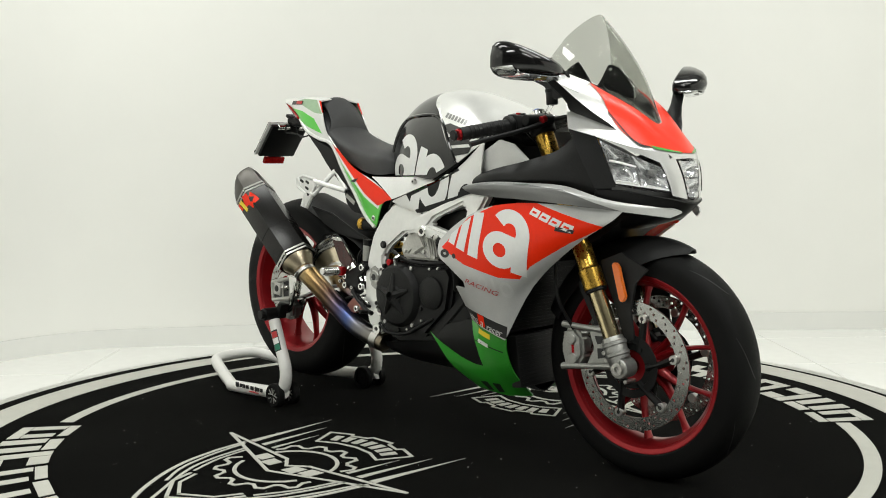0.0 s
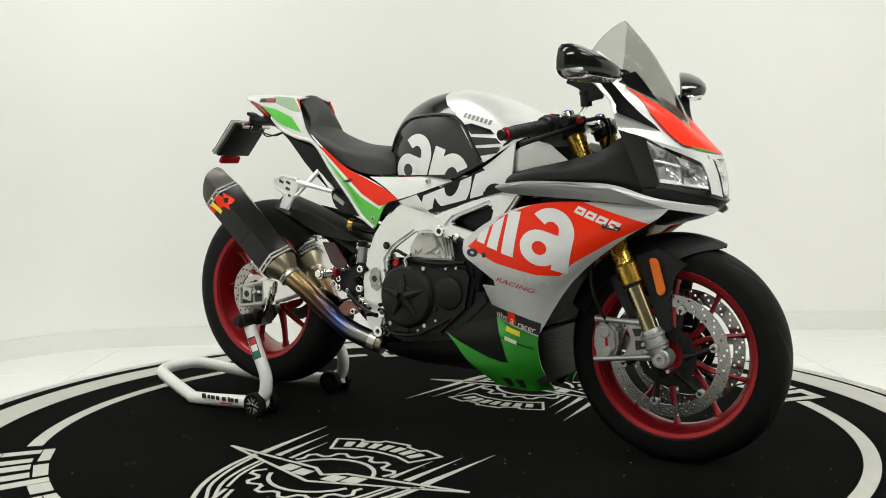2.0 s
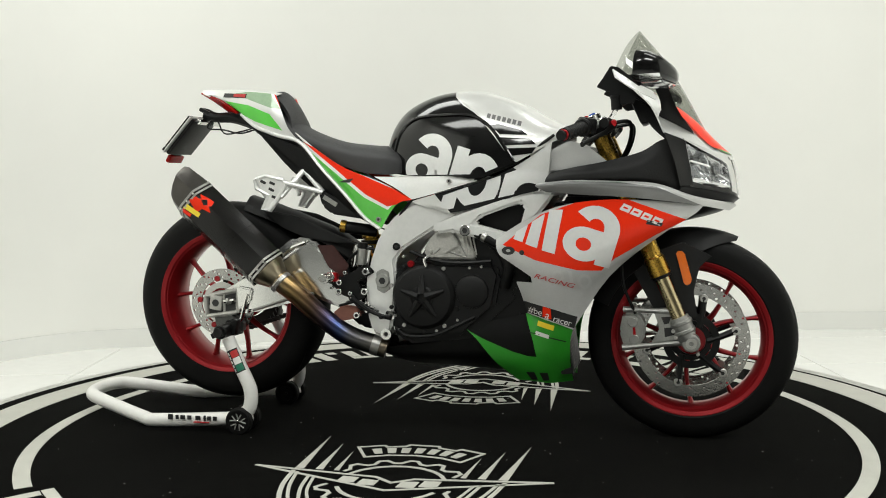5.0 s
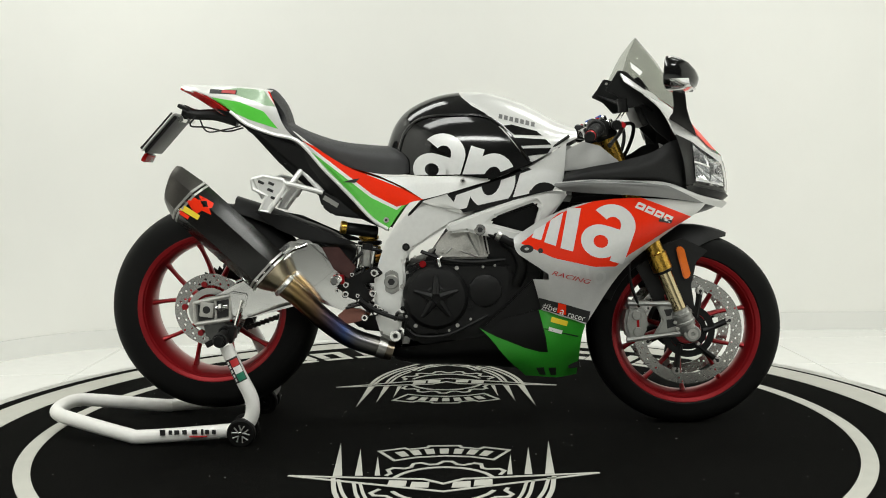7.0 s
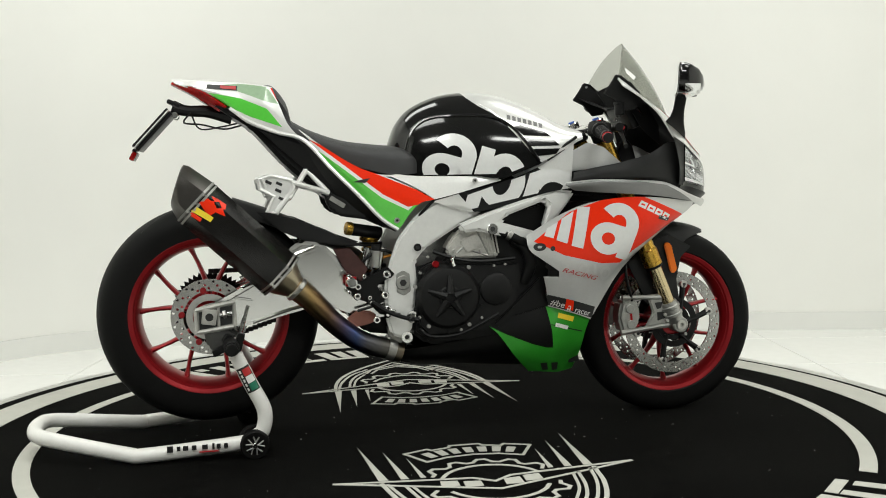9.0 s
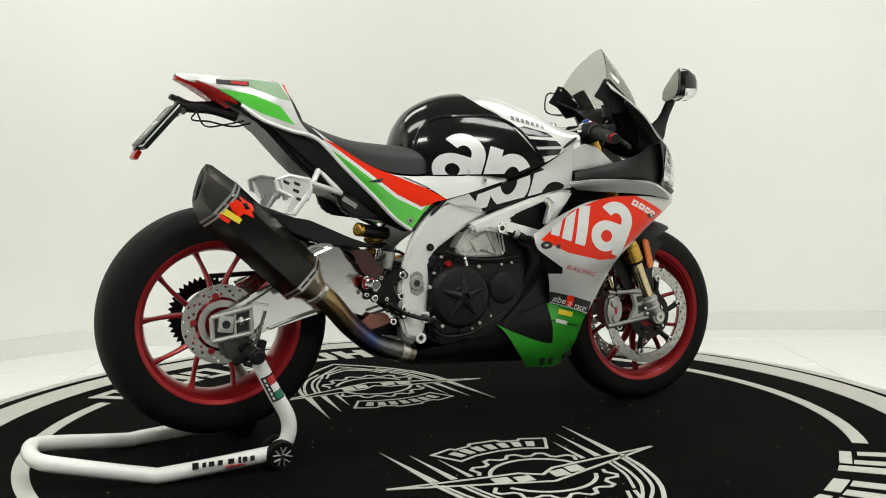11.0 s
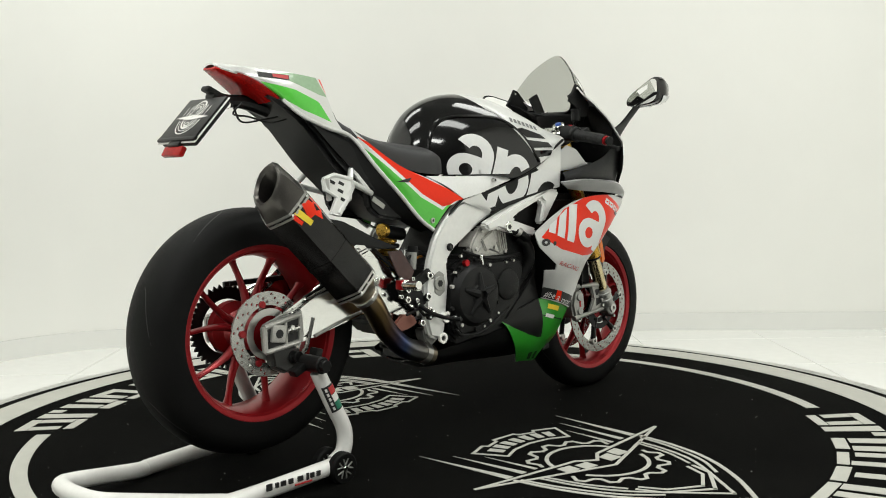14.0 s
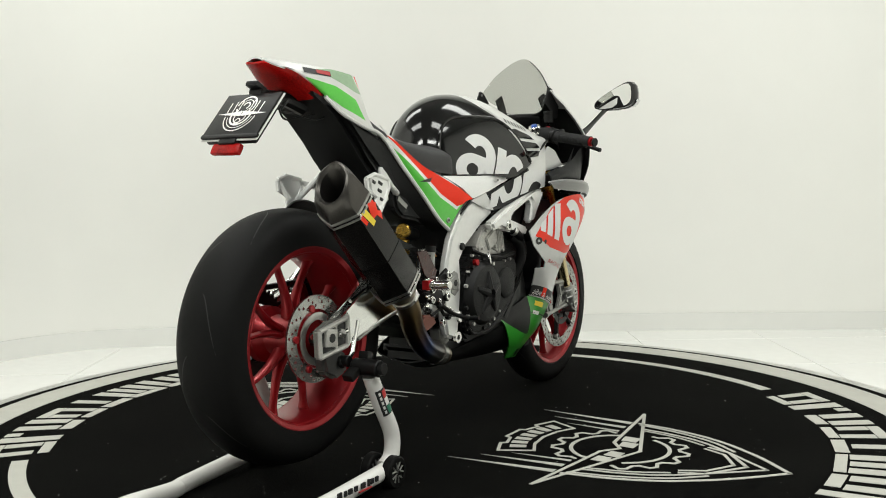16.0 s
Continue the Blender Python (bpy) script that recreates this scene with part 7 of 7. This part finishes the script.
WHITEP = material("white_print_paint", (0.75, 0.75, 0.73), 0.4, vary=0.03)
REDP = material("red_print", (0.45, 0.02, 0.02), 0.4, vary=0.05)
lettering("RACING", "side_fairing", fairing[:1], REDP, (0.315, -0.21, 0.481), (0.427, -0.2, 0.45), 0.3, label="dark red lettering", tall=0.62)
lettering("#be", "side_fairing", fairing[:1], WHITEP, (0.294, -0.18, 0.380), (0.333, -0.185, 0.370), 0.0, label="white lettering")
marks("red_square", "side_fairing", fairing, RED, flat_poly([(0.338, -0.185, 0.398), (0.361, -0.185, 0.391), (0.361, -0.185, 0.361), (0.336, -0.185, 0.368)]))
lettering("a", "side_fairing", fairing[:1], WHITEP, (0.341, -0.185, 0.365), (0.353, -0.185, 0.361), 0.0, label="white lettering")
lettering("racer", "side_fairing", fairing[:1], WHITEP, (0.364, -0.187, 0.357), (0.414, -0.183, 0.342), 0.0, label="white lettering")
marks("yellow_badge", "belly_panel", belly, YELLOW, flat_poly([(0.322, -0.18, 0.355), (0.368, -0.18, 0.342), (0.365, -0.18, 0.327), (0.319, -0.18, 0.34)]), label="plain yellow badge")
marks("white_badge", "belly_panel", belly, WHITEP, flat_poly([(0.315, -0.18, 0.325), (0.353, -0.18, 0.314), (0.35, -0.18, 0.303), (0.312, -0.18, 0.314)]), label="plain white badge")
marks("black_slot", "belly_panel", belly, INK, flat_poly([(0.28, -0.12, 0.198), (0.303, -0.12, 0.198), (0.311, -0.11, 0.172), (0.293, -0.11, 0.172)]), flat_poly([(0.317, -0.12, 0.196), (0.34, -0.12, 0.195), (0.343, -0.1, 0.169), (0.326, -0.1, 0.169)]), flat_poly([(0.291, -0.17, 0.321), (0.304, -0.17, 0.32), (0.419, -0.16, 0.292), (0.418, -0.16, 0.288)]))
marks("cowl_badge", "tail_cowl", cowl, INK, flat_poly([(-0.666, -0.06, 1.024), (-0.583, -0.075, 1.018), (-0.585, -0.075, 1.005), (-0.667, -0.06, 1.011)]), label="black badge on the tail")
marks("cowl_badge_field", "tail_cowl", cowl, REDP, flat_poly([(-0.629, -0.06, 1.02), (-0.586, -0.075, 1.017), (-0.588, -0.075, 1.007), (-0.63, -0.06, 1.012)]), lift=0.003)
marks("tail_scoop", "tail_side", tail, INK, flat_poly([(-0.254, -0.12, 0.752), (-0.224, -0.125, 0.757), (-0.237, -0.125, 0.744), (-0.273, -0.12, 0.746)]))


# ---------------------------------------------------------------- paddock stand
FLAGGREEN = material("flag_green", (0.01, 0.16, 0.09), 0.4, vary=0.05)


def paddock_stand():
    st = thing("paddock_stand", "white tubular paddock stand under the rear axle", "paddock stand")
    u = []
    for sy in (-1, 1):
        arm = [(-0.540, sy * 0.205, 0.052), (-0.62, sy * 0.203, 0.042), (-0.85, sy * 0.196, 0.027), (-0.905, sy * 0.180, 0.029), (-1.085, sy * 0.118, 0.062), (-1.140, sy * 0.085, 0.072), (-1.156, sy * 0.03, 0.075)]
        u.append(arm)
    path = u[0] + [(x, y, z) for x, y, z in u[1][::-1]]
    part("base_tube", tube(path, 0.0205, 16, 90), POWDER, st, "white powder-coated bent tube")
    for sy in (-1, 1):
        part("upright", tube([(-0.575, sy * 0.200, 0.052), (-0.545, sy * 0.200, 0.075), (-0.540, sy * 0.198, 0.13), (-0.575, sy * 0.193, 0.205), (-0.612, sy * 0.188, 0.285)], [0.0205, 0.0205, 0.0205, 0.020, 0.0195], 16, 32), POWDER, st)
        lo, hi = Vector((-0.566, sy * 0.194, 0.186)), Vector((-0.596, sy * 0.190, 0.252))
        across = (hi - lo).normalized().cross(Vector((0, 1, 0))).normalized()

        def sticker(s0, s1, a0, a1, r):
            """A curved piece of label on the tube between shares s0..s1 and degrees a0..a1 from straight outwards."""
            b = bmesh.new()
            rows = []
            for s in (s0, s1):
                c = lo.lerp(hi, s)
                rows.append([b.verts.new(c + r * (math.cos(radians(a)) * Vector((0, sy, 0)) + math.sin(radians(a)) * across)) for a in (a0 + (a1 - a0) * k / 8 for k in range(9))])
            for k in range(8):
                b.faces.new((rows[0][k], rows[0][k + 1], rows[1][k + 1], rows[1][k]))
            return b

        flag = part("flag_label", sticker(0, 1, -58, 58, 0.0208), INK, st, "tricolour label on the upright")
        for k, m in enumerate((FLAGGREEN, POWDER, REDP)):
            part("flag_band", sticker(0.05 + k * 0.30, 0.33 + k * 0.30, -50 if sy < 0 else -12, 12 if sy < 0 else 50, 0.0213), m, flag)
        for k in range(5):
            part("label_bar", sticker(0.08 + k * 0.18, 0.20 + k * 0.18, 24 if sy < 0 else -40, 40 if sy < 0 else -24, 0.0213), POWDER, flag)
        hook = bmesh.new()
        cyl((-0.622, sy * 0.150, 0.306), (-0.622, sy * 0.225, 0.306), 0.021, seg=16, bm=hook)
        box((-0.640, sy * 0.165, 0.300), (0.07, 0.030, 0.018), 0.004, (0, -25, 0), bm=hook)
        box((-0.600, sy * 0.165, 0.315), (0.020, 0.03, 0.05), 0.004, (0, 15, 0), bm=hook)
        part("support_hook", hook, BLACK, st, "black rubber-coated support")
        part("hook_knob", cyl((-0.622, sy * 0.223, 0.306), (-0.622, sy * 0.238, 0.306), 0.016, seg=8), BLACK, st)
        for y in (0.222, 0.160):
            c = (-0.568, sy * y, 0.041)
            w = part("wheel", lathe([(0.026, -0.013), (0.036, -0.013), (0.040, -0.009), (0.040, 0.009), (0.036, 0.013), (0.026, 0.013)], c, 32, True), RUBBER, st, "small black rubber wheel")
            part("wheel_hub", lathe([(0.004, -0.009), (0.0265, -0.009), (0.0265, 0.009), (0.004, 0.009)], c, 24, True), BLACK, w)
            for k in range(5):
                a = radians(72 * k + 10)
                for d in (-0.32, 0.32):
                    part("wheel_spoke", tube([(c[0] + 0.008 * math.cos(a), c[1] + sy * 0.011, c[2] + 0.008 * math.sin(a)), (c[0] + 0.026 * math.cos(a + d), c[1] + sy * 0.011, c[2] + 0.026 * math.sin(a + d))], 0.002, 6), CAST, w)
            part("wheel_bolt", cyl((c[0], c[1], c[2]), (c[0], c[1] + sy * 0.016, c[2]), 0.007, seg=10), POLISH, w)
    for k, (x, w) in enumerate(((-0.79, 0.02), (-0.768, 0.012), (-0.750, 0.018), (-0.728, 0.016), (-0.700, 0.020), (-0.678, 0.008), (-0.664, 0.014), (-0.645, 0.014))):
        bm = bmesh.new()
        box((x, -0.2255, 0.046), (w * 0.75, 0.004, 0.012 if k not in (0, 5) else 0.016), 0, bm=bm)
        part("name_bar", bm, INK, st)
    part("name_line", box((-0.690, -0.2245, 0.033), (0.05, 0.004, 0.003), 0), REDP, st)
    return st


stand = paddock_stand()

# ---------------------------------------------------------------- floor tiles
x0, y0, step = 0.93, 0.95, 0.6
alike = {}
for i in range(-9, 6):
    for j in range(-15, 2):
        xa, xb = x0 + i * step, x0 + (i + 1) * step
        ya, yb = y0 + j * step, y0 + (j + 1) * step
        cxm, cym = (xa + xb) / 2, (ya + yb) / 2
        if not (-4.2 < cxm < 4.7 and -8.2 < cym < 2.2):
            continue
        if "tile" not in alike:
            b = box((0, 0, 0), (step - 0.003, step - 0.003, 0.008), 0.0012)
            me = bpy.data.meshes.new("tile")
            for f in b.faces:
                f.smooth = False
            b.to_mesh(me)
            b.free()
            me.materials.append(TILE)
            alike["tile"] = me
        t = new("tile", alike["tile"])
        t.parent = floor_ob
        t.location = (cxm, cym, FLOOR_Z - 0.004)


def motions():
    walk(turntable, [(t, pose(0, 0, 0, 0, 0, a - 1.07)) for t, a in TURN])
    walk(bike, [(t, pose(0, 0, 0, 0, 0, a - 1.07) @ pose(0.004, 0.015, 0)) for t, a in TURN])
    walk(stand, [(t, pose(0, 0, 0, 0, 0, a) @ pose(0.003, 0.013, 0)) for t, a in TURN])


motions()
